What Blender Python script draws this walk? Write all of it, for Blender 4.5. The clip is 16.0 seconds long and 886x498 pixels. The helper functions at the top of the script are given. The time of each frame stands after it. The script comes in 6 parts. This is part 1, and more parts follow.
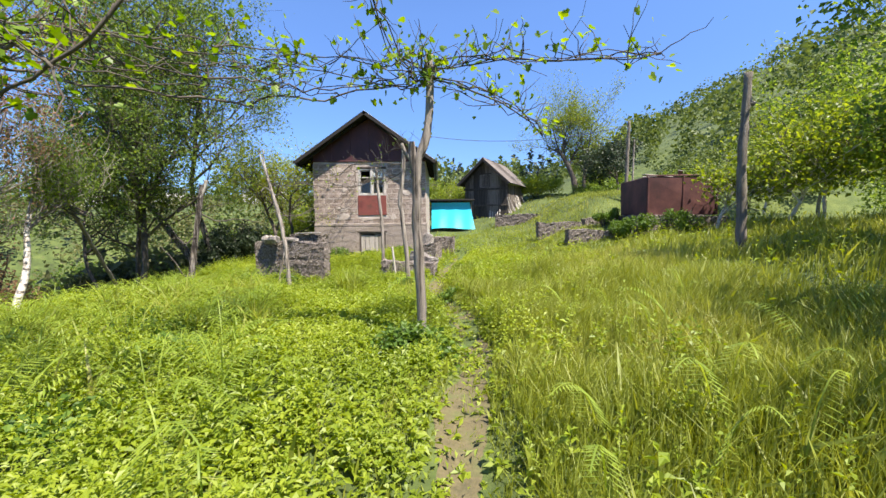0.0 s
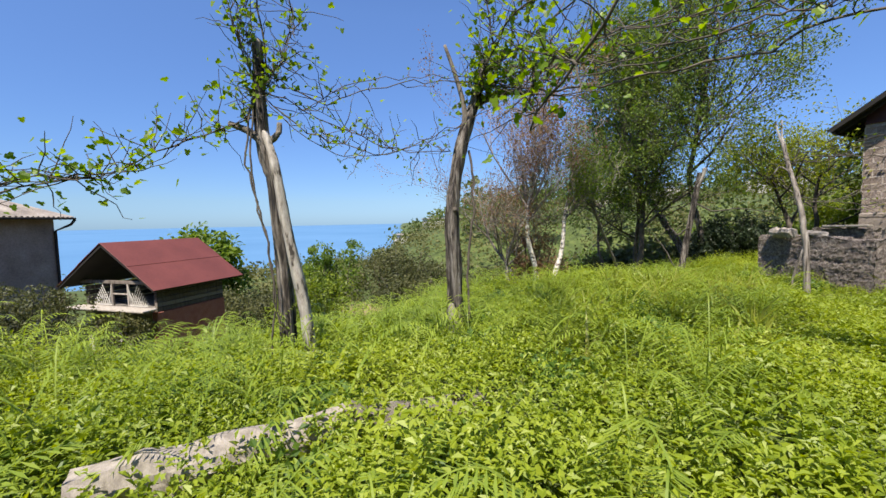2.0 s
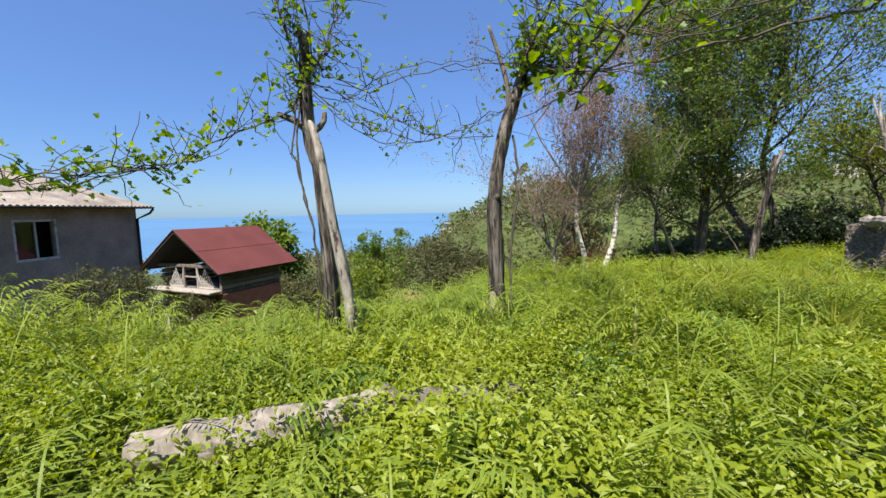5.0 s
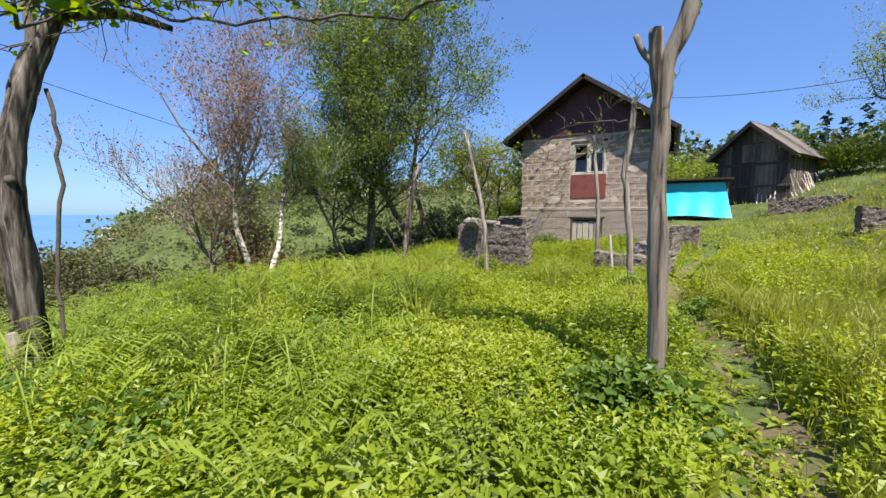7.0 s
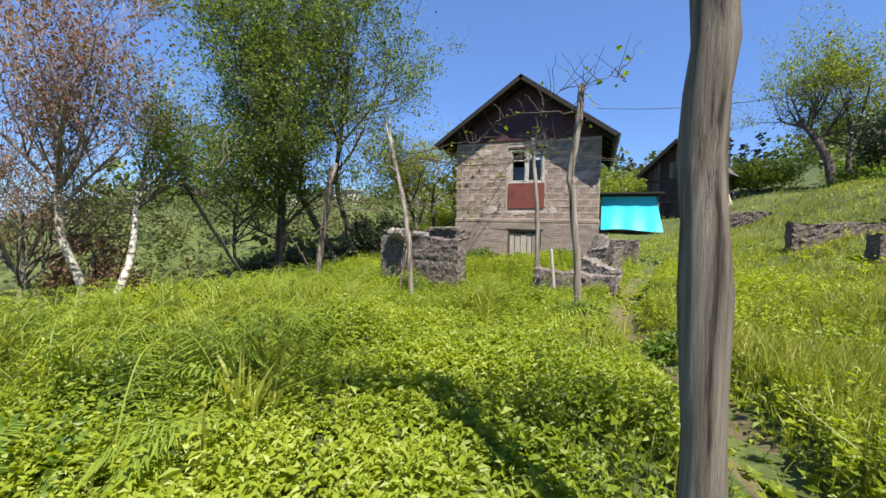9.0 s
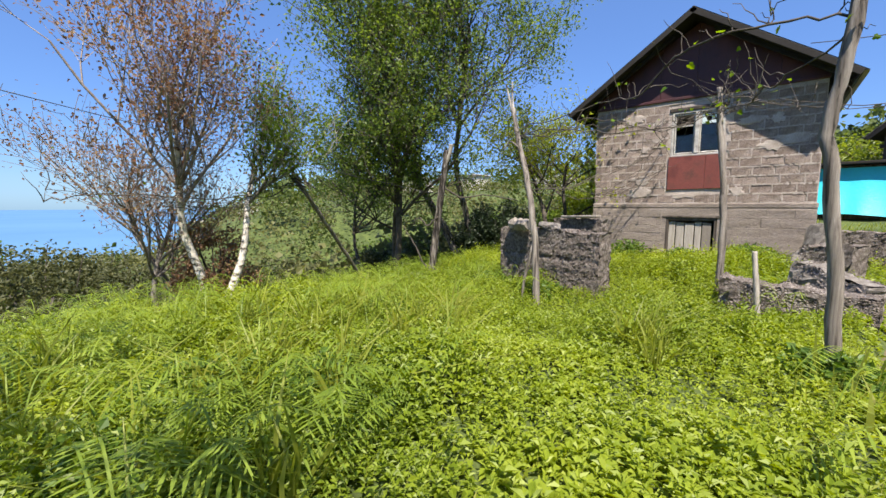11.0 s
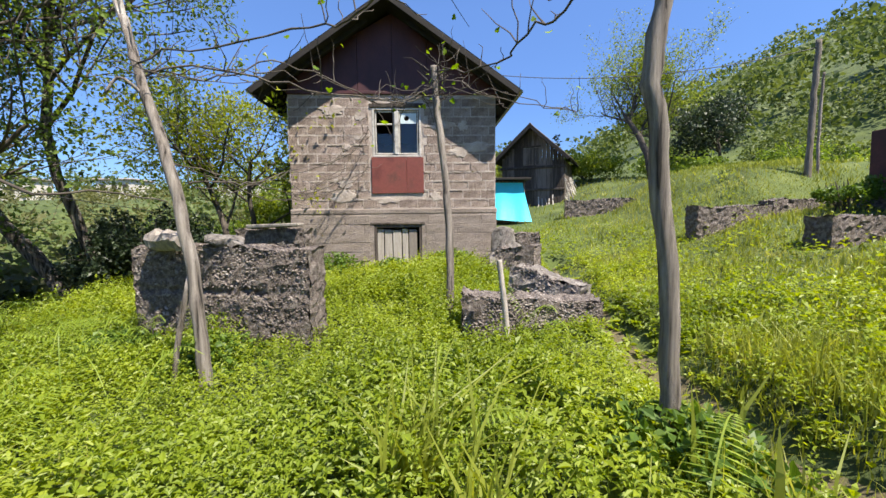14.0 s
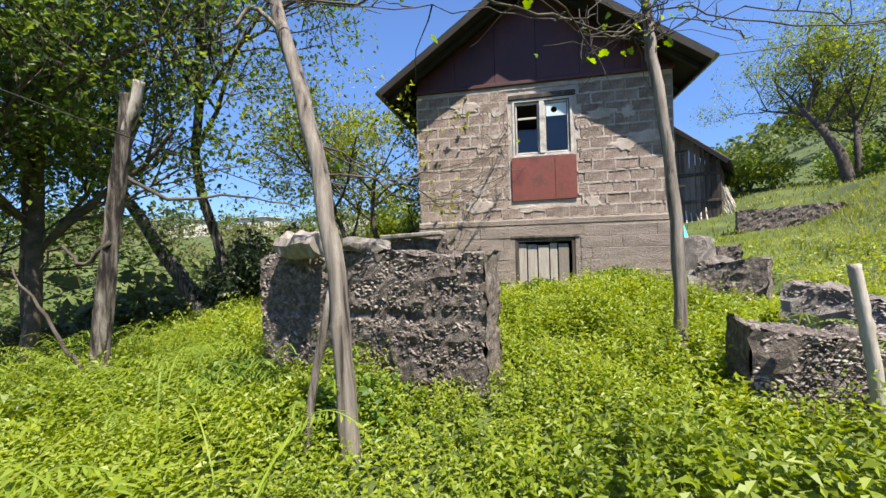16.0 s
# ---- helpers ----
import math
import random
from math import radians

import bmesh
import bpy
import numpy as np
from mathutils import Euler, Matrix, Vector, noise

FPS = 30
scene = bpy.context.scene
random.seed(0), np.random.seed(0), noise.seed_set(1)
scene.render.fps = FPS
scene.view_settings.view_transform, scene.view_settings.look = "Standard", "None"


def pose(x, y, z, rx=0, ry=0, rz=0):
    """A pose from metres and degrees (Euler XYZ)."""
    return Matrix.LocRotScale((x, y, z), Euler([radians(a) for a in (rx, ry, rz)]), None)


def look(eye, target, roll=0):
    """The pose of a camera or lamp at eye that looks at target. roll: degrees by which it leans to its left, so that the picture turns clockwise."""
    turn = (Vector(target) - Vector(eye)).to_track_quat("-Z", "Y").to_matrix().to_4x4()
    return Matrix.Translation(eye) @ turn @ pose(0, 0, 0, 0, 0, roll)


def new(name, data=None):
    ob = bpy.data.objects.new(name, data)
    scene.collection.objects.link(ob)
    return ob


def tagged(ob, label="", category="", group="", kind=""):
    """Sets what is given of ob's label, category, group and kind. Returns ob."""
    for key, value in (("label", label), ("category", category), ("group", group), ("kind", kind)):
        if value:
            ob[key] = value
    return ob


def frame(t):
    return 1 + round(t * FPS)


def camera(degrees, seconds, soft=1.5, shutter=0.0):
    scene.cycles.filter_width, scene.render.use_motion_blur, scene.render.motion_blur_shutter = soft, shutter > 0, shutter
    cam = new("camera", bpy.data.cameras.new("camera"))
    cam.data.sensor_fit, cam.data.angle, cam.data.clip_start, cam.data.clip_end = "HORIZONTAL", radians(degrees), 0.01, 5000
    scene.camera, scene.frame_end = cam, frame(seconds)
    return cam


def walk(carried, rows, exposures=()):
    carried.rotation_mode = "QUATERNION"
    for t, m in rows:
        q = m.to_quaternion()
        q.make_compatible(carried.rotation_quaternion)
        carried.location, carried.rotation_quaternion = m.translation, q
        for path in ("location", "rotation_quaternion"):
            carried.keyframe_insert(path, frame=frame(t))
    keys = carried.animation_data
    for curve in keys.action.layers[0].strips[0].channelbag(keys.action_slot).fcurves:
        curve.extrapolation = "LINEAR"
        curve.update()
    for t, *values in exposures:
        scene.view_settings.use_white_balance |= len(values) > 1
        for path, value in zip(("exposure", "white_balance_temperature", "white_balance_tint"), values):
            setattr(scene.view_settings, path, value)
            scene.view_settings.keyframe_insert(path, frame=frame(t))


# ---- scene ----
cam = camera(97.4, 16.0)
PATH = [
    (0, (6.041, 4.337, 2.419), (6.06, 6.332, 2.27), -0.5),
    (0.5, (5.953, 4.56, 2.393), (5.594, 6.522, 2.257), -0.7),
    (1, (5.949, 4.673, 2.38), (5.028, 6.443, 2.248), 0.3),
    (1.5, (5.835, 4.769, 2.342), (4.393, 6.148, 2.199), -0.1),
    (2, (5.825, 4.692, 2.309), (4.029, 5.56, 2.163), -1.0),
    (2.5, (5.775, 4.516, 2.336), (3.804, 4.821, 2.183), -1.6),
    (3, (5.748, 4.392, 2.339), (3.765, 4.188, 2.182), -1.3),
    (3.5, (5.771, 4.314, 2.35), (3.842, 3.822, 2.166), -1.5),
    (4, (5.753, 4.381, 2.316), (3.789, 4.067, 2.103), -1.5),
    (4.5, (5.8, 4.567, 2.313), (3.823, 4.785, 2.111), -1.4),
    (4.7, (5.806, 4.655, 2.302), (3.862, 5.082, 2.103), -1.2),
    (6.8, (5.834, 5.867, 2.23), (4.542, 7.379, 2.016), -0.7),
    (7, (5.868, 6.049, 2.197), (4.863, 7.767, 2.002), -0.1),
    (7.5, (5.882, 6.539, 2.184), (5.447, 8.487, 2.067), -0.2),
    (8, (5.846, 6.998, 2.155), (5.214, 8.892, 2.034), 0.6),
    (8.5, (5.718, 7.348, 2.158), (5.117, 9.251, 2.025), 0.7),
    (9, (5.53, 7.687, 2.16), (4.792, 9.541, 2.022), 0.9),
    (9.2, (5.417, 7.832, 2.147), (4.48, 9.593, 1.999), 0.7),
    (11.3, (4.738, 9.335, 2.259), (3.455, 10.853, 2.037), -0.1),
    (11.5, (4.667, 9.492, 2.258), (3.494, 11.098, 2.042), -0.4),
    (12, (4.587, 9.948, 2.243), (3.726, 11.742, 2.041), -0.4),
    (12.5, (4.507, 10.359, 2.218), (3.941, 12.268, 2.03), 0.2),
    (13, (4.313, 10.74, 2.239), (4.01, 12.707, 2.038), 0.5),
    (13.5, (4.127, 11.172, 2.182), (3.99, 13.16, 2.003), 1.4),
    (14, (3.919, 11.489, 2.121), (4.01, 13.48, 1.953), -0.6),
    (14.5, (3.73, 11.827, 2.06), (3.844, 13.82, 1.93), -2.0),
    (15, (3.49, 12.19, 1.99), (3.471, 14.189, 1.935), -0.6),
    (15.5, (3.174, 12.498, 1.886), (2.941, 14.484, 1.883), -0.2),
    (16, (2.894, 12.945, 1.818), (2.499, 14.905, 1.812), -1.7),
]
walk(cam, [(t, look(eye, target, roll)) for t, eye, target, roll in PATH],
     [(0, 1.37), (1, 1.2), (2, 0.9), (4.7, 0.88), (6.8, 1.08), (9, 1.05), (13, 1.14), (16, 1.26)])

# ---- light ----
SUN_WAY = Vector((-0.84, 0.79, -1.93))
sun_data = bpy.data.lights.new("sun", "SUN")
sun_data.energy, sun_data.angle, sun_data.color = 5.0, radians(0.55), (1.0, 0.915, 0.78)
sun = new("sun", sun_data)
sun.matrix_world = look((20, -15, 40), Vector((20, -15, 40)) + SUN_WAY)
world = bpy.data.worlds.new("sky")
scene.world = world
world.use_nodes = True
sky = world.node_tree.nodes.new("ShaderNodeTexSky")
sky.sky_type, sky.sun_disc = "NISHITA", False
sky.sun_elevation, sky.sun_rotation = radians(59.1), radians(133.2)
sky.air_density, sky.dust_density, sky.ozone_density = 1.0, 0.1, 2.0
background = world.node_tree.nodes["Background"]
background.inputs["Strength"].default_value = 0.085
deepen = world.node_tree.nodes.new("ShaderNodeHueSaturation")
deepen.inputs["Saturation"].default_value = 1.08
veil = world.node_tree.nodes.new("ShaderNodeMix")
veil.data_type, veil.blend_type = "RGBA", "MULTIPLY"
veil.inputs["Factor"].default_value = 1.0
heights = world.node_tree.nodes.new("ShaderNodeTexCoord")
parts = world.node_tree.nodes.new("ShaderNodeSeparateXYZ")
fade = world.node_tree.nodes.new("ShaderNodeValToRGB")
fade.color_ramp.elements.new(0.05).color = (0.42, 0.56, 0.85, 1)
fade.color_ramp.elements[0].color = (0.30, 0.50, 0.98, 1)
fade.color_ramp.elements[2].position, fade.color_ramp.elements[2].color = 0.45, (0.92, 1.0, 1.25, 1)
world.node_tree.links.new(heights.outputs["Generated"], parts.inputs[0])
world.node_tree.links.new(parts.outputs["Z"], fade.inputs[0])
world.node_tree.links.new(sky.outputs[0], deepen.inputs["Color"])
world.node_tree.links.new(deepen.outputs[0], veil.inputs["A"])
world.node_tree.links.new(fade.outputs[0], veil.inputs["B"])
world.node_tree.links.new(veil.outputs["Result"], background.inputs[0])

# ---- materials ----


def nodes_of(name):
    m = bpy.data.materials.new(name)
    m.use_nodes = True
    t = m.node_tree
    return m, t, t.nodes["Principled BSDF"]


def ramp(t, cols, spots=None):
    r = t.nodes.new("ShaderNodeValToRGB")
    spots = spots or [i / max(1, len(cols) - 1) for i in range(len(cols))]
    for i, (c, p) in enumerate(zip(cols, spots)):
        e = r.color_ramp.elements[i] if i < 2 else r.color_ramp.elements.new(p)
        e.position, e.color = p, (*c, 1)
    return r


def noise_tex(t, coord, scale, detail=5.0, rough=0.6):
    n = t.nodes.new("ShaderNodeTexNoise")
    n.inputs["Scale"].default_value, n.inputs["Detail"].default_value, n.inputs["Roughness"].default_value = scale, detail, rough
    t.links.new(coord, n.inputs["Vector"])
    return n


def surface(name, cols, scale=3.0, fine=40.0, rough=0.85, bump=0.3, metallic=0.0, stretch=(1, 1, 1), depth=0.01, vary=0.0, spots=None, grain=0.45):
    """Two scales of noise: large stains choose the colour, a fine grain darkens it and gives relief."""
    m, t, bsdf = nodes_of(name)
    co = t.nodes.new("ShaderNodeTexCoord")
    mp = t.nodes.new("ShaderNodeMapping")
    mp.inputs["Scale"].default_value = stretch
    t.links.new(co.outputs["Object"], mp.inputs["Vector"])
    big, small = noise_tex(t, mp.outputs[0], scale), noise_tex(t, mp.outputs[0], fine, 6, 0.7)
    r = ramp(t, cols, spots or [0.3 + 0.4 * i / max(1, len(cols) - 1) for i in range(len(cols))])
    fac = big.outputs["Fac"]
    if vary:
        info = t.nodes.new("ShaderNodeObjectInfo")
        add = t.nodes.new("ShaderNodeMath")
        add.operation = "MULTIPLY_ADD"
        t.links.new(info.outputs["Random"], add.inputs[0])
        add.inputs[1].default_value = vary
        t.links.new(big.outputs["Fac"], add.inputs[2])
        sub = t.nodes.new("ShaderNodeMath")
        sub.operation = "SUBTRACT"
        t.links.new(add.outputs[0], sub.inputs[0])
        sub.inputs[1].default_value = vary / 2
        fac = sub.outputs[0]
    t.links.new(fac, r.inputs[0])
    mix = t.nodes.new("ShaderNodeMix")
    mix.data_type, mix.blend_type = "RGBA", "MULTIPLY"
    mix.inputs["Factor"].default_value = grain
    g = ramp(t, [(0.35, 0.33, 0.31), (1.25, 1.25, 1.25)], [0.3, 0.7])
    t.links.new(small.outputs["Fac"], g.inputs[0])
    t.links.new(r.outputs[0], mix.inputs["A"])
    t.links.new(g.outputs[0], mix.inputs["B"])
    t.links.new(mix.outputs["Result"], bsdf.inputs["Base Color"])
    bsdf.inputs["Roughness"].default_value, bsdf.inputs["Metallic"].default_value = rough, metallic
    b = t.nodes.new("ShaderNodeBump")
    b.inputs["Strength"].default_value, b.inputs["Distance"].default_value = bump, depth
    t.links.new(small.outputs["Fac"], b.inputs["Height"])
    t.links.new(b.outputs[0], bsdf.inputs["Normal"])
    return m


def leafy(name, cols, through_light=0.4, rough=0.5, patch=0.0):
    """Leaves: a colour for each leaf, some light passing through."""
    m, t, bsdf = nodes_of(name)
    geo = t.nodes.new("ShaderNodeNewGeometry")
    r = ramp(t, cols)
    fac = geo.outputs["Random Per Island"]
    if patch:
        n = noise_tex(t, geo.outputs["Position"], patch, 3)
        mx = t.nodes.new("ShaderNodeMath")
        mx.operation = "MULTIPLY_ADD"
        t.links.new(fac, mx.inputs[0])
        mx.inputs[1].default_value = 0.45
        sc = t.nodes.new("ShaderNodeMath")
        sc.operation = "MULTIPLY_ADD"
        t.links.new(n.outputs["Fac"], sc.inputs[0])
        sc.inputs[1].default_value, sc.inputs[2].default_value = 1.6, -0.55
        t.links.new(sc.outputs[0], mx.inputs[2])
        fac = mx.outputs[0]
    t.links.new(fac, r.inputs[0])
    t.links.new(r.outputs[0], bsdf.inputs["Base Color"])
    bsdf.inputs["Roughness"].default_value = rough
    tr = t.nodes.new("ShaderNodeBsdfTranslucent")
    hs = t.nodes.new("ShaderNodeHueSaturation")
    hs.inputs["Hue"].default_value, hs.inputs["Saturation"].default_value, hs.inputs["Value"].default_value = 0.485, 1.1, 1.5
    t.links.new(r.outputs[0], hs.inputs["Color"])
    t.links.new(hs.outputs[0], tr.inputs["Color"])
    ms = t.nodes.new("ShaderNodeMixShader")
    ms.inputs[0].default_value = through_light
    t.links.new(bsdf.outputs[0], ms.inputs[1])
    t.links.new(tr.outputs[0], ms.inputs[2])
    t.links.new(ms.outputs[0], t.nodes["Material Output"].inputs["Surface"])
    return m


M_SOIL = surface("meadow_soil", [(0.035, 0.05, 0.012), (0.07, 0.10, 0.02), (0.12, 0.15, 0.035)], 0.9, 14, 0.95, 0.6, depth=0.05)
M_PATH = surface("trodden_earth", [(0.075, 0.068, 0.032), (0.135, 0.11, 0.055), (0.10, 0.115, 0.035)], 4.5, 26, 0.95, 0.6, depth=0.02)
M_DIRT = surface("bare_red_earth", [(0.26, 0.16, 0.09), (0.36, 0.24, 0.15)], 1.2, 15, 0.95, 0.5)
M_BLOCK = surface("concrete_block", [(0.215, 0.163, 0.138), (0.325, 0.255, 0.22), (0.42, 0.342, 0.30)], 5, 48, 0.95, 1.0, depth=0.035, vary=0.2, grain=0.75)
M_MORTAR = surface("mortar", [(0.33, 0.273, 0.238), (0.455, 0.388, 0.345), (0.56, 0.495, 0.45)], 3.5, 55, 0.95, 0.8, depth=0.015)
M_BASE = surface("cast_concrete_base", [(0.20, 0.162, 0.14), (0.30, 0.25, 0.22), (0.385, 0.33, 0.295)], 2.2, 30, 0.95, 1.0, depth=0.03, stretch=(0.5, 1, 2.2), grain=0.6)
M_MAROON = surface("maroon_sheet", [(0.042, 0.011, 0.014), (0.066, 0.017, 0.02), (0.095, 0.027, 0.027)], 1.4, 30, 0.6, 0.15, stretch=(1, 1, 0.5), grain=0.3)
M_RUSTRED = surface("red_painted_sheet", [(0.125, 0.03, 0.025), (0.19, 0.048, 0.038), (0.115, 0.04, 0.03)], 2.5, 28, 0.65, 0.15, grain=0.35)
M_WEATHERED = surface("weathered_grey_wood", [(0.22, 0.19, 0.165), (0.34, 0.30, 0.265), (0.44, 0.40, 0.36)], 2.5, 26, 0.85, 0.6, stretch=(7, 7, 0.7), depth=0.006, vary=0.4)
M_DARKWOOD = surface("old_brown_boards", [(0.045, 0.034, 0.028), (0.10, 0.08, 0.067), (0.19, 0.16, 0.14)], 2.2, 24, 0.85, 0.6, stretch=(6, 6, 0.6), depth=0.006, vary=0.5)
M_BARNROOF = surface("stained_barn_roof", [(0.06, 0.048, 0.042), (0.12, 0.10, 0.09), (0.21, 0.185, 0.17)], 3, 22, 0.9, 0.4, stretch=(1, 3, 1), vary=0.5)
# dark timber, taken near black so that eave shade is in its colour
M_EAVE = surface("shade_darkened_timber", [(0.011, 0.0085, 0.0075), (0.022, 0.018, 0.016)], 2.5, 25, 0.85, 0.4)
M_SLATE = surface("fibre_cement_roof", [(0.32, 0.30, 0.275), (0.42, 0.40, 0.37), (0.50, 0.48, 0.45)], 1.8, 35, 0.9, 0.3)
M_ROOFPALE = surface("pale_corrugated_roof", [(0.19, 0.165, 0.145), (0.33, 0.285, 0.255), (0.45, 0.40, 0.36)], 1.6, 18, 0.85, 0.3)
M_ROOFRED = surface("red_metal_roof", [(0.115, 0.03, 0.024), (0.165, 0.045, 0.036)], 0.9, 14, 0.6, 0.15, grain=0.25)
M_WHITEPAINT = surface("flaking_white_paint", [(0.24, 0.22, 0.20), (0.48, 0.455, 0.43), (0.60, 0.585, 0.56)], 6, 40, 0.7, 0.4)
M_PALEBLUE = surface("pale_blue_board", [(0.50, 0.60, 0.64), (0.60, 0.69, 0.72)], 4, 35, 0.7, 0.1, grain=0.2)
M_BLUE = surface("cyan_tarpaulin", [(0.015, 0.44, 0.60), (0.02, 0.52, 0.69)], 1.5, 14, 0.45, 0.25, depth=0.03, grain=0.12)
M_RUST = surface("rusty_tank_steel", [(0.035, 0.01, 0.01), (0.075, 0.021, 0.019), (0.125, 0.043, 0.036)], 1.6, 20, 0.75, 0.3, grain=0.4)
M_RUBBLE = surface("pebble_concrete", [(0.075, 0.058, 0.05), (0.19, 0.156, 0.138), (0.38, 0.338, 0.308)], 18, 75, 0.95, 1.0, depth=0.04)
M_PEBBLE = leafy("pebbles_in_concrete", [(0.09, 0.07, 0.06), (0.16, 0.13, 0.114), (0.23, 0.192, 0.17), (0.31, 0.268, 0.243), (0.46, 0.415, 0.385)], 0.0, 0.9, patch=1.6)
M_STONE = surface("pale_limestone", [(0.13, 0.112, 0.1), (0.235, 0.21, 0.19), (0.36, 0.33, 0.302)], 7, 40, 0.9, 0.9, depth=0.03)
M_BARK = surface("grey_bark", [(0.095, 0.08, 0.065), (0.18, 0.155, 0.13), (0.27, 0.24, 0.205)], 6, 30, 0.95, 0.9, stretch=(3, 3, 0.5), depth=0.02)
M_POST = surface("silvered_post_wood", [(0.032, 0.026, 0.022), (0.165, 0.139, 0.12), (0.285, 0.247, 0.217), (0.40, 0.358, 0.32)], 2.4, 26, 0.9, 0.9, stretch=(9, 9, 0.3), depth=0.015, spots=[0.36, 0.42, 0.54, 0.68])
M_BIRCH = surface("pale_birch_bark", [(0.07, 0.055, 0.045), (0.52, 0.47, 0.41), (0.70, 0.665, 0.61)], 6, 40, 0.85, 0.6, stretch=(1.2, 1.2, 3.0), spots=[0.36, 0.45, 0.62])
M_KNOT = surface("mottled_old_bark", [(0.018, 0.014, 0.012), (0.07, 0.057, 0.048), (0.18, 0.155, 0.135), (0.36, 0.325, 0.29)], 3.8, 30, 0.95, 1.0, stretch=(5, 5, 0.6), depth=0.02, spots=[0.40, 0.46, 0.55, 0.66])
M_TWIG = surface("pale_grey_twigs", [(0.16, 0.13, 0.115), (0.27, 0.23, 0.21), (0.36, 0.32, 0.30)], 6, 30, 0.9, 0.4)
M_PALEWOOD = surface("bleached_stripped_wood", [(0.05, 0.04, 0.033), (0.32, 0.285, 0.25), (0.50, 0.465, 0.425)], 4, 36, 0.9, 0.7, stretch=(3, 3, 0.9), depth=0.012, spots=[0.40, 0.45, 0.62])
M_DARKBARK = surface("dark_branch_bark", [(0.045, 0.036, 0.03), (0.09, 0.075, 0.062), (0.13, 0.11, 0.09)], 6, 30, 0.95, 0.7)
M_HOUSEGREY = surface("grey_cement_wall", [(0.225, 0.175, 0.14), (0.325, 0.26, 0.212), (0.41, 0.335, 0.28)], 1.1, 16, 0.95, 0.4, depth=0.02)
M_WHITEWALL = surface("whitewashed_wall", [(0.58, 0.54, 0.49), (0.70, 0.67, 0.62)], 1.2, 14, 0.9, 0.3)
M_BRICK = surface("red_brick", [(0.28, 0.09, 0.06), (0.36, 0.14, 0.10)], 6, 30, 0.9, 0.5)
M_CABLE = surface("black_cable", [(0.03, 0.03, 0.03), (0.05, 0.05, 0.05)], 6, 30, 0.6, 0.1)
M_LATTICE = surface("white_lattice", [(0.50, 0.47, 0.43), (0.64, 0.61, 0.57)], 6, 30, 0.8, 0.1)
# near-black: indoor shade put into colour, also dark gutter, pipe and chimney
M_DARKIN = surface("inner_shade_and_dark_metal", [(0.03, 0.026, 0.024), (0.05, 0.045, 0.04)], 2, 12, 0.95, 0.1)

M_WEED = leafy("bright_weed_leaf", [(0.11, 0.16, 0.012), (0.20, 0.27, 0.02), (0.28, 0.345, 0.028), (0.36, 0.42, 0.05)], 0.45, 0.5, patch=0.55)
M_NETTLE = leafy("dark_weed_leaf", [(0.06, 0.115, 0.014), (0.09, 0.16, 0.02), (0.14, 0.22, 0.03)], 0.4, 0.5)
M_GRASS = leafy("meadow_grass", [(0.135, 0.163, 0.02), (0.215, 0.253, 0.032), (0.295, 0.322, 0.05), (0.42, 0.395, 0.13)], 0.45, 0.5, patch=0.4)
M_FERN = leafy("fern_frond", [(0.11, 0.175, 0.02), (0.22, 0.30, 0.035), (0.36, 0.43, 0.065)], 0.45, 0.5, patch=0.5)
M_VINE = leafy("young_vine_leaf", [(0.08, 0.155, 0.012), (0.14, 0.235, 0.018), (0.22, 0.315, 0.03)], 0.55, 0.45)
M_TREE = leafy("tree_leaf", [(0.065, 0.115, 0.018), (0.125, 0.195, 0.03), (0.22, 0.30, 0.045)], 0.55, 0.45)
M_PEAR = leafy("dark_pear_leaf", [(0.045, 0.082, 0.015), (0.10, 0.16, 0.026), (0.20, 0.275, 0.045)], 0.5, 0.45)
M_PLUM = leafy("fresh_plum_leaf", [(0.13, 0.17, 0.015), (0.23, 0.28, 0.025), (0.34, 0.38, 0.045)], 0.55, 0.45)
M_YELLOWTREE = leafy("yellow_green_leaf", [(0.10, 0.15, 0.018), (0.175, 0.235, 0.025), (0.26, 0.315, 0.038)], 0.5, 0.45)
M_BROWNLEAF = leafy("russet_bud", [(0.17, 0.095, 0.055), (0.27, 0.155, 0.09), (0.22, 0.17, 0.07)], 0.45, 0.6)
M_BUSH = leafy("thicket_leaf", [(0.035, 0.043, 0.014), (0.078, 0.085, 0.026), (0.155, 0.152, 0.05)], 0.35, 0.55, patch=0.25)
M_DARKBUSH = leafy("evergreen_leaf", [(0.018, 0.03, 0.014), (0.03, 0.05, 0.02), (0.05, 0.075, 0.03)], 0.2, 0.5)
M_FOREST = leafy("far_wood_leaf", [(0.052, 0.078, 0.017), (0.092, 0.128, 0.028), (0.155, 0.192, 0.045)], 0.35, 0.6, patch=0.03)
M_SCRUB = leafy("olive_scrub_leaf", [(0.06, 0.066, 0.02), (0.115, 0.12, 0.036), (0.19, 0.19, 0.06)], 0.35, 0.6, patch=0.06)
M_CONIFER = leafy("conifer_needles", [(0.012, 0.025, 0.016), (0.025, 0.042, 0.025)], 0.2, 0.6)


def sea_material():
    m, t, bsdf = nodes_of("sea_water")
    geo = t.nodes.new("ShaderNodeNewGeometry")
    n = noise_tex(t, geo.outputs["Position"], 0.0025, 4)
    r = ramp(t, [(0.08, 0.18, 0.325), (0.10, 0.21, 0.365)], [0.35, 0.65])
    t.links.new(n.outputs["Fac"], r.inputs[0])
    t.links.new(r.outputs[0], bsdf.inputs["Base Color"])
    bsdf.inputs["Roughness"].default_value, bsdf.inputs["Specular IOR Level"].default_value = 0.7, 0.1
    return m


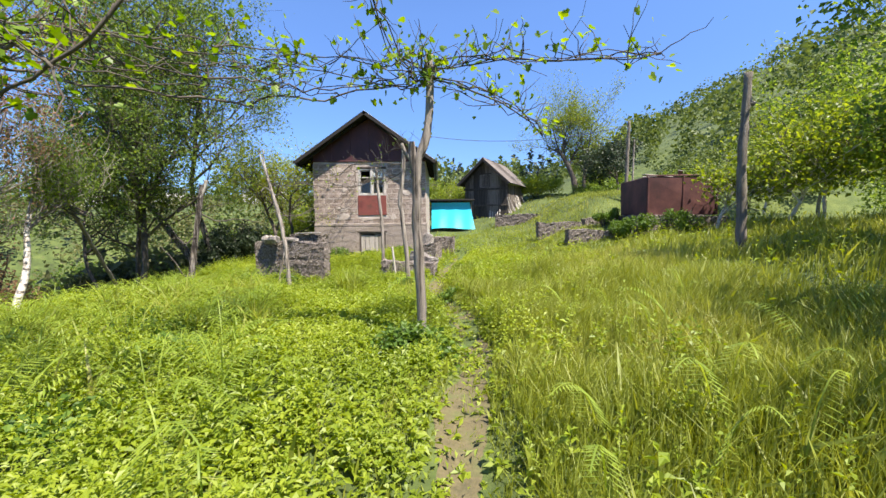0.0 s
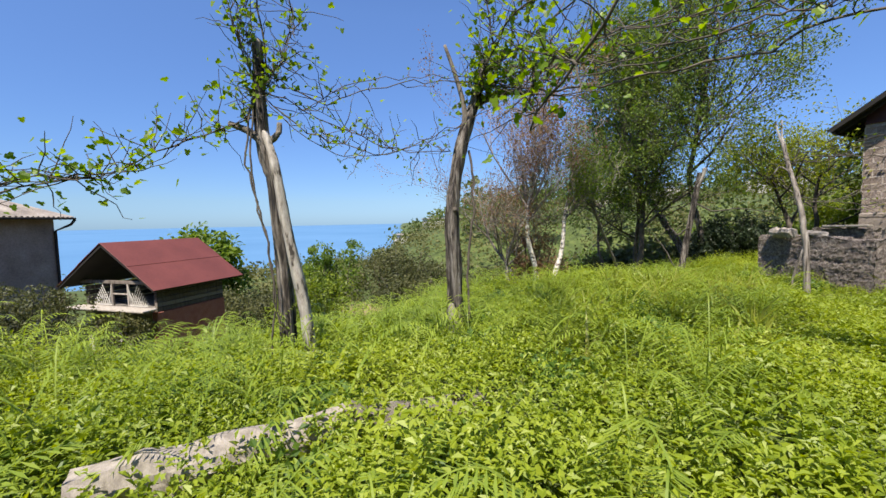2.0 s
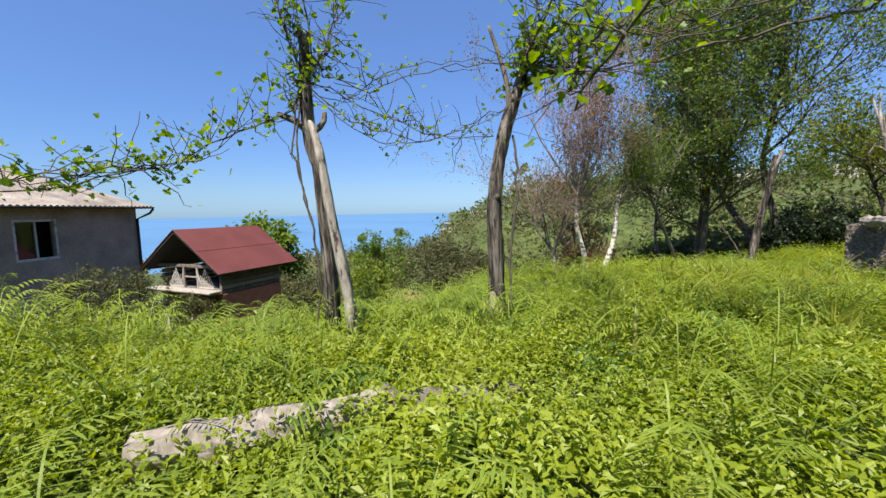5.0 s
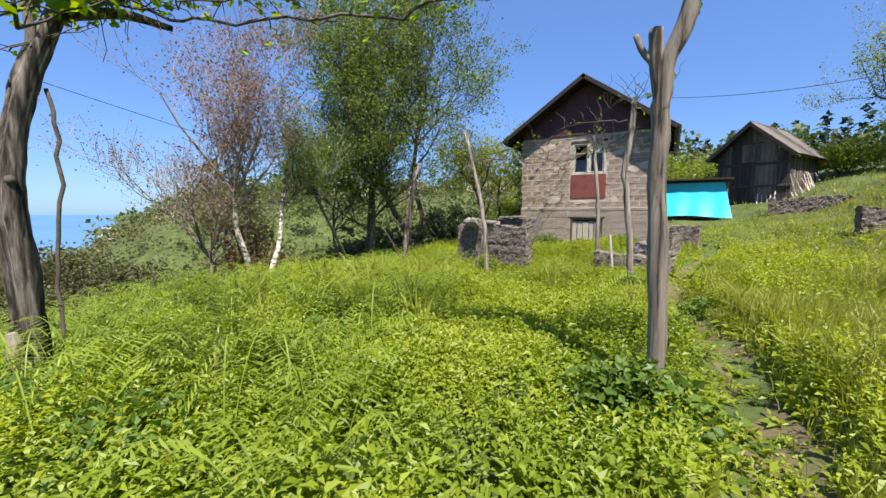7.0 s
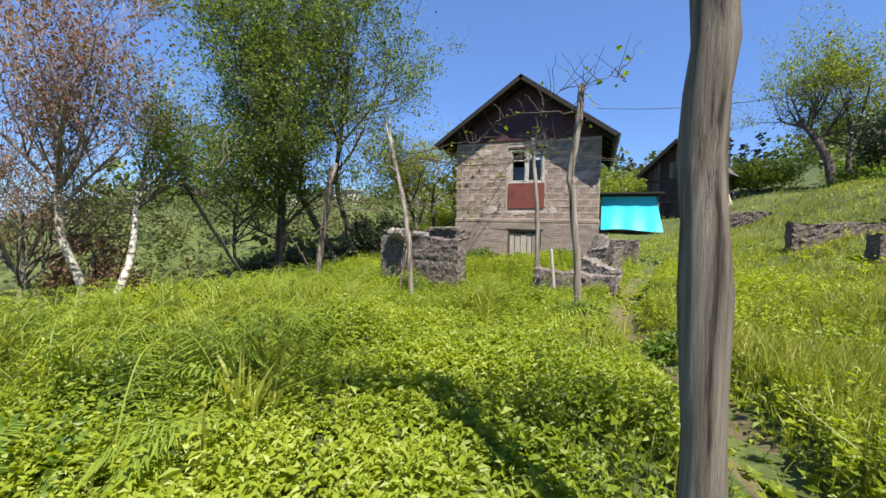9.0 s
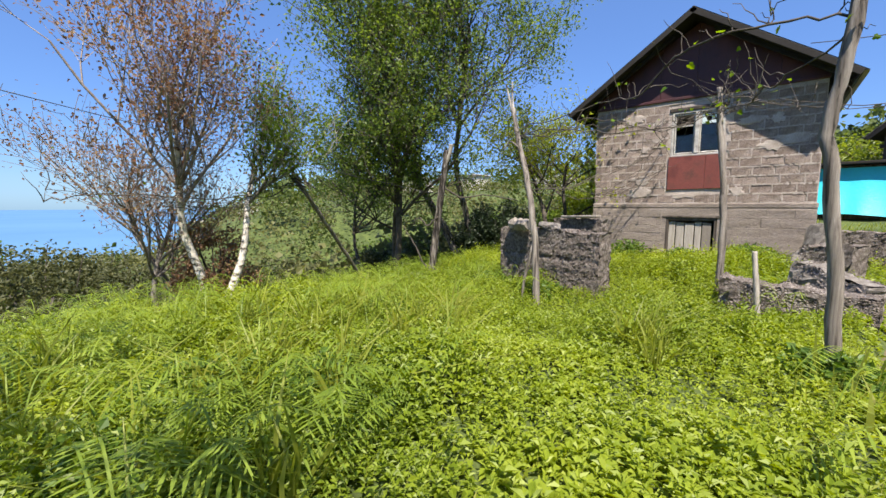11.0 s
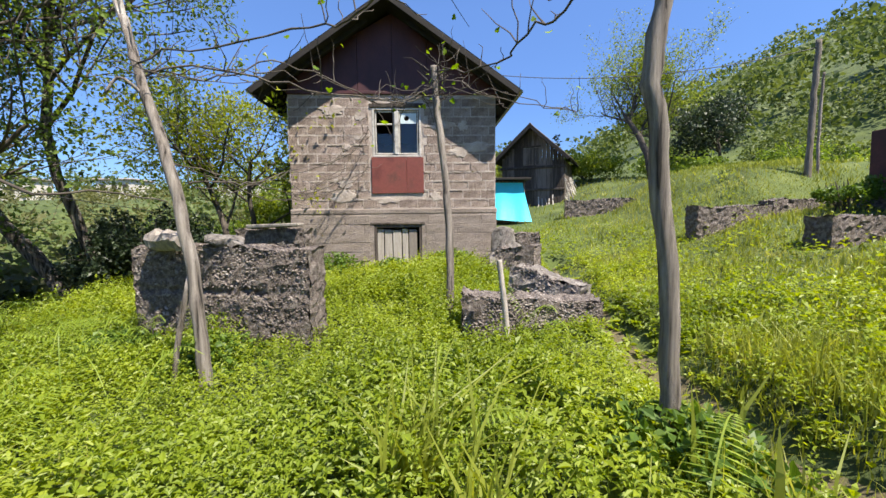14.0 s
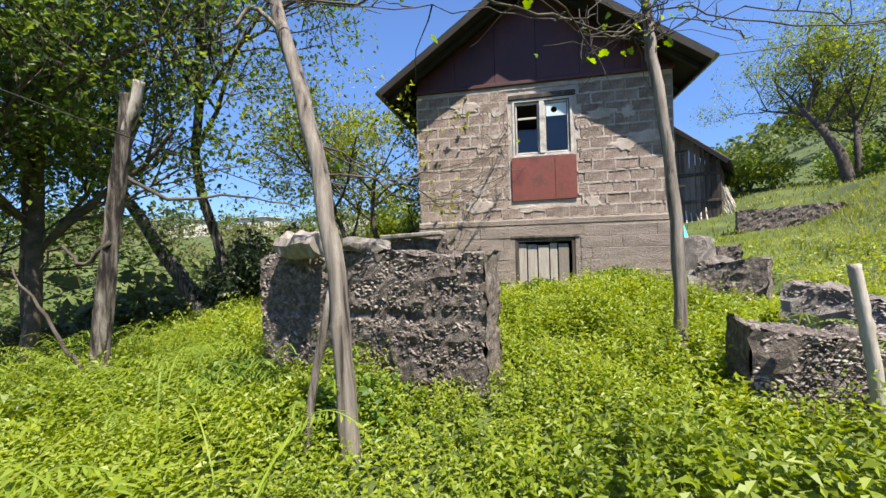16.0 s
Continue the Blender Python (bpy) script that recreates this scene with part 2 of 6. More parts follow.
def glass_material():
    m, t, bsdf = nodes_of("window_glass")
    bsdf.inputs["Base Color"].default_value = (0.75, 0.82, 0.85, 1)
    bsdf.inputs["Roughness"].default_value, bsdf.inputs["Transmission Weight"].default_value = 0.05, 1.0
    bsdf.inputs["IOR"].default_value = 1.45
    return m


M_SEA, M_GLASS = sea_material(), glass_material()

# ---- building helpers ----
rng = np.random.default_rng(7)


class Soup:
    """Collects vertices and faces of any corner count for one mesh."""

    def __init__(self):
        self.verts, self.faces, self.count = [], [], 0

    def add(self, verts, faces):
        verts = np.asarray(verts, float).reshape(-1, 3)
        self.verts.append(verts)
        groups = {}
        if isinstance(faces, np.ndarray):
            self.faces.append(faces + self.count)
        else:
            for f in faces:
                groups.setdefault(len(f), []).append(f)
            for fs in groups.values():
                self.faces.append(np.array(fs) + self.count)
        self.count += len(verts)
        return self

    def mesh(self, name, material, smooth=False):
        me = bpy.data.meshes.new(name)
        v = np.concatenate(self.verts)
        loops = np.concatenate([f.ravel() for f in self.faces])
        sizes = np.concatenate([np.full(len(f), f.shape[1]) for f in self.faces])
        me.vertices.add(len(v))
        me.vertices.foreach_set("co", v.ravel().astype(np.float32))
        me.loops.add(len(loops))
        me.loops.foreach_set("vertex_index", loops.astype(np.int32))
        me.polygons.add(len(sizes))
        me.polygons.foreach_set("loop_start", (np.cumsum(sizes) - sizes).astype(np.int32))
        me.polygons.foreach_set("use_smooth", np.full(len(sizes), bool(smooth)))
        me.update(calc_edges=True)
        me.materials.append(material)
        return me


WORLD = {}


def thing(name, base, label, category, group="", kind=""):
    """An Empty at a thing's base that its parts hang under."""
    ob = new(name)
    ob.empty_display_size = 0.2
    ob.location = base
    WORLD[ob.name] = Matrix.Translation(base)
    return tagged(ob, label, category, group, kind)


def part(name, soup, material, parent=None, label="", smooth=False):
    """One mesh object, its vertices in world metres, under a thing or a part."""
    ob = new(name, soup.mesh(name, material, smooth))
    WORLD[ob.name] = Matrix.Identity(4)
    if parent is not None:
        ob.parent = parent
        ob.matrix_parent_inverse = WORLD[parent.name].inverted()
    return tagged(ob, label)


def piece(name, me, place, parent, turn=(0, 0, 0)):
    """A small piece on a shared mesh."""
    ob = new(name, me)
    ob.location, ob.rotation_euler = place, turn
    ob.parent = parent
    ob.matrix_parent_inverse = WORLD[parent.name].inverted()
    return ob


def chbox(soup, lo, hi, ch=0.01, m=None, jitter=0.0):
    """A box between two corners with chamfered edges, moved by m."""
    lo, hi = np.array(lo, float), np.array(hi, float)
    ch = min(ch, *(0.45 * (hi - lo)))
    v, idx = [], {}
    for sx in (0, 1):
        for sy in (0, 1):
            for sz in (0, 1):
                s = np.array((sx, sy, sz))
                corner = np.where(s, hi, lo)
                inner = np.where(s, hi - ch, lo + ch)
                off = rng.normal(0, jitter, 3) if jitter else 0
                for a in range(3):
                    p = inner.copy()
                    p[a] = corner[a]
                    idx[(sx, sy, sz, a)] = len(v)
                    v.append(p + off)
    f = []
    cyc = [(0, 0), (1, 0), (1, 1), (0, 1)]
    for a in range(3):
        for s in (0, 1):
            q = []
            for c in cyc:
                k = [0, 0, 0]
                k[a], k[(a + 1) % 3], k[(a + 2) % 3] = s, *c
                q.append(idx[(*k, a)])
            f.append(q if s else q[::-1])
    for a in range(3):
        b, c = (a + 1) % 3, (a + 2) % 3
        for s in (0, 1):
            for u in (0, 1):
                k0, k1 = [0, 0, 0], [0, 0, 0]
                k0[a], k0[b], k0[c] = 0, s, u
                k1[a], k1[b], k1[c] = 1, s, u
                q = [idx[(*k0, b)], idx[(*k1, b)], idx[(*k1, c)], idx[(*k0, c)]]
                f.append(q if s == u else q[::-1])
    for sx in (0, 1):
        for sy in (0, 1):
            for sz in (0, 1):
                q = [idx[(sx, sy, sz, a)] for a in range(3)]
                f.append(q if (sx + sy + sz) % 2 else q[::-1])
    v = np.array(v)
    if m is not None:
        v = (np.array(m)[:3, :3] @ v.T).T + np.array(m)[:3, 3]
    return soup.add(v, f)


def box(lo, hi, ch=0.01, m=None, jitter=0.0):
    return chbox(Soup(), lo, hi, ch, m, jitter)


def tube(soup, pts, radii, sides=7, rough=0.0, cap=True):
    """A tapered limb along points."""
    pts = np.asarray(pts, float)
    k = len(pts)
    radii = np.asarray(radii, float)
    if radii.ndim == 2:
        sides = radii.shape[1]
    d = np.gradient(pts, axis=0)
    d /= np.linalg.norm(d, axis=1, keepdims=True) + 1e-9
    ref = np.where(np.abs(d[:, 2:3]) > 0.9, [[1.0, 0, 0]], [[0, 0, 1.0]])
    a = np.cross(d, ref)
    a /= np.linalg.norm(a, axis=1, keepdims=True) + 1e-9
    for i in range(1, k):
        if a[i] @ a[i - 1] < 0:
            a[i] = -a[i]
    b = np.cross(d, a)
    th = np.arange(sides) * 2 * np.pi / sides
    if radii.ndim < 2:
        radii = np.broadcast_to(radii, k)[:, None]
    r = np.broadcast_to(radii, (k, sides)) * (1 + (rng.normal(0, rough, (k, sides)) if rough else 0))
    v = pts[:, None] + r[..., None] * (np.cos(th)[None, :, None] * a[:, None] + np.sin(th)[None, :, None] * b[:, None])
    i, j = np.meshgrid(np.arange(k - 1), np.arange(sides), indexing="ij")
    q = np.stack([i * sides + j, i * sides + (j + 1) % sides, (i + 1) * sides + (j + 1) % sides, (i + 1) * sides + j], -1).reshape(-1, 4)
    soup.add(v.reshape(-1, 3), q)
    if cap:
        soup.faces.append(np.array([list(range(sides))[::-1]]) + soup.count - k * sides)
        soup.faces.append(np.array([list(range(sides))]) + soup.count - sides)
    return soup


def gnarled(pts, r0, r1, rings=46, sides=24, flute=0.18, lump=0.07):
    """An old stem: fluted, knobbly and twisting a little on its way up."""
    line = spline(pts, rings)
    th = np.arange(sides) * 2 * np.pi / sides
    turn = np.cumsum(rng.normal(0.03, 0.07, rings))[:, None]
    swelling = 1 + np.convolve(rng.normal(0, lump * 2, rings + 4), np.ones(5) / 5, "valid")
    r = (np.linspace(r0, r1, rings) * swelling)[:, None] * (1 + flute * np.sin(3 * th + turn) + 0.6 * flute * np.sin(5 * th - 1.6 * turn + 1) + 0.4 * flute * np.sin(9 * th + 2 * turn) + rng.normal(0, 0.025, (rings, sides)))
    return tube(Soup(), line, r, sides)


def wander(p0, p1, n=8, amount=0.05, sag=0.0):
    """A line from p0 to p1 that wanders a little and may sag."""
    t = np.linspace(0, 1, n)[:, None]
    p = np.asarray(p0, float) * (1 - t) + np.asarray(p1, float) * t
    w = np.cumsum(rng.normal(0, amount, (n, 3)), axis=0)
    w -= t * w[-1:] + (1 - t) * w[:1]
    p += w
    p[:, 2] -= (4 * sag * t * (1 - t))[:, 0]
    return p


def spline(pts, n=14):
    """A smooth line through a few points."""
    pts = np.asarray(pts, float)
    u = np.linspace(0, len(pts) - 1, n)
    out = []
    for x in u:
        i = min(int(x), len(pts) - 2)
        f = x - i
        p0, p1, p2, p3 = pts[max(i - 1, 0)], pts[i], pts[i + 1], pts[min(i + 2, len(pts) - 1)]
        out.append(0.5 * (2 * p1 + (p2 - p0) * f + (2 * p0 - 5 * p1 + 4 * p2 - p3) * f * f + (3 * p1 - p0 - 3 * p2 + p3) * f ** 3))
    return np.array(out)


def leaves(soup, c, size, flat=0.5, aspect=0.3, fold=0.12):
    """Small folded diamond leaves at the places c; flat: how level they lie."""
    c = np.asarray(c, float)
    n = len(c)
    if n == 0:
        return soup
    az = rng.uniform(0, 2 * np.pi, n)
    el = rng.normal(0.1, 0.9 * (1 - flat) + 0.15, n)
    d = np.stack([np.cos(az) * np.cos(el), np.sin(az) * np.cos(el), np.sin(el)], 1)
    up = rng.normal(0, 1 - flat + 0.15, (n, 3)) + [0, 0, 1]
    s = np.cross(d, up)
    s /= np.linalg.norm(s, axis=1, keepdims=True) + 1e-9
    nn = np.cross(s, d)
    L = (np.broadcast_to(size, n) * rng.uniform(0.65, 1.35, n))[:, None]
    W = L * aspect * rng.uniform(0.8, 1.3, (n, 1))
    mid = c + d * L * 0.45
    v = np.stack([c, mid + s * W + nn * fold * L, c + d * L - [0, 0, 0.12] * L, mid - s * W + nn * fold * L], 1)
    return soup.add(v.reshape(-1, 3), np.arange(4 * n).reshape(n, 4))


def blades(soup, c, height, width=0.006, lean=0.35):
    """Grass blades of two bent quads each."""
    c = np.asarray(c, float)
    n = len(c)
    az = rng.uniform(0, 2 * np.pi, n)
    s = np.stack([np.cos(az), np.sin(az), 0 * az], 1)
    la = rng.uniform(0, 2 * np.pi, n)
    l = np.stack([np.cos(la), np.sin(la), 0 * la], 1) * np.abs(rng.normal(0, lean, n))[:, None] + [0.12, 0.05, 0]
    h = (np.broadcast_to(height, n) * rng.uniform(0.55, 1.3, n))[:, None]
    w = (np.broadcast_to(width, n))[:, None] * rng.uniform(0.7, 1.4, (n, 1))
    m = c + h * (0.55 * np.array([0, 0, 1.0]) + 0.3 * l)
    t = c + h * (np.array([0, 0, 0.95]) + l)
    v = np.stack([c - s * w, c + s * w, m + s * w * 0.8, m - s * w * 0.8, t + s * w * 0.1, t - s * w * 0.1], 1)
    o = np.arange(n)[:, None] * 6
    soup.add(v.reshape(-1, 3), np.concatenate([o + [0, 1, 2, 3], o + [3, 2, 4, 5]]))
    return soup


def rosettes(soup, x, y, z, h, each, size, aspect=0.24):
    """Small plants: leaves turning round an upright stem, the upper ones shorter and steeper."""
    n = len(x)
    k = np.tile(np.arange(each), n)
    i = np.repeat(np.arange(n), each)
    t = (k + rng.random(n * each)) / each
    az = k * 2.4 + np.repeat(rng.uniform(0, 6.28, n), each) + rng.normal(0, 0.25, n * each)
    el = 0.05 + 0.75 * t + rng.normal(0, 0.22, n * each)
    d = np.stack([np.cos(az) * np.cos(el), np.sin(az) * np.cos(el), np.sin(el)], 1)
    lean = np.stack([rng.normal(0, 0.12, n), rng.normal(0, 0.12, n), np.ones(n)], 1)
    c = np.stack([x, y, z], 1)[i] + lean[i] * (h[i] * (0.25 + 0.75 * t))[:, None]
    s = np.stack([-np.sin(az), np.cos(az), rng.normal(0, 0.25, n * each)], 1)
    nn = np.cross(d, s)
    L = (np.broadcast_to(size, n)[i] * rng.uniform(0.7, 1.3, n * each) * (1.15 - 0.55 * t))[:, None]
    W = L * aspect * rng.uniform(0.8, 1.3, (n * each, 1))
    mid = c + d * L * 0.5
    v = np.stack([c, mid + s * W + nn * 0.1 * L, c + d * L - [0, 0, 0.2] * L, mid - s * W + nn * 0.1 * L], 1)
    return soup.add(v.reshape(-1, 3), np.arange(4 * n * each).reshape(-1, 4))


def smooth(a, b, x):
    t = np.clip((x - a) / (b - a), 0, 1)
    return t * t * (3 - 2 * t)


def softplus(v, k):
    return np.log1p(np.exp(np.clip(v * k, -40, 40))) / k


PATHLINE = np.array([(6.25, 2.0), (6.1, 5.0), (6.2, 7.2), (6.45, 8.8), (6.35, 11.0), (5.95, 13.0), (5.95, 14.6), (6.35, 17.5), (7.1, 21.0)])


def from_path(x, y):
    """How far a place lies from the trodden path."""
    x, y = np.asarray(x, float), np.asarray(y, float)
    best = np.full(np.broadcast(x, y).shape, 1e9)
    for (ax, ay), (bx, by) in zip(PATHLINE[:-1], PATHLINE[1:]):
        t = np.clip(((x - ax) * (bx - ax) + (y - ay) * (by - ay)) / ((bx - ax) ** 2 + (by - ay) ** 2), 0, 1)
        best = np.minimum(best, np.hypot(x - ax - t * (bx - ax), y - ay - t * (by - ay)))
    return best


RISE_AT = [-180, -165, -150, -120, -90, -60, -30, 0, 41, 60, 73, 90, 110, 130, 143, 152, 160, 168, 180]
RISE = [-9, -9, -7, -2, 4, 10, 17, 21, 19.5, 12, 6, 4.5, 4, 3.5, 3, 1.0, -1.6, -9, -9]


def land(x, y):
    """The height of the ground: a garden terrace, a hillside to the east, a fall to the sea in the west."""
    x, y = np.asarray(x, float), np.asarray(y, float)
    cx, cy = np.clip(x, -25, 24), np.clip(y, -12, 42)
    near = (0.92 - 0.07 * softplus(2 - cx, 1.0) - 0.25 * softplus(-3.5 - cx, 1.0) + 0.2 * softplus(cx - 7.5, 1.5) - 0.2 * softplus(cx - 14.0, 1.2)
            - 0.30 * np.exp(-((cy - 15.0) / 2.6) ** 2) / (1 + np.exp(np.clip((cx - 5.0) * 2, -40, 40)))
            + 0.13 * softplus(cy - 20.6, 1.2) / (1 + np.exp(np.clip(-(cx - 1), -40, 40))))
    near = near - 1.2 * (1 - np.exp(-softplus(1.0 - cx, 1.2) / 3)) / (1 + np.exp(np.clip((cy - 8.3) * 1.2, -40, 40)))
    near = near + 1.1 * smooth(20.3, 22.6, cy) * smooth(10.2, 13.5, cx) * (1 - 0.7 * smooth(24, 30, cy))
    near = near + 0.48 * smooth(4.0, 1.3, cy) * smooth(-1.8, 0.6, cx) * (1 - smooth(4.6, 5.6, cx))
    near = near + 0.3 * np.exp(-((cy - 19.1) / 1.0) ** 2) * smooth(9.3, 10.8, cx)
    near = near + 0.03 * np.sin(x * 1.7 + 0.6) * np.cos(y * 1.3) + 0.02 * np.sin(x * 3.1 - y * 2.3)
    near = near - (0.15 + 0.13 * smooth(9, 12, cy)) * np.exp(-(from_path(x, y) / 0.3) ** 2)
    r = np.hypot(x - 5, y - 10)
    e = np.radians(np.interp(np.degrees(np.arctan2(y - 10, x - 5)), RISE_AT, RISE))
    wave = 1 + 0.15 * np.sin(x * 0.031 + 1) * np.sin(y * 0.027)
    far = np.maximum(1.2 + (np.minimum(r, np.where(e < 0, 900, 230)) - 18) * np.tan(e) * wave, -36.0)
    s = smooth(24, 60, r)
    return near * (1 - s) + far * s


def scatter(n, x0, x1, y0, y1):
    return rng.uniform(x0, x1, n), rng.uniform(y0, y1, n)

# ---- ground, sea ----


def ground_sheet():
    radii = np.concatenate([np.linspace(0.0, 30, 110)[1:], np.geomspace(30.8, 4900, 60)])
    na = 300
    th = np.arange(na) * 2 * np.pi / na
    x = 5 + radii[:, None] * np.cos(th)
    y = 10 + radii[:, None] * np.sin(th)
    v = np.concatenate([np.stack([x, y, land(x, y)], -1).reshape(-1, 3), [[5, 10, float(land(5, 10))]]])
    i, j = np.meshgrid(np.arange(len(radii) - 1), np.arange(na), indexing="ij")
    q = np.stack([i * na + j, (i + 1) * na + j, (i + 1) * na + (j + 1) % na, i * na + (j + 1) % na], -1).reshape(-1, 4)
    s = Soup()
    s.add(v, q)
    s.faces.append(np.array([[len(v) - 1, j, (j + 1) % na] for j in range(na)]))
    return tagged(part("ground", s, M_SOIL, smooth=True), "green meadow ground falling from a hillside towards the sea", "ground", kind="structure")


def strip(name, line, width, material, lift, label):
    """A thin worn sheet following the ground along a line."""
    line = spline(line, 60)
    d = np.gradient(line, axis=0)
    d /= np.linalg.norm(d, axis=1, keepdims=True)
    side = np.stack([-d[:, 1], d[:, 0]], 1)
    cols = np.linspace(-1, 1, 7)
    w = width * (1 + 0.25 * np.sin(np.arange(60) * 0.9))[:, None]
    p = line[:, None] + side[:, None] * (cols[None, :, None] * w[..., None])
    z = land(p[..., 0], p[..., 1]) + lift * (1 - np.abs(cols) ** 4)[None] - 0.01
    v = np.concatenate([p, z[..., None]], -1).reshape(-1, 3)
    i, j = np.meshgrid(np.arange(59), np.arange(6), indexing="ij")
    q = np.stack([i * 7 + j, i * 7 + j + 1, (i + 1) * 7 + j + 1, (i + 1) * 7 + j], -1).reshape(-1, 4)
    return tagged(part(name, Soup().add(v, q), material, smooth=True), label, "path", kind="structure")


ground_sheet()
strip("path", PATHLINE, 0.22, M_PATH, 0.025, "narrow trodden earth footpath through tall grass")
strip("pavement", [(-31.0, 10.2), (-30.0, 11.6), (-29.0, 13.0), (-27.6, 14.4)], 1.6, M_DIRT, 0.05, "bare patch of red earth below the garden")
sea = Soup()
sea.add([(-4900, -4900, -30), (150, -4900, -30), (150, 4900, -30), (-4900, 4900, -30)], [(0, 1, 2, 3)])
tagged(part("water", sea, M_SEA), "calm blue sea below the hillside", "sea", kind="structure")

# ---- the block house ----
HX0, HX1, HY, HBACK = 0.98, 5.52, 20.3, 26.0
MID, EAVE, APEX, GABLE = 3.17, 4.72, 6.66, 4.80
WX0, WX1, WZ0, WZ1 = 2.79, 3.86, 2.66, 4.50
CX0, CX1, CZ0, CZ1 = 2.78, 3.85, 1.10, 1.94
BAND = 2.24


def front_with_holes(soup, x0, x1, z0, z1, y0, y1, holes):
    """A wall slab with rectangular holes through it, made of butted pieces."""
    zs = sorted({z0, z1, *[h[2] for h in holes], *[h[3] for h in holes]})
    for a, b in zip(zs[:-1], zs[1:]):
        row = sorted([(h[0], h[1]) for h in holes if h[2] < b - 1e-6 and h[3] > a + 1e-6])
        x = x0
        for h0, h1 in [*row, (x1, x1)]:
            if h0 - x > 1e-4:
                chbox(soup, (x, y0, a), (h0, y1, b), 0.0005)
            x = h1
    return soup


def block_house():
    house = thing("house", (MID, 23, 1.0), "two-storey grey concrete block house with a dark red gable", "house")
    s = front_with_holes(Soup(), HX0, HX1, BAND + 0.06, GABLE, HY, HY + 0.25, [(WX0, WX1, WZ0, WZ1)])
    wall = part("wall", s, M_MORTAR, house, "wall of weathered grey concrete blocks with ragged mortar")
    s = front_with_holes(Soup(), HX0 - 0.02, HX1 + 0.02, 0.6, BAND - 0.06, HY - 0.03, HY + 0.25, [(CX0, CX1, CZ0, CZ1)])
    base_wall = part("foundation_wall", s, M_BASE, house, "rough cast concrete lower wall")
    part("ledge", box((HX0 - 0.03, HY - 0.04, BAND - 0.06), (HX1 + 0.03, HY + 0.25, BAND + 0.06), 0.02), M_BASE, house, "thin projecting concrete band")
    for nm, lo, hi in (("side_wall", (HX0, HY + 0.25, 0.4), (HX0 + 0.25, HBACK, GABLE)), ("side_wall", (HX1 - 0.25, HY + 0.25, 0.4), (HX1, HBACK, GABLE)),
                       ("back_wall", (HX0 + 0.25, HBACK - 0.25, 0.4), (HX1 - 0.25, HBACK, GABLE))):
        part(nm, box(lo, hi, 0.01), M_MORTAR, house)
    part("upper_floor", box((HX0 + 0.25, HY + 0.25, 2.25), (HX1 - 0.25, HBACK - 0.25, 2.35), 0.005), M_DARKWOOD, house)
    part("loft_floor", box((HX0 + 0.25, HY + 0.25, 4.72), (HX1 - 0.25, HBACK - 0.25, 4.79), 0.005), M_DARKWOOD, house)
    # gable sheets
    for y, lab in ((HY + 0.02, "dark red sheet gable"), (HBACK - 0.08, "")):
        for k in range(6):
            g = Soup()
            xa, xb = HX0 + k * (HX1 - HX0) / 6 + 0.004, HX0 + (k + 1) * (HX1 - HX0) / 6 - 0.004
            za, zb = [min(APEX - 0.12, APEX - 0.12 - abs(x - MID) * (APEX - EAVE) / 2.79) for x in (xa, xb)]
            off = 0.003 * (k % 2)
            v = [(xa, y - off, GABLE), (xb, y - off, GABLE), (xb, y - off, zb), (xa, y - off, za)]
            v += [(p[0], y + 0.05, p[2]) for p in v]
            g.add(v, [(0, 1, 2, 3), (7, 6, 5, 4), (0, 4, 5, 1), (1, 5, 6, 2), (2, 6, 7, 3), (3, 7, 4, 0)])
            part("gable_sheet", g, M_MAROON, house, lab)
    part("gable_trim", box((HX0 - 0.02, HY - 0.05, GABLE - 0.02), (HX1 + 0.02, HY + 0.016, GABLE + 0.05), 0.01), M_MAROON, house, "weathered red board under the gable")
    # roof
    for sgn in (-1, 1):
        run, drop = 2.80, APEX - EAVE
        ln, ang = math.hypot(run, drop), math.degrees(math.atan2(drop, run))
        m = pose(MID, 0, APEX + 0.02, 0, ang * sgn, 0) if sgn > 0 else pose(MID, 0, APEX + 0.02, 0, -ang, 0)
        lo, hi = ((0.0, 19.76, -0.11), (ln, 26.4, -0.045)) if sgn > 0 else ((-ln, 19.76, -0.11), (0.0, 26.4, -0.045))
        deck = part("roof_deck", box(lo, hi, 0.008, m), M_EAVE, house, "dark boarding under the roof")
        sheet = Soup()
        nx, ny = 12, 112
        u = np.linspace(0, ln + 0.05, nx) * sgn
        vv = np.linspace(19.74, 26.42, ny)
        U, V = np.meshgrid(u, vv, indexing="ij")
        Z = 0.012 * np.sin(V * 2 * np.pi / 0.18)
        top = np.stack([U, V, Z], -1).reshape(-1, 3)
        R = np.array(m)[:3, :3]
        top = (R @ top.T).T + np.array(m)[:3, 3]
        i, j = np.meshgrid(np.arange(nx - 1), np.arange(ny - 1), indexing="ij")
        q = np.stack([i * ny + j, (i + 1) * ny + j, (i + 1) * ny + j + 1, i * ny + j + 1], -1).reshape(-1, 4)
        if sgn < 0:
            q = q[:, ::-1]
        sheet.add(top, q)
        low = top - [0, 0, 0.03]
        sheet.add(low, q[:, ::-1])
        part("roof_sheet", sheet, M_SLATE, house, "corrugated grey roof sheets", smooth=True)
        blo, bhi = ((0.0, 19.72, -0.145), (ln, 19.755, -0.03)) if sgn > 0 else ((-ln, 19.72, -0.145), (0.0, 19.755, -0.03))
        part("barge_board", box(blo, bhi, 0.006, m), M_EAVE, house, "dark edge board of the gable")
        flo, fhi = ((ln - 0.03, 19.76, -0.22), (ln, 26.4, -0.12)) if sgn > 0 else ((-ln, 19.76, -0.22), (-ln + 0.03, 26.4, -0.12))
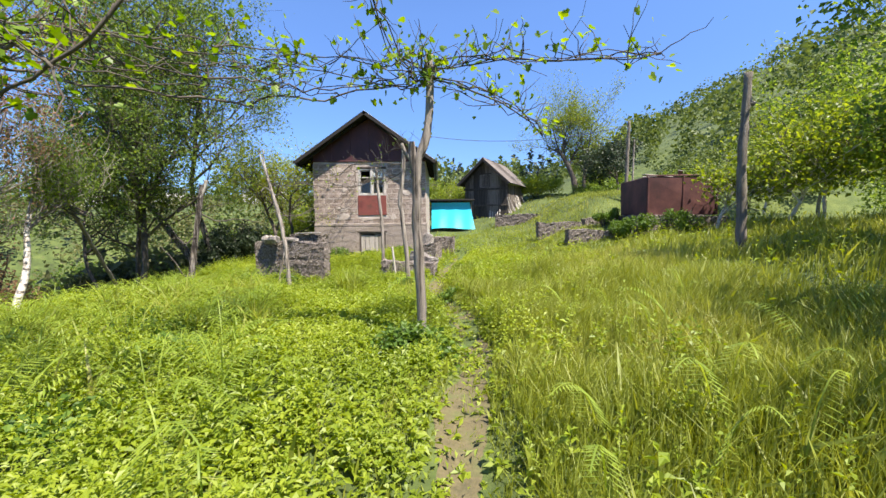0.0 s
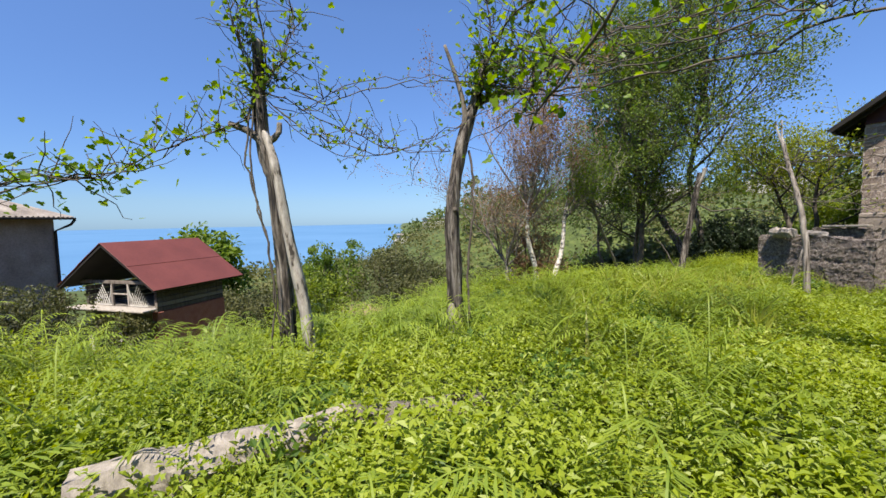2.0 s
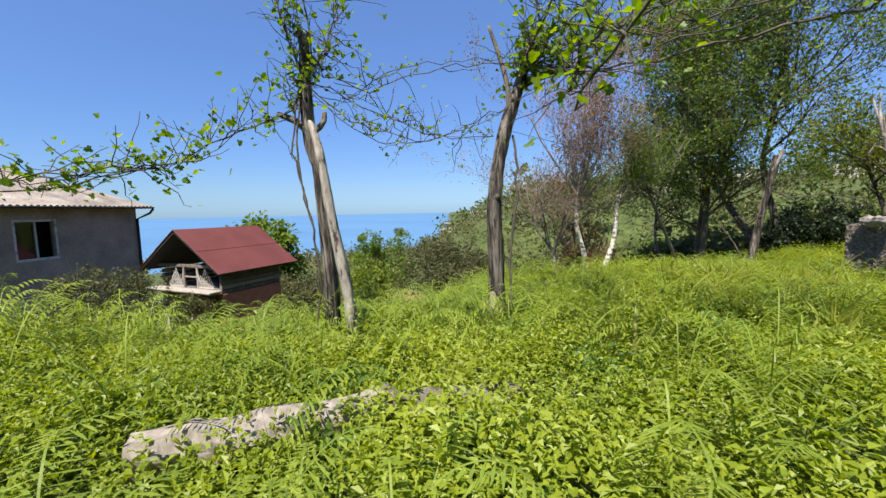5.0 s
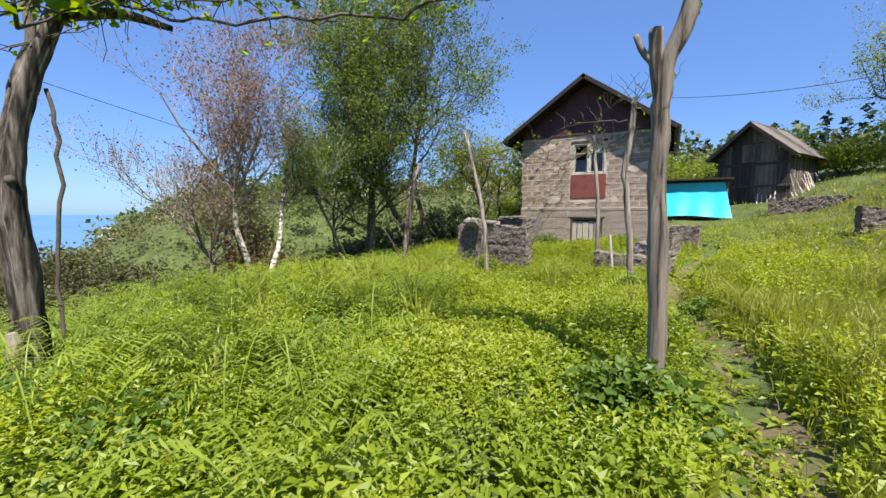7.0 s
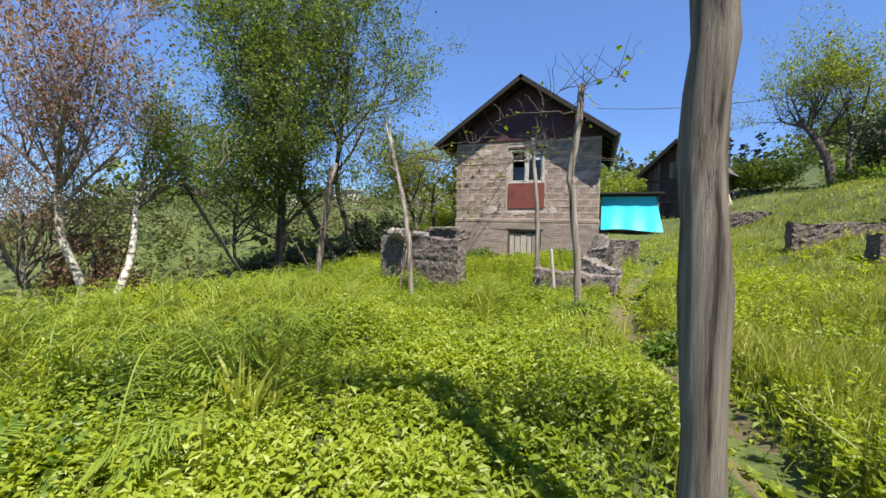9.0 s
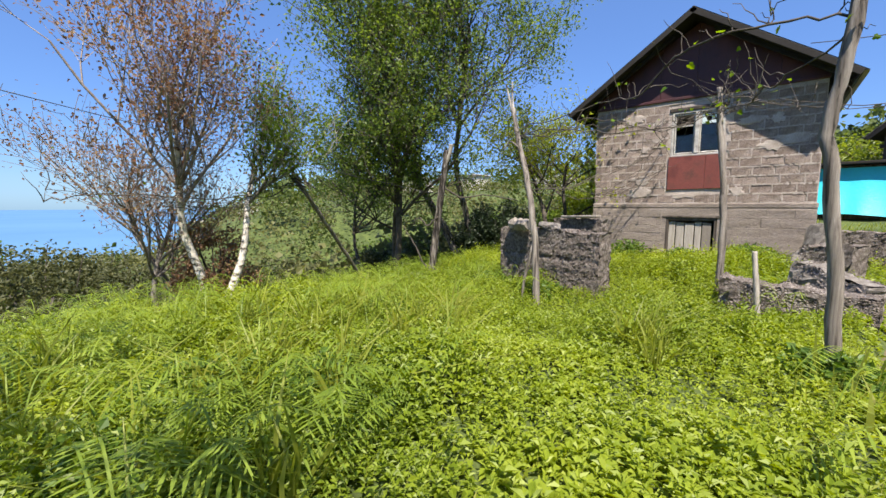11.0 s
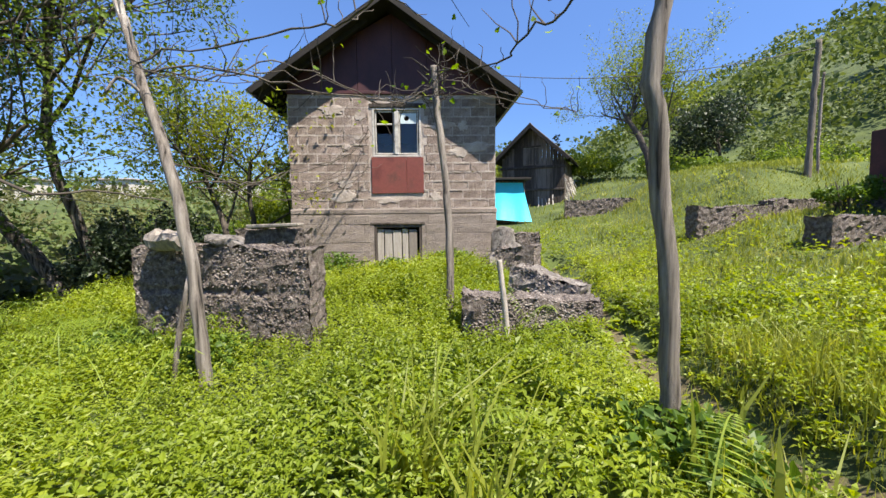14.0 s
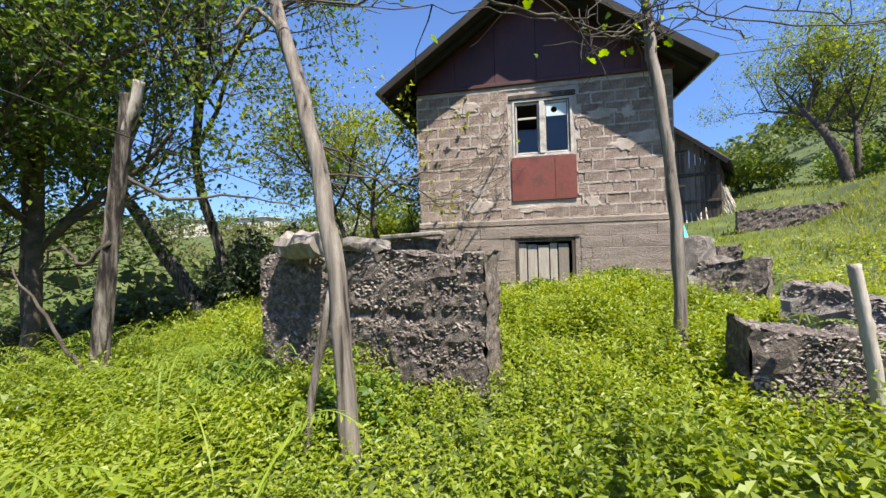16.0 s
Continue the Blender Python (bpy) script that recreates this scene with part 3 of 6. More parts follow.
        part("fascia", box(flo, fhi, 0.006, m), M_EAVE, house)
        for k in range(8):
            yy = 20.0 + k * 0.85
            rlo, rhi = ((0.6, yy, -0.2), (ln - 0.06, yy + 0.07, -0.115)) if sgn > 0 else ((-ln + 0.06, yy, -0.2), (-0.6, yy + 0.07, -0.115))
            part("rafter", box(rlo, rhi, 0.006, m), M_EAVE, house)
    # upper window
    win = part("window", Soup().add(*frame_bars(WX0, WX1, 3.44, WZ1, HY - 0.012, HY + 0.10, 0.045)), M_WHITEPAINT, house, "old wooden window with flaking white paint")
    mid = (WX0 + WX1) / 2
    part("mullion", box((mid - 0.05, HY - 0.025, 3.495), (mid + 0.04, HY + 0.06, WZ1 - 0.055), 0.008), M_WHITEPAINT, win)
    for x0, x1 in ((WX0 + 0.058, mid - 0.052), (mid + 0.042, WX1 - 0.058)):
        part("sash", Soup().add(*frame_bars(x0, x1, 3.50, WZ1 - 0.06, HY + 0.02, HY + 0.06, 0.03)), M_WHITEPAINT, win)
        g = part("pane", box((x0 + 0.04, HY + 0.037, 3.54), (x1 - 0.04, HY + 0.041, 3.95 if x0 < mid - 0.2 else 4.17), 0.001), M_GLASS, win)
        g.visible_shadow = False
    part("glazing_bar", box((WX0 + 0.1, HY + 0.025, 4.14), (mid - 0.095, HY + 0.055, 4.175), 0.004), M_WHITEPAINT, win)
    bx0, bx1 = mid + 0.083, WX1 - 0.099
    s = Soup()
    cxh, czh, rr = (bx0 + bx1) / 2 - 0.04, 4.285, 0.055
    n = 20
    th = np.arange(n) * 2 * np.pi / n
    outer = np.stack([cxh + np.clip(np.cos(th) * 0.7, bx0 - cxh, bx1 - cxh), np.full(n, HY + 0.03), czh + np.clip(np.sin(th) * 0.7, 4.17 - czh, 4.395 - czh)], 1)
    inner = np.stack([cxh + np.cos(th) * rr, np.full(n, HY + 0.03), czh + np.sin(th) * rr], 1)
    vv = np.concatenate([outer, inner, outer + [0, 0.012, 0], inner + [0, 0.012, 0]])
    k = np.arange(n)
    k1 = (k + 1) % n
    s.add(vv, np.concatenate([np.stack([k, k1, n + k1, n + k], 1), np.stack([2 * n + k1, 2 * n + k, 3 * n + k, 3 * n + k1], 1), np.stack([n + k, n + k1, 3 * n + k1, 3 * n + k], 1)]))
    part("board", s, M_PALEBLUE, win, "pale blue board with a round stovepipe hole")
    part("lintel", box((WX0 - 0.06, HY - 0.03, WZ1 + 0.004), (WX1 + 0.06, HY + 0.1, WZ1 + 0.10), 0.015, jitter=0.004), M_DARKWOOD, house, "dark worn timber lintel")
    for x0, x1 in ((WX0 - 0.03, 3.53), (3.536, WX1 + 0.05)):
        part("panel", box((x0, HY - 0.03 - 0.006 * (x0 > 3.5), 2.645), (x1, HY - 0.012 - 0.006 * (x0 > 3.5), 3.43), 0.004, jitter=0.003), M_RUSTRED, house, "red painted metal sheet below the window")
    part("infill", box((WX0 + 0.002, HY + 0.0, WZ0 + 0.002), (WX1 - 0.002, HY + 0.2, 3.435), 0.002), M_MORTAR, house)
    # cellar door of planks
    cel = part("hatch", Soup().add(*frame_bars(CX0, CX1, CZ0 - 0.2, CZ1, HY - 0.02, HY + 0.1, 0.06)), M_DARKWOOD, house, "plank hatch to the cellar in a dark frame")
    x = CX0 + 0.065
    for k, w in enumerate((0.16, 0.19, 0.21, 0.15, 0.2)):
        part("plank", box((x, HY + 0.03 + 0.01 * (k % 2), CZ0 - 0.2), (x + w - 0.02, HY + 0.055 + 0.01 * (k % 2), CZ1 - 0.09 - 0.02 * (k % 3)), 0.006), M_WEATHERED, cel)
        x += w
    part("hatch_lintel", box((CX0 - 0.08, HY - 0.045, CZ1 + 0.003), (CX1 + 0.08, HY + 0.1, CZ1 + 0.06), 0.01, jitter=0.004), M_DARKWOOD, house)
    return house, wall, base_wall


def frame_bars(x0, x1, z0, z1, y0, y1, w):
    s = Soup()
    chbox(s, (x0, y0, z0), (x0 + w, y1, z1), 0.006)
    chbox(s, (x1 - w, y0, z0), (x1, y1, z1), 0.006)
    chbox(s, (x0 + w, y0, z1 - w), (x1 - w, y1, z1), 0.006)
    chbox(s, (x0 + w, y0, z0), (x1 - w, y1, z0 + w), 0.006)
    faces = [tuple(f) for a in s.faces for f in a]
    return np.concatenate(s.verts), faces


house, house_wall, foundation = block_house()

# ---- barn, awning shed, tank ----


def hut_frame(at, along, half, length):
    """A matrix whose x runs across a gable front and y along the ridge."""
    v = Vector((along[0], along[1], 0)).normalized()
    u = Vector((v.y, -v.x, 0))
    return Matrix(((u.x, v.x, 0, at[0]), (u.y, v.y, 0, at[1]), (0, 0, 1, at[2]), (0, 0, 0, 1)))


def plank_wall(parent, m, x0, x1, y, top, z0, mat, width=0.15, axis="x", gaps=()):
    """Upright planks, each its own piece; top(x) gives the height."""
    x = x0
    while x < x1 - 0.02:
        w = min(width * rng.uniform(0.75, 1.25), x1 - x)
        c = x + w / 2
        zt, zb = top(c) - rng.uniform(0, 0.04), z0 + rng.uniform(0, 0.06)
        holes = [g for g in gaps if g[0] < c < g[1]]
        spans = [(zb, zt)]
        for g in holes:
            spans = [(zb, g[2])] * (g[2] > zb + 0.05) + [(g[3], zt)]
        for a, b in spans:
            d = y + rng.uniform(-0.012, 0.012)
            lo, hi = ((x, d - 0.015, a), (x + w - 0.012, d + 0.015, b)) if axis == "x" else ((d - 0.015, x, a), (d + 0.015, x + w - 0.012, b))
            part("plank", box(lo, hi, 0.004, m), mat, parent)
        x += w


def barn():
    m = hut_frame((9.13, 30.43, 0), (0.449, 0.893), 1.5, 4.2)
    zf, ze, za = 1.8, 4.75, 6.38
    b = thing("barn", (10.6, 32.2, 2.2), "weathered grey plank barn with a tilted sheet roof", "barn")
    top = lambda x: ze + 0.12 + (za - ze) * (1 - abs(x) / 1.62) - 0.1
    # near-black sheets behind the planks stand in for the shade inside
    front = part("front_wall", box((-1.5, 0.16, zf), (1.5, 0.22, ze), 0.01, m), M_DARKIN, b, "dark boarded gable front backed with painted shade")
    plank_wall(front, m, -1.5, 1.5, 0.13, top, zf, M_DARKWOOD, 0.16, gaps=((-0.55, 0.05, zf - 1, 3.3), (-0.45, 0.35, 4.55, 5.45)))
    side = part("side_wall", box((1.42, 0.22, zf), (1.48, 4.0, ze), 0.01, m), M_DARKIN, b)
    plank_wall(side, m, 0.15, 4.0, 1.5, lambda x: ze, zf, M_DARKWOOD, 0.17, axis="y")
    part("side_wall", box((-1.5, 0.22, zf), (-1.42, 4.0, ze), 0.01, m), M_DARKWOOD, b)
    part("back_wall", box((-1.42, 3.92, zf), (1.42, 4.0, ze), 0.01, m), M_DARKWOOD, b)
    part("beam", box((-1.58, 0.06, 4.38), (1.58, 0.16, 4.5), 0.01, m), M_DARKWOOD, b, "rough cross beam on the barn front")
    part("beam", box((-1.58, 0.06, 3.32), (1.58, 0.14, 3.42), 0.01, m), M_DARKWOOD, b)
    hatch = part("loft_hatch", box((-0.43, 0.12, 4.56), (0.33, 0.15, 5.40), 0.005, m), M_WEATHERED, b, "upright board hatch in the gable")
    for k in range(5):
        part("plank", box((-0.43 + k * 0.152, 0.09, 4.57), (-0.29 + k * 0.152, 0.119, 5.38), 0.004, m), M_DARKWOOD, hatch)
    part("hatch_frame", box((-0.52, 0.07, 5.41), (0.42, 0.12, 5.48), 0.006, m), M_DARKWOOD, hatch)
    for sgn in (-1, 1):
        run, drop = 1.85, za - ze + 0.05
        ln, ang = math.hypot(run, drop), math.degrees(math.atan2(drop, run)) * sgn
        r = m @ pose(0, 0, za + 0.08, 0, ang, 0)
        lo, hi = ((0, -0.45, -0.09), (ln, 4.5, -0.03)) if sgn > 0 else ((-ln, -0.45, -0.09), (0, 4.5, -0.03))
        part("roof_deck", box(lo, hi, 0.01, r), M_EAVE, b)
        for k in range(7):
            y0 = -0.5 + k * 0.72
            lo, hi = ((-0.02, y0, -0.025 + 0.012 * (k % 2)), (ln + 0.06, y0 + 0.74, 0.0 + 0.012 * (k % 2)))
            if sgn < 0:
                lo, hi = (-hi[0], lo[1], lo[2]), (0.02, hi[1], hi[2])
            part("roof_sheet", box(lo, hi, 0.005, r, 0.006), M_BARNROOF, b, "grey patched roof sheet")
        lo, hi = ((0, -0.5, -0.18), (ln, -0.46, -0.03)) if sgn > 0 else ((-ln, -0.5, -0.18), (0, -0.46, -0.03))
        part("barge_board", box(lo, hi, 0.006, r), M_EAVE, b)
    # firewood poles leaning on the side
    for k in range(34):
        y = 0.0 + k * 0.11 + rng.uniform(-0.05, 0.05)
        p0 = m @ Vector((2.15 + rng.uniform(-0.15, 0.45), y + rng.uniform(-0.2, 0.2), 2.0))
        p1 = m @ Vector((1.56 + rng.uniform(0, 0.05), y + rng.uniform(-0.25, 0.25), 3.3 + rng.uniform(-0.5, 0.8)))
        s = tube(Soup(), wander(p0, p1, 5, 0.015), np.linspace(0.035, 0.022, 5), 6)
        tagged(part("wooden_pole", s, M_BIRCH if rng.random() < 0.5 else M_WEATHERED), "pale split pole leaning on the barn", "pole", "poles leaning on the barn")
    for k in range(7):
        x = 0.45 + k * 0.17
        p0 = m @ Vector((x, -0.35 + rng.uniform(-0.1, 0.1), 2.0))
        p1 = m @ Vector((x - 0.12, 0.06, 2.75 + rng.uniform(-0.2, 0.35)))
        s = tube(Soup(), wander(p0, p1, 5, 0.012), np.linspace(0.035, 0.025, 5), 6)
        tagged(part("wooden_pole", s, M_BIRCH if rng.random() < 0.5 else M_WEATHERED), "pale split pole leaning on the barn", "pole", "poles leaning on the barn")
    return b


def awning_shed():
    sh = thing("lean_to_shed", (6.8, 27.3, 1.9), "low lean-to shed with a bright blue tarpaulin front", "shed")
    part("body", box((5.6, 27.08, 1.6), (7.95, 28.6, 3.5), 0.02), M_DARKWOOD, sh, "dark plank shed body")
    part("roof", box((5.4, 26.7, 3.52), (8.1, 28.7, 3.6), 0.01, pose(0, 0, 0, 0, 0, 0)), M_EAVE, sh, "dark flat roof edge")
    s = Soup()
    n, k = 24, 14
    x, t = np.meshgrid(np.linspace(0, 1, n), np.linspace(0, 1, k), indexing="ij")
    px = 5.62 + x * (2.2 + 0.28 * t)
    py = 26.98 - 0.45 * t ** 1.5 + 0.03 * np.sin(x * 17 + t * 2) * t
    pz = 3.42 - 1.5 * t + 0.05 * np.sin(x * 5) * t
    v = np.stack([px, py, pz], -1).reshape(-1, 3)
    i, j = np.meshgrid(np.arange(n - 1), np.arange(k - 1), indexing="ij")
    q = np.stack([i * k + j, i * k + j + 1, (i + 1) * k + j + 1, (i + 1) * k + j], -1).reshape(-1, 4)
    s.add(v, q).add(v + [0, 0.012, 0], q[:, ::-1])
    part("tarpaulin", s, M_BLUE, sh, "bright cyan-blue tarpaulin sheet hanging", smooth=True)


def tank():
    L, C = Vector((12.9, 19.0, 0)), Vector((12.65, 16.7, 0))
    v = (L - C).normalized()
    u = Vector((v.y, -v.x, 0))
    m = Matrix(((u.x, v.x, 0, C.x), (u.y, v.y, 0, C.y), (0, 0, 1, 0), (0, 0, 0, 1)))
    tk = thing("metal_tank", (13.6, 17.9, 2.5), "rusty dark red steel tank on a rubble base", "tank")
    z0, z1 = 2.52, 3.72
    W, D = 2.1, 2.35
    for lo, hi in (((0, 0, z0), (W, 0.03, z1)), ((0, 0.034, z0), (0.03, D, z1)), ((W - 0.03, 0.034, z0), (W, D, z1 - 0.15)), ((0.034, D - 0.03, z0), (W - 0.034, D, z1))):
        part("side_plate", box(lo, hi, 0.006, m, 0.012), M_RUST, tk)
    part("bottom_plate", box((0.034, 0.034, z0), (W - 0.034, D - 0.034, z0 + 0.03), 0.004, m), M_RUST, tk)
    for x in (0.0, W * 0.5, W - 0.05):
        part("rib", box((x, -0.035, z0), (x + 0.05, -0.002, z1 - 0.01), 0.005, m), M_RUST, tk)
    part("rim", box((-0.02, -0.04, z1), (W + 0.02, 0.03, z1 + 0.05), 0.008, m, 0.01), M_RUST, tk)
    for k, (x, y, a) in enumerate(((0.5, 0.5, 20), (0.9, 1.2, -35), (1.3, 0.7, 65))):
        tagged(part("board", box((-0.55, -0.07, 0), (0.55, 0.07, 0.04), 0.006, m @ pose(x, y, z1 + 0.06 + 0.05 * k, 3 * k, 2, a), 0.005), M_WEATHERED), "loose grey board thrown across the tank", "board", "boards on the tank")
    return m


barn()
awning_shed()
tank_m = tank()

# ---- rubble walls and stones ----


def rubble(name, a, b, thick, z0, z1, label, seed, pebbles=900, joint=None, category="wall", lean=0.0, slope=0.0, mat=None):
    """A length of coarse pebble concrete from a to b (its front edge), broken along the top, pebbles standing proud."""
    r = np.random.default_rng(seed)
    a, b = np.array(a, float), np.array(b, float)
    ln = np.linalg.norm(b - a)
    ux = (b - a) / ln
    uy = np.array([-ux[1], ux[0]])
    nx, nz, ny = max(6, int(ln / 0.07)), max(5, int((z1 - z0) / 0.07)), max(3, int(thick / 0.08))
    topline = z1 + slope * np.linspace(0, 1, nx) + np.cumsum(r.normal(0, 0.012, nx)) - 0.03 * r.random(nx)
    base = thing(name, (*(a + b) / 2, z0), label, category)
    s = Soup()

    def sheet(U, V, W, flip):
        P = a[None, None] + U[..., None] * ux + V[..., None] * uy
        v = np.concatenate([P, W[..., None]], -1)
        v = v + r.normal(0, 0.013, v.shape)
        v[..., :2] += (lean * (v[..., 2:3] - z0)) * uy
        p, q = U.shape
        i, j = np.meshgrid(np.arange(p - 1), np.arange(q - 1), indexing="ij")
        f = np.stack([i * q + j, (i + 1) * q + j, (i + 1) * q + j + 1, i * q + j + 1], -1).reshape(-1, 4)
        s.add(v.reshape(-1, 3), f[:, ::-1] if flip else f)

    us = np.linspace(0, ln, nx)
    ts, vs = np.linspace(0, 1, nz), np.linspace(0, thick, ny)
    U, T = np.meshgrid(us, ts, indexing="ij")
    H = z0 + (topline[:, None] - z0) * T
    groove = 0.0
    if joint:
        groove = 0.04 * np.exp(-((H - joint) / 0.03) ** 2)
    sheet(U, np.zeros_like(U) + groove, H, False)
    sheet(U, np.full_like(U, thick), H, True)
    U2, V2 = np.meshgrid(us, vs, indexing="ij")
    sheet(U2, V2, np.broadcast_to(topline[:, None], U2.shape), False)
    for e, flip in ((0, True), (-1, False)):
        V3, T3 = np.meshgrid(vs, ts, indexing="ij")
        sheet(np.full_like(V3, us[e]), V3, z0 + (topline[e] - z0) * T3, flip)
    part("core", s, mat or M_RUBBLE, base, smooth=False)
    if pebbles:
        g = Soup()
        k = pebbles
        face = r.random(k)
        U = r.uniform(0.02, ln - 0.02, k)
        tt = r.random(k)
        zt = np.interp(U, us, topline)
        on_top = face > 0.82
        if joint:
            tt = np.where(np.abs(z0 + (zt - z0) * tt - joint) < 0.035, tt * 0.9, tt)
        V = np.where(on_top, r.uniform(0, thick, k), -0.002)
        Z = np.where(on_top, zt, z0 + (zt - z0) * tt)
        c = np.concatenate([a + U[:, None] * ux + V[:, None] * uy, Z[:, None]], 1)
        c[:, :2] += (lean * (c[:, 2:3] - z0)) * uy
        octa = np.array([(1, 0, 0), (0, 1, 0), (-1, 0, 0), (0, -1, 0), (0, 0, 1), (0, 0, -1)], float)
        sz = (0.006 + 0.016 * r.random((k, 1, 1)) ** 2) * r.uniform(0.6, 1.4, (k, 1, 3)) * [1.25, 0.6, 0.7]
        tip = r.normal(0, 0.5, (k, 1))
        o = octa[None] * sz
        o = np.stack([o[..., 0] * np.cos(tip) - o[..., 2] * np.sin(tip), o[..., 1], o[..., 0] * np.sin(tip) + o[..., 2] * np.cos(tip)], -1)
        o = np.concatenate([o[..., :1] * ux[0] + o[..., 1:2] * uy[0], o[..., :1] * ux[1] + o[..., 1:2] * uy[1], o[..., 2:]], -1)
        v = c[:, None] + o + r.normal(0, 0.002, (k, 6, 3))
        f = np.array([(0, 1, 4), (1, 2, 4), (2, 3, 4), (3, 0, 4), (1, 0, 5), (2, 1, 5), (3, 2, 5), (0, 3, 5)])
        g.add(v.reshape(-1, 3), (np.arange(k)[:, None, None] * 6 + f).reshape(-1, 3))
        tagged(part("pebbles", g, M_PEBBLE, base, "grey pebbles showing in the concrete"), kind="stuff")
    return base


rubble("concrete_wall", (0.36, 16.36), (2.62, 15.84), 0.38, 0.45, 1.79, "ruined pebble concrete wall in two courses", 1, 5200, joint=1.28)
rubble("concrete_wall", (0.75, 18.15), (1.95, 17.95), 0.3, 0.5, 1.95, "short broken concrete wall beside the block house", 2, 500)
rubble("low_wall", (4.33, 15.80), (5.86, 15.62), 0.42, 0.55, 1.24, "low broken pebble concrete footing in grass", 3, 2800, slope=-0.03)
rubble("concrete_slab", (5.0, 16.75), (5.72, 16.0), 0.3, 0.75, 1.46, "tilted slab of broken pale concrete on the footing", 4, 900, slope=-0.2, lean=0.25, mat=M_STONE)
rubble("low_wall", (5.55, 20.75), (6.62, 20.55), 0.45, 1.0, 1.72, "low rubble wall at the house corner", 5, 700)
rubble("concrete_block", (5.22, 18.9), (5.85, 18.45), 0.4, 0.7, 1.5, "broken block of concrete leaning by the house", 6, 260, lean=0.15)
rubble("retaining_wall", (10.05, 20.0), (11.8, 20.0), 0.4, 1.2, 2.33, "short grey concrete retaining wall in grass", 8, 700)
rubble("retaining_wall", (12.0, 20.2), (16.6, 20.35), 0.4, 1.3, 2.42, "long set-back retaining wall under the grass bank", 12, 900)
rubble("retaining_wall", (9.15, 25.9), (13.4, 24.4), 0.4, 1.6, 2.68, "long dark rubble wall below the barn", 9, 700)
rubble("concrete_block", (10.4, 17.4), (12.3, 17.25), 0.5, 0.9, 2.08, "pale concrete block lying at the slope", 10, 500)
rubble("rubble_plinth", (12.45, 16.5), (14.9, 16.2), 2.7, 1.5, 2.5, "dark rubble base under the rusty tank", 11, 900)


def boulder(name, at, size, turn, mat, label, seed):
    r = np.random.default_rng(seed)
    bm = bmesh.new()
    bmesh.ops.create_icosphere(bm, subdivisions=3, radius=1)
    for v in bm.verts:
        p = v.co.copy()
        q = noise.noise(p * 1.3 + Vector((seed, 0, 0))) * 0.35 + noise.noise(p * 4 + Vector((0, seed, 0))) * 0.08
        v.co = Vector([max(-0.8, min(0.8, c)) for c in p * (1 + q)])
        v.co = Vector((v.co.x * size[0], v.co.y * size[1], v.co.z * size[2]))
    bmesh.ops.transform(bm, matrix=pose(*at, *turn), verts=bm.verts)
    me = bpy.data.meshes.new(name)
    bm.to_mesh(me)
    bm.free()
    me.materials.append(mat)
    return tagged(new(name, me), label, "stone")


boulder("stone", (5.58, 19.75, 1.55), (0.22, 0.3, 0.42), (10, 20, 30), M_STONE, "pale broken limestone at the house corner", 3)
boulder("stone", (5.75, 19.3, 1.35), (0.3, 0.25, 0.25), (30, 10, 70), M_STONE, "pale broken limestone at the house corner", 5)
boulder("stone", (5.35, 19.2, 1.15), (0.3, 0.35, 0.25), (0, 25, 10), M_STONE, "grey stone half sunk in weeds", 8)
boulder("stone", (1.55, 16.2, 1.86), (0.26, 0.18, 0.08), (4, 8, 20), M_STONE, "flat pale stone lying on the ruined wall", 12)


def log_on_wall():
    g = thing("log", (1.1, 16.1, 1.8), "short split grey log lying on the ruined wall", "log")
    p = wander((0.70, 16.22, 1.89), (1.26, 15.92, 1.88), 9, 0.012)
    part("trunk", tube(Soup(), p, np.array([0.09, 0.115, 0.12, 0.118, 0.115, 0.11, 0.105, 0.10, 0.095]), 10, 0.14), M_WEATHERED, g)


def fallen_log():
    g = thing("log", (3.2, 5.0, 0.95), "long pale rotting log lying in ferns", "log")
    p = wander((3.6, 3.9, 1.09), (3.45, 5.2, 1.09), 12, 0.012)
    part("trunk", tube(Soup(), p, np.linspace(0.12, 0.10, 12), 12, 0.11), M_WEATHERED, g, "bleached split trunk")
    part("branch", tube(Soup(), wander((3.45, 5.15, 1.08), (3.55, 6.1, 1.02), 8, 0.015), np.linspace(0.11, 0.08, 8), 9, 0.08), M_BARK, g, "darker bark-covered end of the log")


log_on_wall()
fallen_log()

# ---- posts ----


def post(name, pts, r0, r1, label, mat=M_POST, extra=(), category="post", group="vine posts", sides=10):
    pts = np.array(pts, float)
    base = thing(name, tuple(pts[0]), label, category, group)
    line = spline(pts, 26)
    firm = min(1.0, float(np.linalg.norm(pts[-1] - pts[0])) / 3) ** 2
    line[1:-1] += rng.normal(0, 0.006 * firm, (24, 3))
    part("shaft", tube(Soup(), line, np.linspace(r0, r1, 26) * (1 + rng.normal(0, 0.05 * firm, 26)), sides, 0.04), mat, base, smooth=True)
    for e, a, b in extra:
        part("stub", tube(Soup(), spline(e, 8), np.linspace(a, b, 8), 8, 0.05), mat, base, smooth=True)
    return base


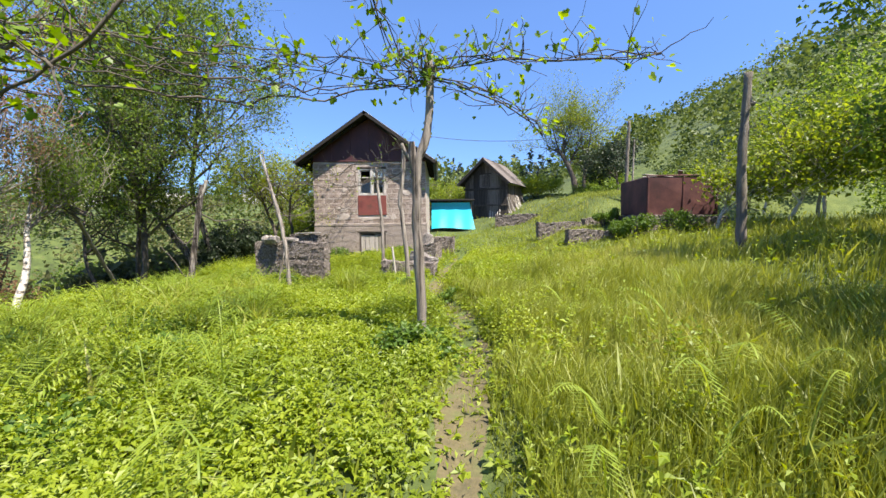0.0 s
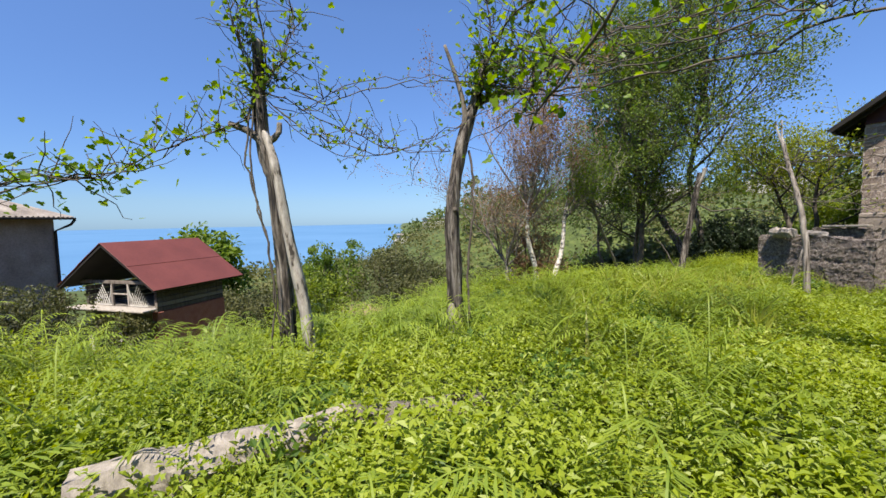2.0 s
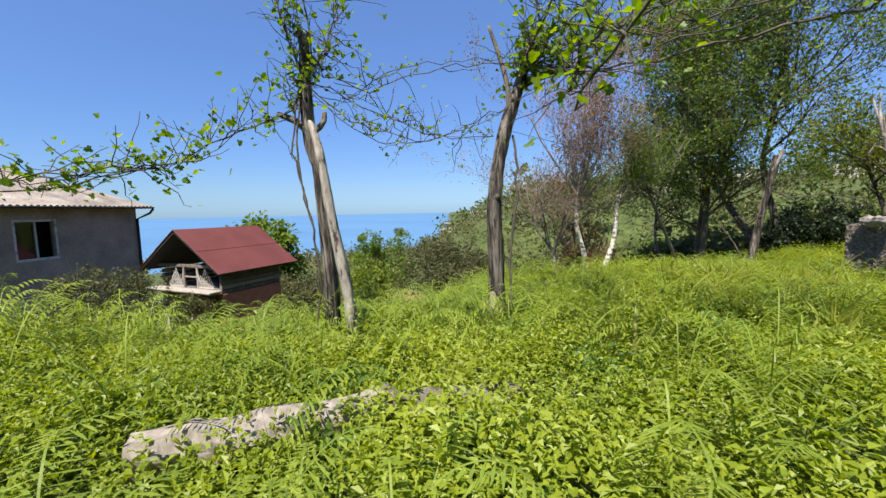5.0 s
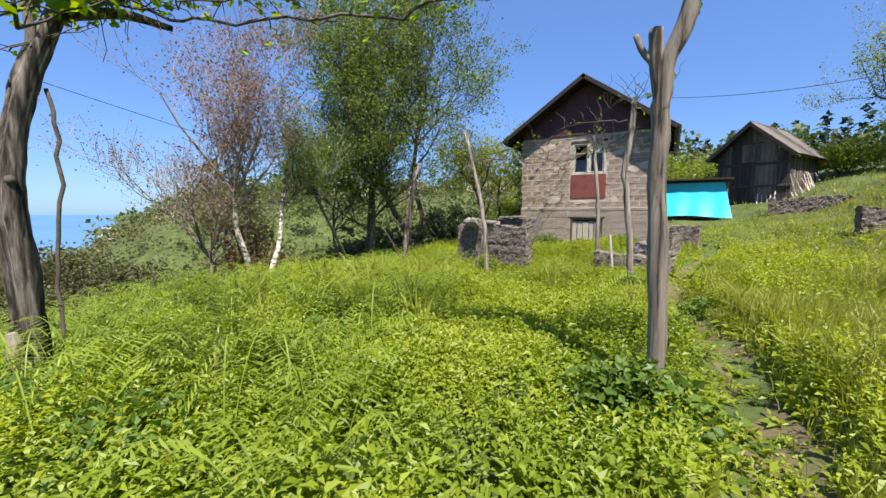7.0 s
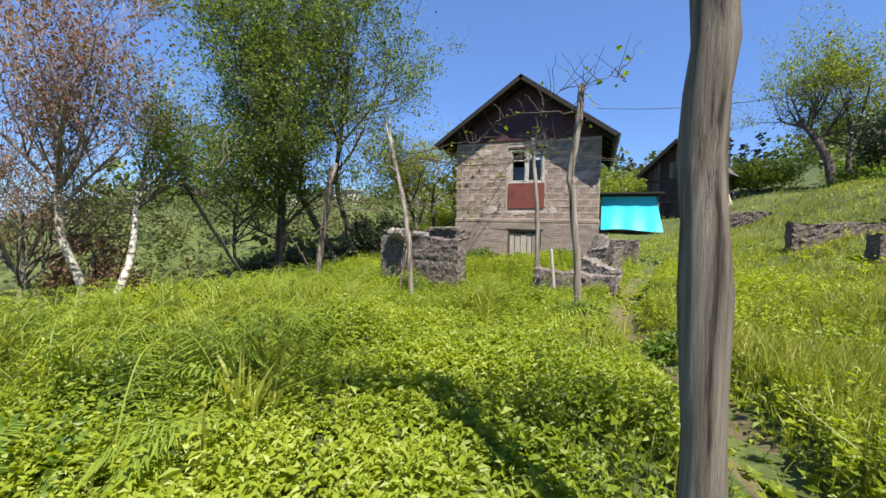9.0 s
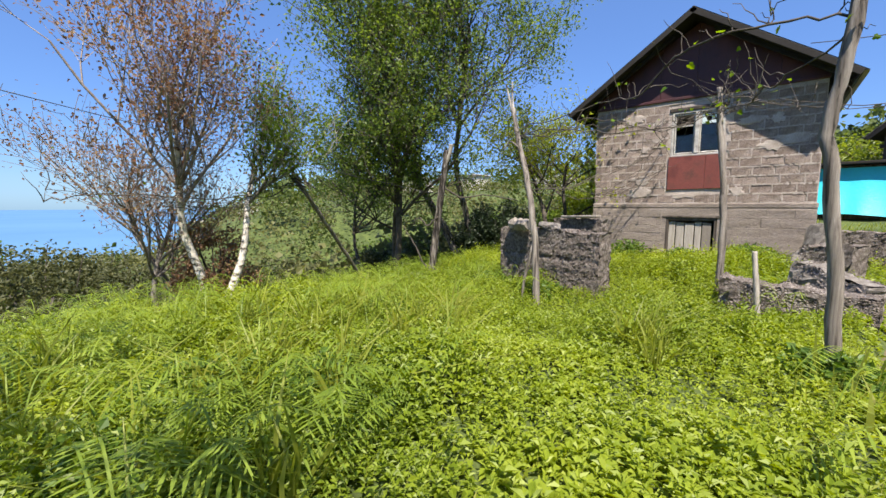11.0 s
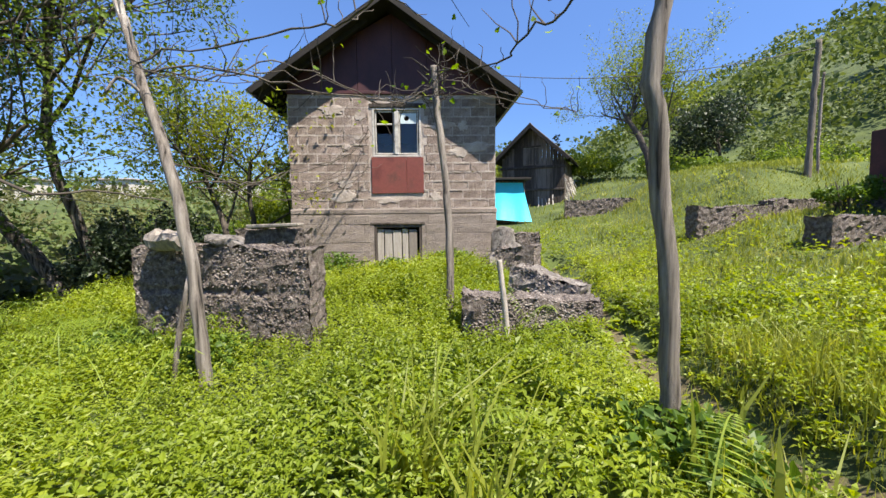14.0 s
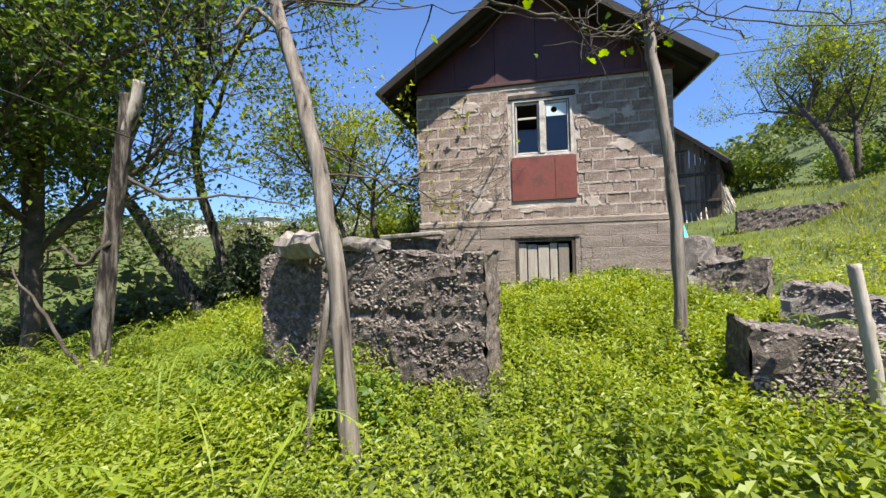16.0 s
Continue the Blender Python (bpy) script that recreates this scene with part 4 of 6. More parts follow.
post("vine_post", [(5.83, 8.91, 0.6), (5.82, 8.91, 1.6), (5.78, 8.91, 2.5), (5.79, 8.91, 3.05), (5.93, 8.91, 3.5), (5.95, 8.91, 4.3)], 0.062, 0.045, "tall crooked grey forked vine post",
     extra=[([(5.78, 8.91, 2.9), (5.74, 8.91, 3.15), (5.73, 8.90, 3.32)], 0.05, 0.04), ([(5.74, 8.91, 3.1), (5.66, 8.9, 3.2), (5.62, 8.9, 3.3)], 0.025, 0.018)])
post("vine_post", [(5.3, 13.55, 0.6), (5.27, 13.55, 1.5), (5.19, 13.55, 2.3), (5.13, 13.55, 2.9), (5.19, 13.55, 3.3), (5.24, 13.55, 4.1)], 0.056, 0.046, "tall bent grey vine post")
post("vine_post", [(4.23, 16.7, 0.4), (4.26, 16.72, 1.5), (4.2, 16.75, 2.6), (4.1, 16.8, 3.6), (4.06, 16.8, 4.1)], 0.058, 0.042, "thin upright grey vine post with twigs at its head")
pole = post("leaning_pole", [(-2.74, 15.11, 0.35), (-2.41, 14.1, 1.5), (-2.06, 13.03, 2.73), (-2.2, 13.0, 2.95)], 0.045, 0.032, "grey dead pole leaning over the slope", M_BARK, group="")
for k in range(9):
    q = Vector((-2.0, 13.05, 2.66)) + Vector(rng.normal(0, 0.05, 3))
    tip = q + Vector((-0.35, -0.05, 0.24)) * rng.uniform(0.5, 1.3) + Vector(rng.normal(0, 0.08, 3))
    part("stick", tube(Soup(), wander(q - (tip - q) * 0.5, tip, 6, 0.012), np.linspace(0.016, 0.006, 6), 5), M_DARKBARK, pole)
split = post("vine_post", [(1.86, 15.08, 0.4), (1.83, 15.1, 1.4), (1.68, 15.12, 2.4), (1.42, 15.2, 3.3), (1.22, 15.3, 3.95)], 0.065, 0.035, "leaning grey vine post with a split pale top",
     extra=[([(1.42, 15.2, 3.25), (1.36, 15.22, 3.6), (1.3, 15.25, 3.9)], 0.02, 0.008), ([(1.45, 15.2, 3.2), (1.3, 15.1, 3.35), (1.2, 15.05, 3.2)], 0.018, 0.01),
            ([(1.78, 15.1, 1.6), (1.62, 15.12, 1.0), (1.56, 15.1, 0.5)], 0.03, 0.022)])
for q in ([(1.24, 15.29, 3.85), (1.15, 15.31, 4.1), (1.08, 15.3, 4.38)], [(1.25, 15.28, 3.85), (1.21, 15.3, 4.1), (1.2, 15.3, 4.4)]):
    part("splinter", tube(Soup(), spline(q, 7), np.linspace(0.026, 0.012, 7), 6, 0.08), M_PALEWOOD, split, "pale split wood")
post("stake", [(4.80, 15.46, 0.5), (4.75, 15.47, 1.1), (4.69, 15.5, 1.66)], 0.04, 0.03, "short pale weathered wooden stake", M_WEATHERED, sides=5, group="")
post("vine_post", [(12.0, 12.0, 1.4), (12.02, 12.0, 2.5), (11.98, 12.0, 3.6), (12.03, 12.0, 5.2)], 0.10, 0.07, "stout dark post in the shaded meadow", M_BARK,
     extra=[([(11.98, 12, 4.6), (12.1, 12, 4.62), (12.16, 12, 4.6)], 0.07, 0.05)])
post("vine_post", [(14.4, 21.8, 2.2), (14.42, 21.8, 4.4), (14.47, 21.8, 6.7)], 0.085, 0.065, "tall dark pole carrying the cable", M_BARK, group="")
post("vine_post", [(14.8, 21.9, 2.2), (14.75, 21.9, 4.4), (14.78, 21.9, 5.9)], 0.04, 0.03, "slim pale pole beside the tank", group="")
post("vine_post", [(1.9, 1.17, 0.7), (1.9, 1.12, 1.66), (1.9, 1.0, 2.46), (1.9, 0.96, 3.05), (1.9, 1.02, 3.3)], 0.07, 0.055, "dark vine-wrapped post before the grey house", M_DARKBARK,
     extra=[([(1.9, 0.97, 2.9), (1.9, 0.86, 3.08), (1.9, 0.8, 3.2)], 0.04, 0.028)])
post("vine_post", [(1.9, -1.36, 0.4), (1.9, -1.38, 2.0), (1.9, -1.42, 3.18)], 0.04, 0.035, "straight dark post in the thicket", M_DARKBARK)


def twin_trunk():
    g = thing("dead_tree", (1.2, 5.1, 0.8), "dead twin-stemmed grey tree carrying a vine", "tree", "vine posts")
    part("trunk", gnarled([(1.12, 4.99, 0.6), (1.12, 4.98, 1.6), (1.12, 4.93, 2.6), (1.05, 4.82, 3.3), (1.0, 4.82, 4.3)], 0.085, 0.05), M_KNOT, g, smooth=True)
    part("second_stem", gnarled([(1.36, 5.22, 0.6), (1.33, 5.15, 1.4), (1.26, 5.02, 2.2), (1.2, 4.92, 2.95), (1.08, 4.84, 3.3)], 0.062, 0.045, 40, 18, 0.1), M_PALEWOOD, g, "pale bark-stripped leaning stem", smooth=True)
    part("branch", tube(Soup(), spline([(1.08, 4.84, 3.15), (1.06, 4.7, 3.3), (1.04, 4.5, 3.38)], 8), np.linspace(0.045, 0.03, 8), 8, 0.05), M_BARK, g, smooth=True)
    part("branch", tube(Soup(), spline([(1.08, 4.88, 3.2), (1.08, 4.98, 3.3), (1.08, 5.0, 3.42)], 8), np.linspace(0.04, 0.025, 8), 8, 0.05), M_BARK, g, smooth=True)
    for k in range(2):
        part("vine_stem", tube(Soup(), spline([(1.2, 4.8 + 0.1 * k, 0.7), (1.25, 4.85, 1.8), (1.22, 4.74, 2.5), (1.15, 4.7 - 0.05 * k, 3.1), (1.0, 4.8, 4.0)], 24) + rng.normal(0, 0.012, (24, 3)), 0.010, 6), M_DARKBARK, g, "dark twisted vine stem", smooth=True)


def knot_trunk():
    g = thing("dead_tree", (1.3, 7.05, 0.8), "old grey leaning trunk with a knot, vine in its head", "tree", "vine posts")
    part("trunk", gnarled([(1.32, 7.04, 0.6), (1.33, 7.03, 1.6), (1.35, 7.0, 2.4), (1.31, 7.15, 3.2), (1.29, 7.4, 3.9), (1.28, 7.55, 4.4)], 0.10, 0.06, 52), M_KNOT, g, smooth=True)
    part("branch", tube(Soup(), spline([(1.3, 7.2, 3.3), (1.3, 7.22, 3.75), (1.24, 7.12, 4.2), (1.2, 7.0, 4.55)], 12), np.linspace(0.04, 0.02, 12), 8, 0.05), M_BARK, g, smooth=True)
    part("branch", tube(Soup(), spline([(1.29, 7.4, 3.85), (1.4, 7.8, 4.0), (1.5, 8.2, 4.0)], 12), np.linspace(0.06, 0.03, 12), 8, 0.05), M_KNOT, g, smooth=True)
    part("knot", tube(Soup(), [(1.40, 6.99, 2.44), (1.455, 6.985, 2.445)], [0.05, 0.03], 9), M_DARKBARK, g, "dark round knot hole", smooth=True)
    part("stub", tube(Soup(), spline([(1.45, 6.98, 0.7), (1.46, 6.93, 1.0), (1.47, 6.9, 1.25)], 6), [0.06, 0.06, 0.06, 0.055, 0.05, 0.03], 8, 0.1), M_WEATHERED, g)
    part("vine_stem", tube(Soup(), spline([(1.35, 7.2, 0.7), (1.3, 7.25, 1.6), (1.35, 7.3, 2.5), (1.3, 7.3, 3.2)], 20) + rng.normal(0, 0.012, (20, 3)), 0.016, 7), M_DARKBARK, g, "dark twisted vine stem", smooth=True)


twin_trunk()
knot_trunk()

# ---- trees ----


def grow(start, way, length, r0, levels, spread, splits, up=0.15, bend=0.12, low=0.35, reach=1.0):
    """Branch lines with radii; returns tubes by level and twig points."""
    tubes, twigs = [], []

    def limb(p, d, ln, r, lv):
        n = 9 if lv == levels else 5
        pts = [np.array(p, float)]
        d = np.array(d, float) / np.linalg.norm(d)
        for _ in range(n - 1):
            d = d + rng.normal(0, bend, 3) + [0, 0, up * (0.6 if lv == levels else 1)]
            d /= np.linalg.norm(d)
            pts.append(pts[-1] + d * ln / (n - 1))
        pts = np.array(pts)
        rad = np.linspace(r, r * (0.45 if lv else 0.25), n)
        tubes.append((lv, pts, rad))
        if lv <= 1:
            twigs.extend(pts[1:])
        if lv == 0:
            return
        for k in range(splits[levels - lv]):
            f = rng.uniform(low if lv == levels else 0.3, 1.0) if k else 1.0
            i = min(int(f * (n - 1)), n - 1)
            side = rng.normal(0, 1, 3)
            side -= side @ d * d
            side /= np.linalg.norm(side) + 1e-9
            nd = d * (1 - spread * 0.6) + side * spread + [0, 0, up]
            limb(pts[i], nd, ln * rng.uniform(0.5, 0.78) * (reach if lv == levels else 1), rad[i] * 0.62, lv - 1)

    limb(start, way, length, r0, levels)
    return tubes, np.array(twigs)


def tree(name, stems, label, bark, leaf, n_leaves, size, cloud=0.3, levels=4, spread=0.7, splits=(4, 4, 3, 3), up=0.12, group="", flat=0.4, low=0.35, limb_bark=None, reach=1.0, seed=None, twig_bark=None, clump=0.7):
    """A tree: trunk and limbs in one mesh, twigs in another, a crown of single leaves."""
    global rng
    kept = rng
    rng = np.random.default_rng(seed or int(abs(stems[0][0][0]) * 100 + abs(stems[0][0][1]) * 1000))
    base = thing(name, stems[0][0], label, "tree", group)
    twigs_all, twig_mesh = [], Soup()
    for st, way, ln, r in stems:
        tubes, tw = grow(st, way, ln, r, levels, spread, splits, up, low=low, reach=reach)
        s, limbs = Soup(), Soup()
        for lv, p, rad in tubes:
            if lv >= 2:
                tube(s if lv == levels else limbs, p, rad, 9 if lv == levels else 6, 0.05, cap=False)
            else:
                tube(twig_mesh, p, np.maximum(rad, 0.004), 4 if lv else 3, cap=False)
        part("trunk", s, bark, base, smooth=True)
        tagged(part("limb_growth", limbs, limb_bark or bark, base, smooth=True), kind="stuff")
        twigs_all.append(tw)
    tagged(part("brushwood", twig_mesh, twig_bark or M_DARKBARK, base), kind="stuff")
    tw = np.concatenate(twigs_all)
    if n_leaves:
        share = rng.gamma(clump, 1, len(tw))
        c = tw[rng.choice(len(tw), n_leaves, p=share / share.sum())] + rng.normal(0, cloud, (n_leaves, 3))
        part("crown", leaves(Soup(), c, size, flat), leaf, base)
    rng = kept
    return tw


def bush(name, x, y, w, h, n, leaf, label, size=0.09, z=None, group="", stems=7, stretch=1.0):
    """A shrub: fanned stems and a lumpy cloud of leaves with gaps."""
    z = float(land(x, y)) if z is None else z
    base = thing(name, (x, y, z), label, "bush", group)
    s = Soup()
    for k in range(stems):
        a = rng.uniform(0, 2 * np.pi)
        q = (x + math.cos(a) * w * 0.55, y + math.sin(a) * w * 0.55 * stretch, z + h * rng.uniform(0.6, 0.95))
        tube(s, wander((x + 0.1 * math.cos(a), y + 0.1 * math.sin(a), z - 0.15), q, 7, w * 0.03), np.linspace(0.035, 0.008, 7), 5, cap=False)
    tagged(part("stem_growth", s, M_DARKBARK, base), kind="stuff")
    k = max(8, int(26 * w))
    a, rr = rng.uniform(0, 2 * np.pi, k), np.sqrt(rng.random(k)) * w * 0.8
    t = rng.random(k)
    lump = np.stack([x + np.cos(a) * rr, y + np.sin(a) * rr * stretch, z + h * (0.15 + 0.75 * t * (1 - 0.45 * (rr / w) ** 2))], 1)
    rad = rng.uniform(0.14, 0.32, k) * min(w, h)
    i = rng.integers(0, k, n)
    d = rng.normal(0, 1, (n, 3))
    d /= np.linalg.norm(d, axis=1, keepdims=True)
    c = lump[i] + d * (rad[i] * rng.uniform(0.6, 1.1, n))[:, None]
    c[:, 2] = np.maximum(c[:, 2], z - 0.3)
    part("foliage", leaves(Soup(), c, size, 0.4, 0.32), leaf, base)


def gz(x, y, d=0.1):
    return (x, y, float(land(x, y)) - d)


# birches with russet buds
tree("birch_tree", [(gz(-2.42, 11.48), (-0.08, -0.03, 1), 3.0, 0.08)], "slender pale-barked tree with a russet crown", M_BIRCH, M_BROWNLEAF, 7500, 0.055, 0.12, 4, 0.58, (7, 5, 4, 3), 0.16, group="birches", low=0.62, limb_bark=M_TWIG, twig_bark=M_TWIG)
tree("birch_tree", [(gz(-2.0, 11.59), (0.06, 0.03, 1), 2.6, 0.075)], "slender white-barked tree with small green leaves", M_BIRCH, M_TREE, 6000, 0.055, 0.11, 4, 0.55, (6, 5, 4, 3), 0.15, group="birches", low=0.8, reach=0.62, limb_bark=M_BARK, twig_bark=M_TWIG)
tree("shrub_tree", [(gz(-2.7, 10.9), (-0.55, -0.4, 1), 2.1, 0.05), (gz(-2.9, 11.2), (-0.35, 0.1, 1), 2.4, 0.055)], "bare brushy shrub with pale grey twigs", M_BARK, M_BROWNLEAF, 6000, 0.05, 0.14, 4, 0.6, (6, 5, 4, 3), 0.1, twig_bark=M_TWIG)
bush("brown_bush", -2.9, 11.9, 0.9, 1.7, 4500, M_BROWNLEAF, "low brown dry bush under the birches", 0.06)
# old trees beside the ruined wall
tree("fruit_tree", [(gz(-3.5, 16.75), (0.02, 0.0, 1), 7.4, 0.10), (gz(-3.8, 17.1), (-0.1, 0.05, 1), 6.2, 0.07)], "tall old pear tree with dark green leaves", M_DARKBARK, M_PEAR, 30000, 0.085, 0.12, 4, 0.7, (14, 5, 4, 3), 0.1, low=0.32, reach=0.5, clump=0.3)
tree("leaning_tree", [((-3.35, 19.8, 0.3), (-0.9, -0.12, 1), 5.4, 0.16), ((-3.2, 20.2, 0.3), (-0.06, 0.0, 1), 7.4, 0.12)], "gnarled leaning tree with a pale scarred trunk", M_KNOT, M_PEAR, 44000, 0.09, 0.15, 4, 0.75, (13, 5, 4, 3), 0.1, low=0.58, reach=0.64, clump=0.4)
tree("fruit_tree", [(gz(-4.4, 16.4), (-0.25, -0.1, 1), 3.4, 0.06)], "low leafy young tree at the thicket edge", M_DARKBARK, M_PEAR, 8000, 0.085, 0.16, 3, 0.75, (10, 6, 5), 0.06, low=0.5)
bush("evergreen_bush", -2.5, 20.9, 1.3, 2.0, 8000, M_DARKBUSH, "dark evergreen bush behind the leaning tree", 0.1)
snag = thing("dead_tree", (-1.4, 16.3, 0.3), "dead broken grey trunk under the trees", "tree")
part("trunk", gnarled([(-1.7, 16.35, 0.1), (-1.6, 16.35, 0.9), (-1.42, 16.35, 2.0), (-1.24, 16.36, 3.0), (-1.14, 16.36, 3.55)], 0.08, 0.068, flute=0.24), M_KNOT, snag, smooth=True)
part("stub", gnarled([(-1.22, 16.36, 3.15), (-1.1, 16.36, 3.4), (-1.02, 16.36, 3.68)], 0.055, 0.045, 12, 12), M_PALEWOOD, snag, "pale broken fork", smooth=True)
for q in ([(-1.38, 16.3, 2.0), (-1.7, 16.25, 1.75), (-1.95, 16.2, 1.95), (-2.2, 16.2, 1.7)], [(-1.5, 16.2, 0.5), (-1.75, 16.1, 0.9), (-1.95, 16.05, 1.3), (-2.3, 16.0, 1.75)], [(-1.3, 16.4, 2.7), (-0.9, 16.6, 2.45), (-0.4, 16.9, 2.5), (0.3, 17.2, 2.35)]):
    part("branch", tube(Soup(), spline(q, 14) + rng.normal(0, 0.012, (14, 3)), np.linspace(0.026, 0.008, 14), 6, 0.08), M_DARKBARK, snag, smooth=True)
# yellow green tree by the house
tree("plum_tree", [(gz(-1.1, 22.2), (-0.12, 0, 1), 3.2, 0.10), (gz(-0.8, 22.4), (0.18, 0, 1), 3.0, 0.09)], "small tree with fresh yellow-green leaves", M_DARKBARK, M_PLUM, 15000, 0.09, 0.15, 4, 0.85, (6, 5, 4, 3), 0.03)
# open tree beyond the barn
tree("walnut_tree", [(gz(15.4, 30.8), (-0.03, 0, 1), 3.9, 0.22), (gz(16.0, 31.2), (0.2, 0, 1), 3.6, 0.15)], "spreading tree with dark limbs and thin spring foliage", M_DARKBARK, M_YELLOWTREE, 13000, 0.11, 0.2, 5, 0.8, (6, 4, 4, 3, 2), 0.1, low=0.45, reach=1.0)
tree("young_tree", [(gz(17.2, 28.5), (0.05, 0, 1), 2.0, 0.1)], "small dark tree on the slope", M_DARKBARK, M_DARKBUSH, 6000, 0.14, 0.2, 4, 0.8, (5, 4, 3, 3), 0.05)
# slim trees on the shaded slope; unseen ones to the right are added to cast shade
for x, y, h, n in ((17.5, 15.8, 2.6, 6000), (18.8, 19.6, 2.6, 4000), (12.6, 5.6, 2.3, 4600), (9.5, 4.9, 1.35, 3000), (10.9, 4.8, 1.5, 1900), (14.4, 10.3, 2.4, 9000), (16.2, 12.4, 2.6, 9000), (14.6, 13.9, 1.5, 2200), (13.7, 15.0, 1.4, 1300), (16.2, 14.6, 1.9, 4000)):
    tree("young_tree", [(gz(x, y), (0.05, 0, 1), h, 0.05)], "slim young tree with bright spring leaves", M_BIRCH, M_TREE if n > 5000 else M_YELLOWTREE, n, 0.12, 0.2, 4, 0.7, (6, 5, 4, 3), 0.06, group="young trees on the slope", low=0.4)

# ---- thickets ----
TH = "dense tangled green thicket bush"
for x, y, w, h, n, lf, sz in ((-5.4, 9.4, 1.3, 0.9, 3500, M_BUSH, 0.08), (-6.4, 11.9, 1.5, 0.9, 4000, M_BUSH, 0.08),                               (-6.8, 20.0, 1.9, 1.1, 5000, M_BUSH, 0.1), (-2.9, 20.7, 1.2, 1.7, 6500, M_DARKBUSH, 0.1),
                              (-4.9, 22.6, 1.4, 1.1, 4500, M_BUSH, 0.09), (-0.6, 24.6, 1.6, 2.4, 6500, M_YELLOWTREE, 0.1), (-2.8, 25.6, 1.9, 1.5, 5500, M_TREE, 0.11),
                              (-9.3, 9.8, 2.1, 2.9, 7000, M_BUSH, 0.1), (-11.5, 11.5, 2.4, 3.2, 7000, M_BUSH, 0.12), (-8.6, 13.4, 2.0, 1.2, 5500, M_BUSH, 0.1),
                              (-13.8, 8.3, 1.7, 5.8, 6500, M_TREE, 0.13), (-12.6, 7.0, 2.2, 3.6, 6000, M_YELLOWTREE, 0.12), (-7.4, -0.6, 1.5, 3.3, 6500, M_BUSH, 0.08),
                              (-8.1, 0.9, 1.0, 2.0, 4500, M_BUSH, 0.08), (-9.2, -2.0, 1.5, 3.2, 5000, M_BUSH, 0.08), (-15.5, 4.6, 2.6, 4.0, 7000, M_BUSH, 0.14), (-18, 2.6, 3.0, 4.4, 7000, M_BUSH, 0.15),
                              (-16.8, 7.0, 2.6, 4.2, 6500, M_BUSH, 0.14), (-14.0, 13.4, 2.6, 2.4, 6000, M_TREE, 0.13), (-12.5, 18.0, 2.8, 2.2, 6000, M_BUSH, 0.13),
                              (-10.5, 23.0, 2.8, 2.2, 6000, M_TREE, 0.13), (-7.0, 28.5, 2.8, 2.4, 6000, M_TREE, 0.13), (2.0, 30.5, 2.6, 3.2, 6000, M_BUSH, 0.14),
                              (6.0, 33.5, 2.6, 3.0, 6000, M_YELLOWTREE, 0.14), (15.6, 28.4, 1.5, 0.9, 5000, M_TREE, 0.1), (13.4, 34.0, 2.4, 1.6, 6000, M_YELLOWTREE, 0.12), (18.6, 34.0, 2.6, 1.8, 6000, M_TREE, 0.13),
                              (21.5, 28.5, 2.6, 1.6, 6000, M_TREE, 0.12), (22.5, 22.9, 2.6, 1.7, 6000, M_YELLOWTREE, 0.12), (22.5, 16.5, 2.6, 1.9, 6000, M_TREE, 0.12), (20.0, 12.0, 2.4, 1.9, 6000, M_BUSH, 0.12)):
    bush("bush", x, y, w, h, n, lf, TH if lf is M_BUSH else ("dark evergreen bush under the old trees" if lf is M_DARKBUSH else "fresh bright green bush"), sz, group="thicket")
for x, y, w, h in ((12.1, 16.1, 0.6, 0.75), (12.0, 17.0, 0.5, 0.6), (13.2, 15.8, 0.7, 0.8), (12.3, 18.9, 0.6, 0.6)):
    bush("weed_clump", x, y, w, h, 1600, M_NETTLE, "tall green weed clump at the tank base", 0.07, group="weeds round the tank")
bush("brown_bush", 2.3, -2.7, 1.1, 4.2, 7000, M_BROWNLEAF, "tall brown dry bush beside the vine post", 0.07)
bush("brown_bush", 0.2, -3.4, 0.8, 2.5, 3500, M_BROWNLEAF, "tall brown dry bush beside the vine post", 0.07)
bush("bush", 3.4, -3.2, 1.0, 4.4, 6000, M_TREE, "fresh bright green bush", 0.09, group="thicket")
bush("round_tree", -32.0, 0.6, 3.6, 7.4, 6000, M_TREE, "round-crowned dark green tree above the sea", 0.42, z=-4.6)


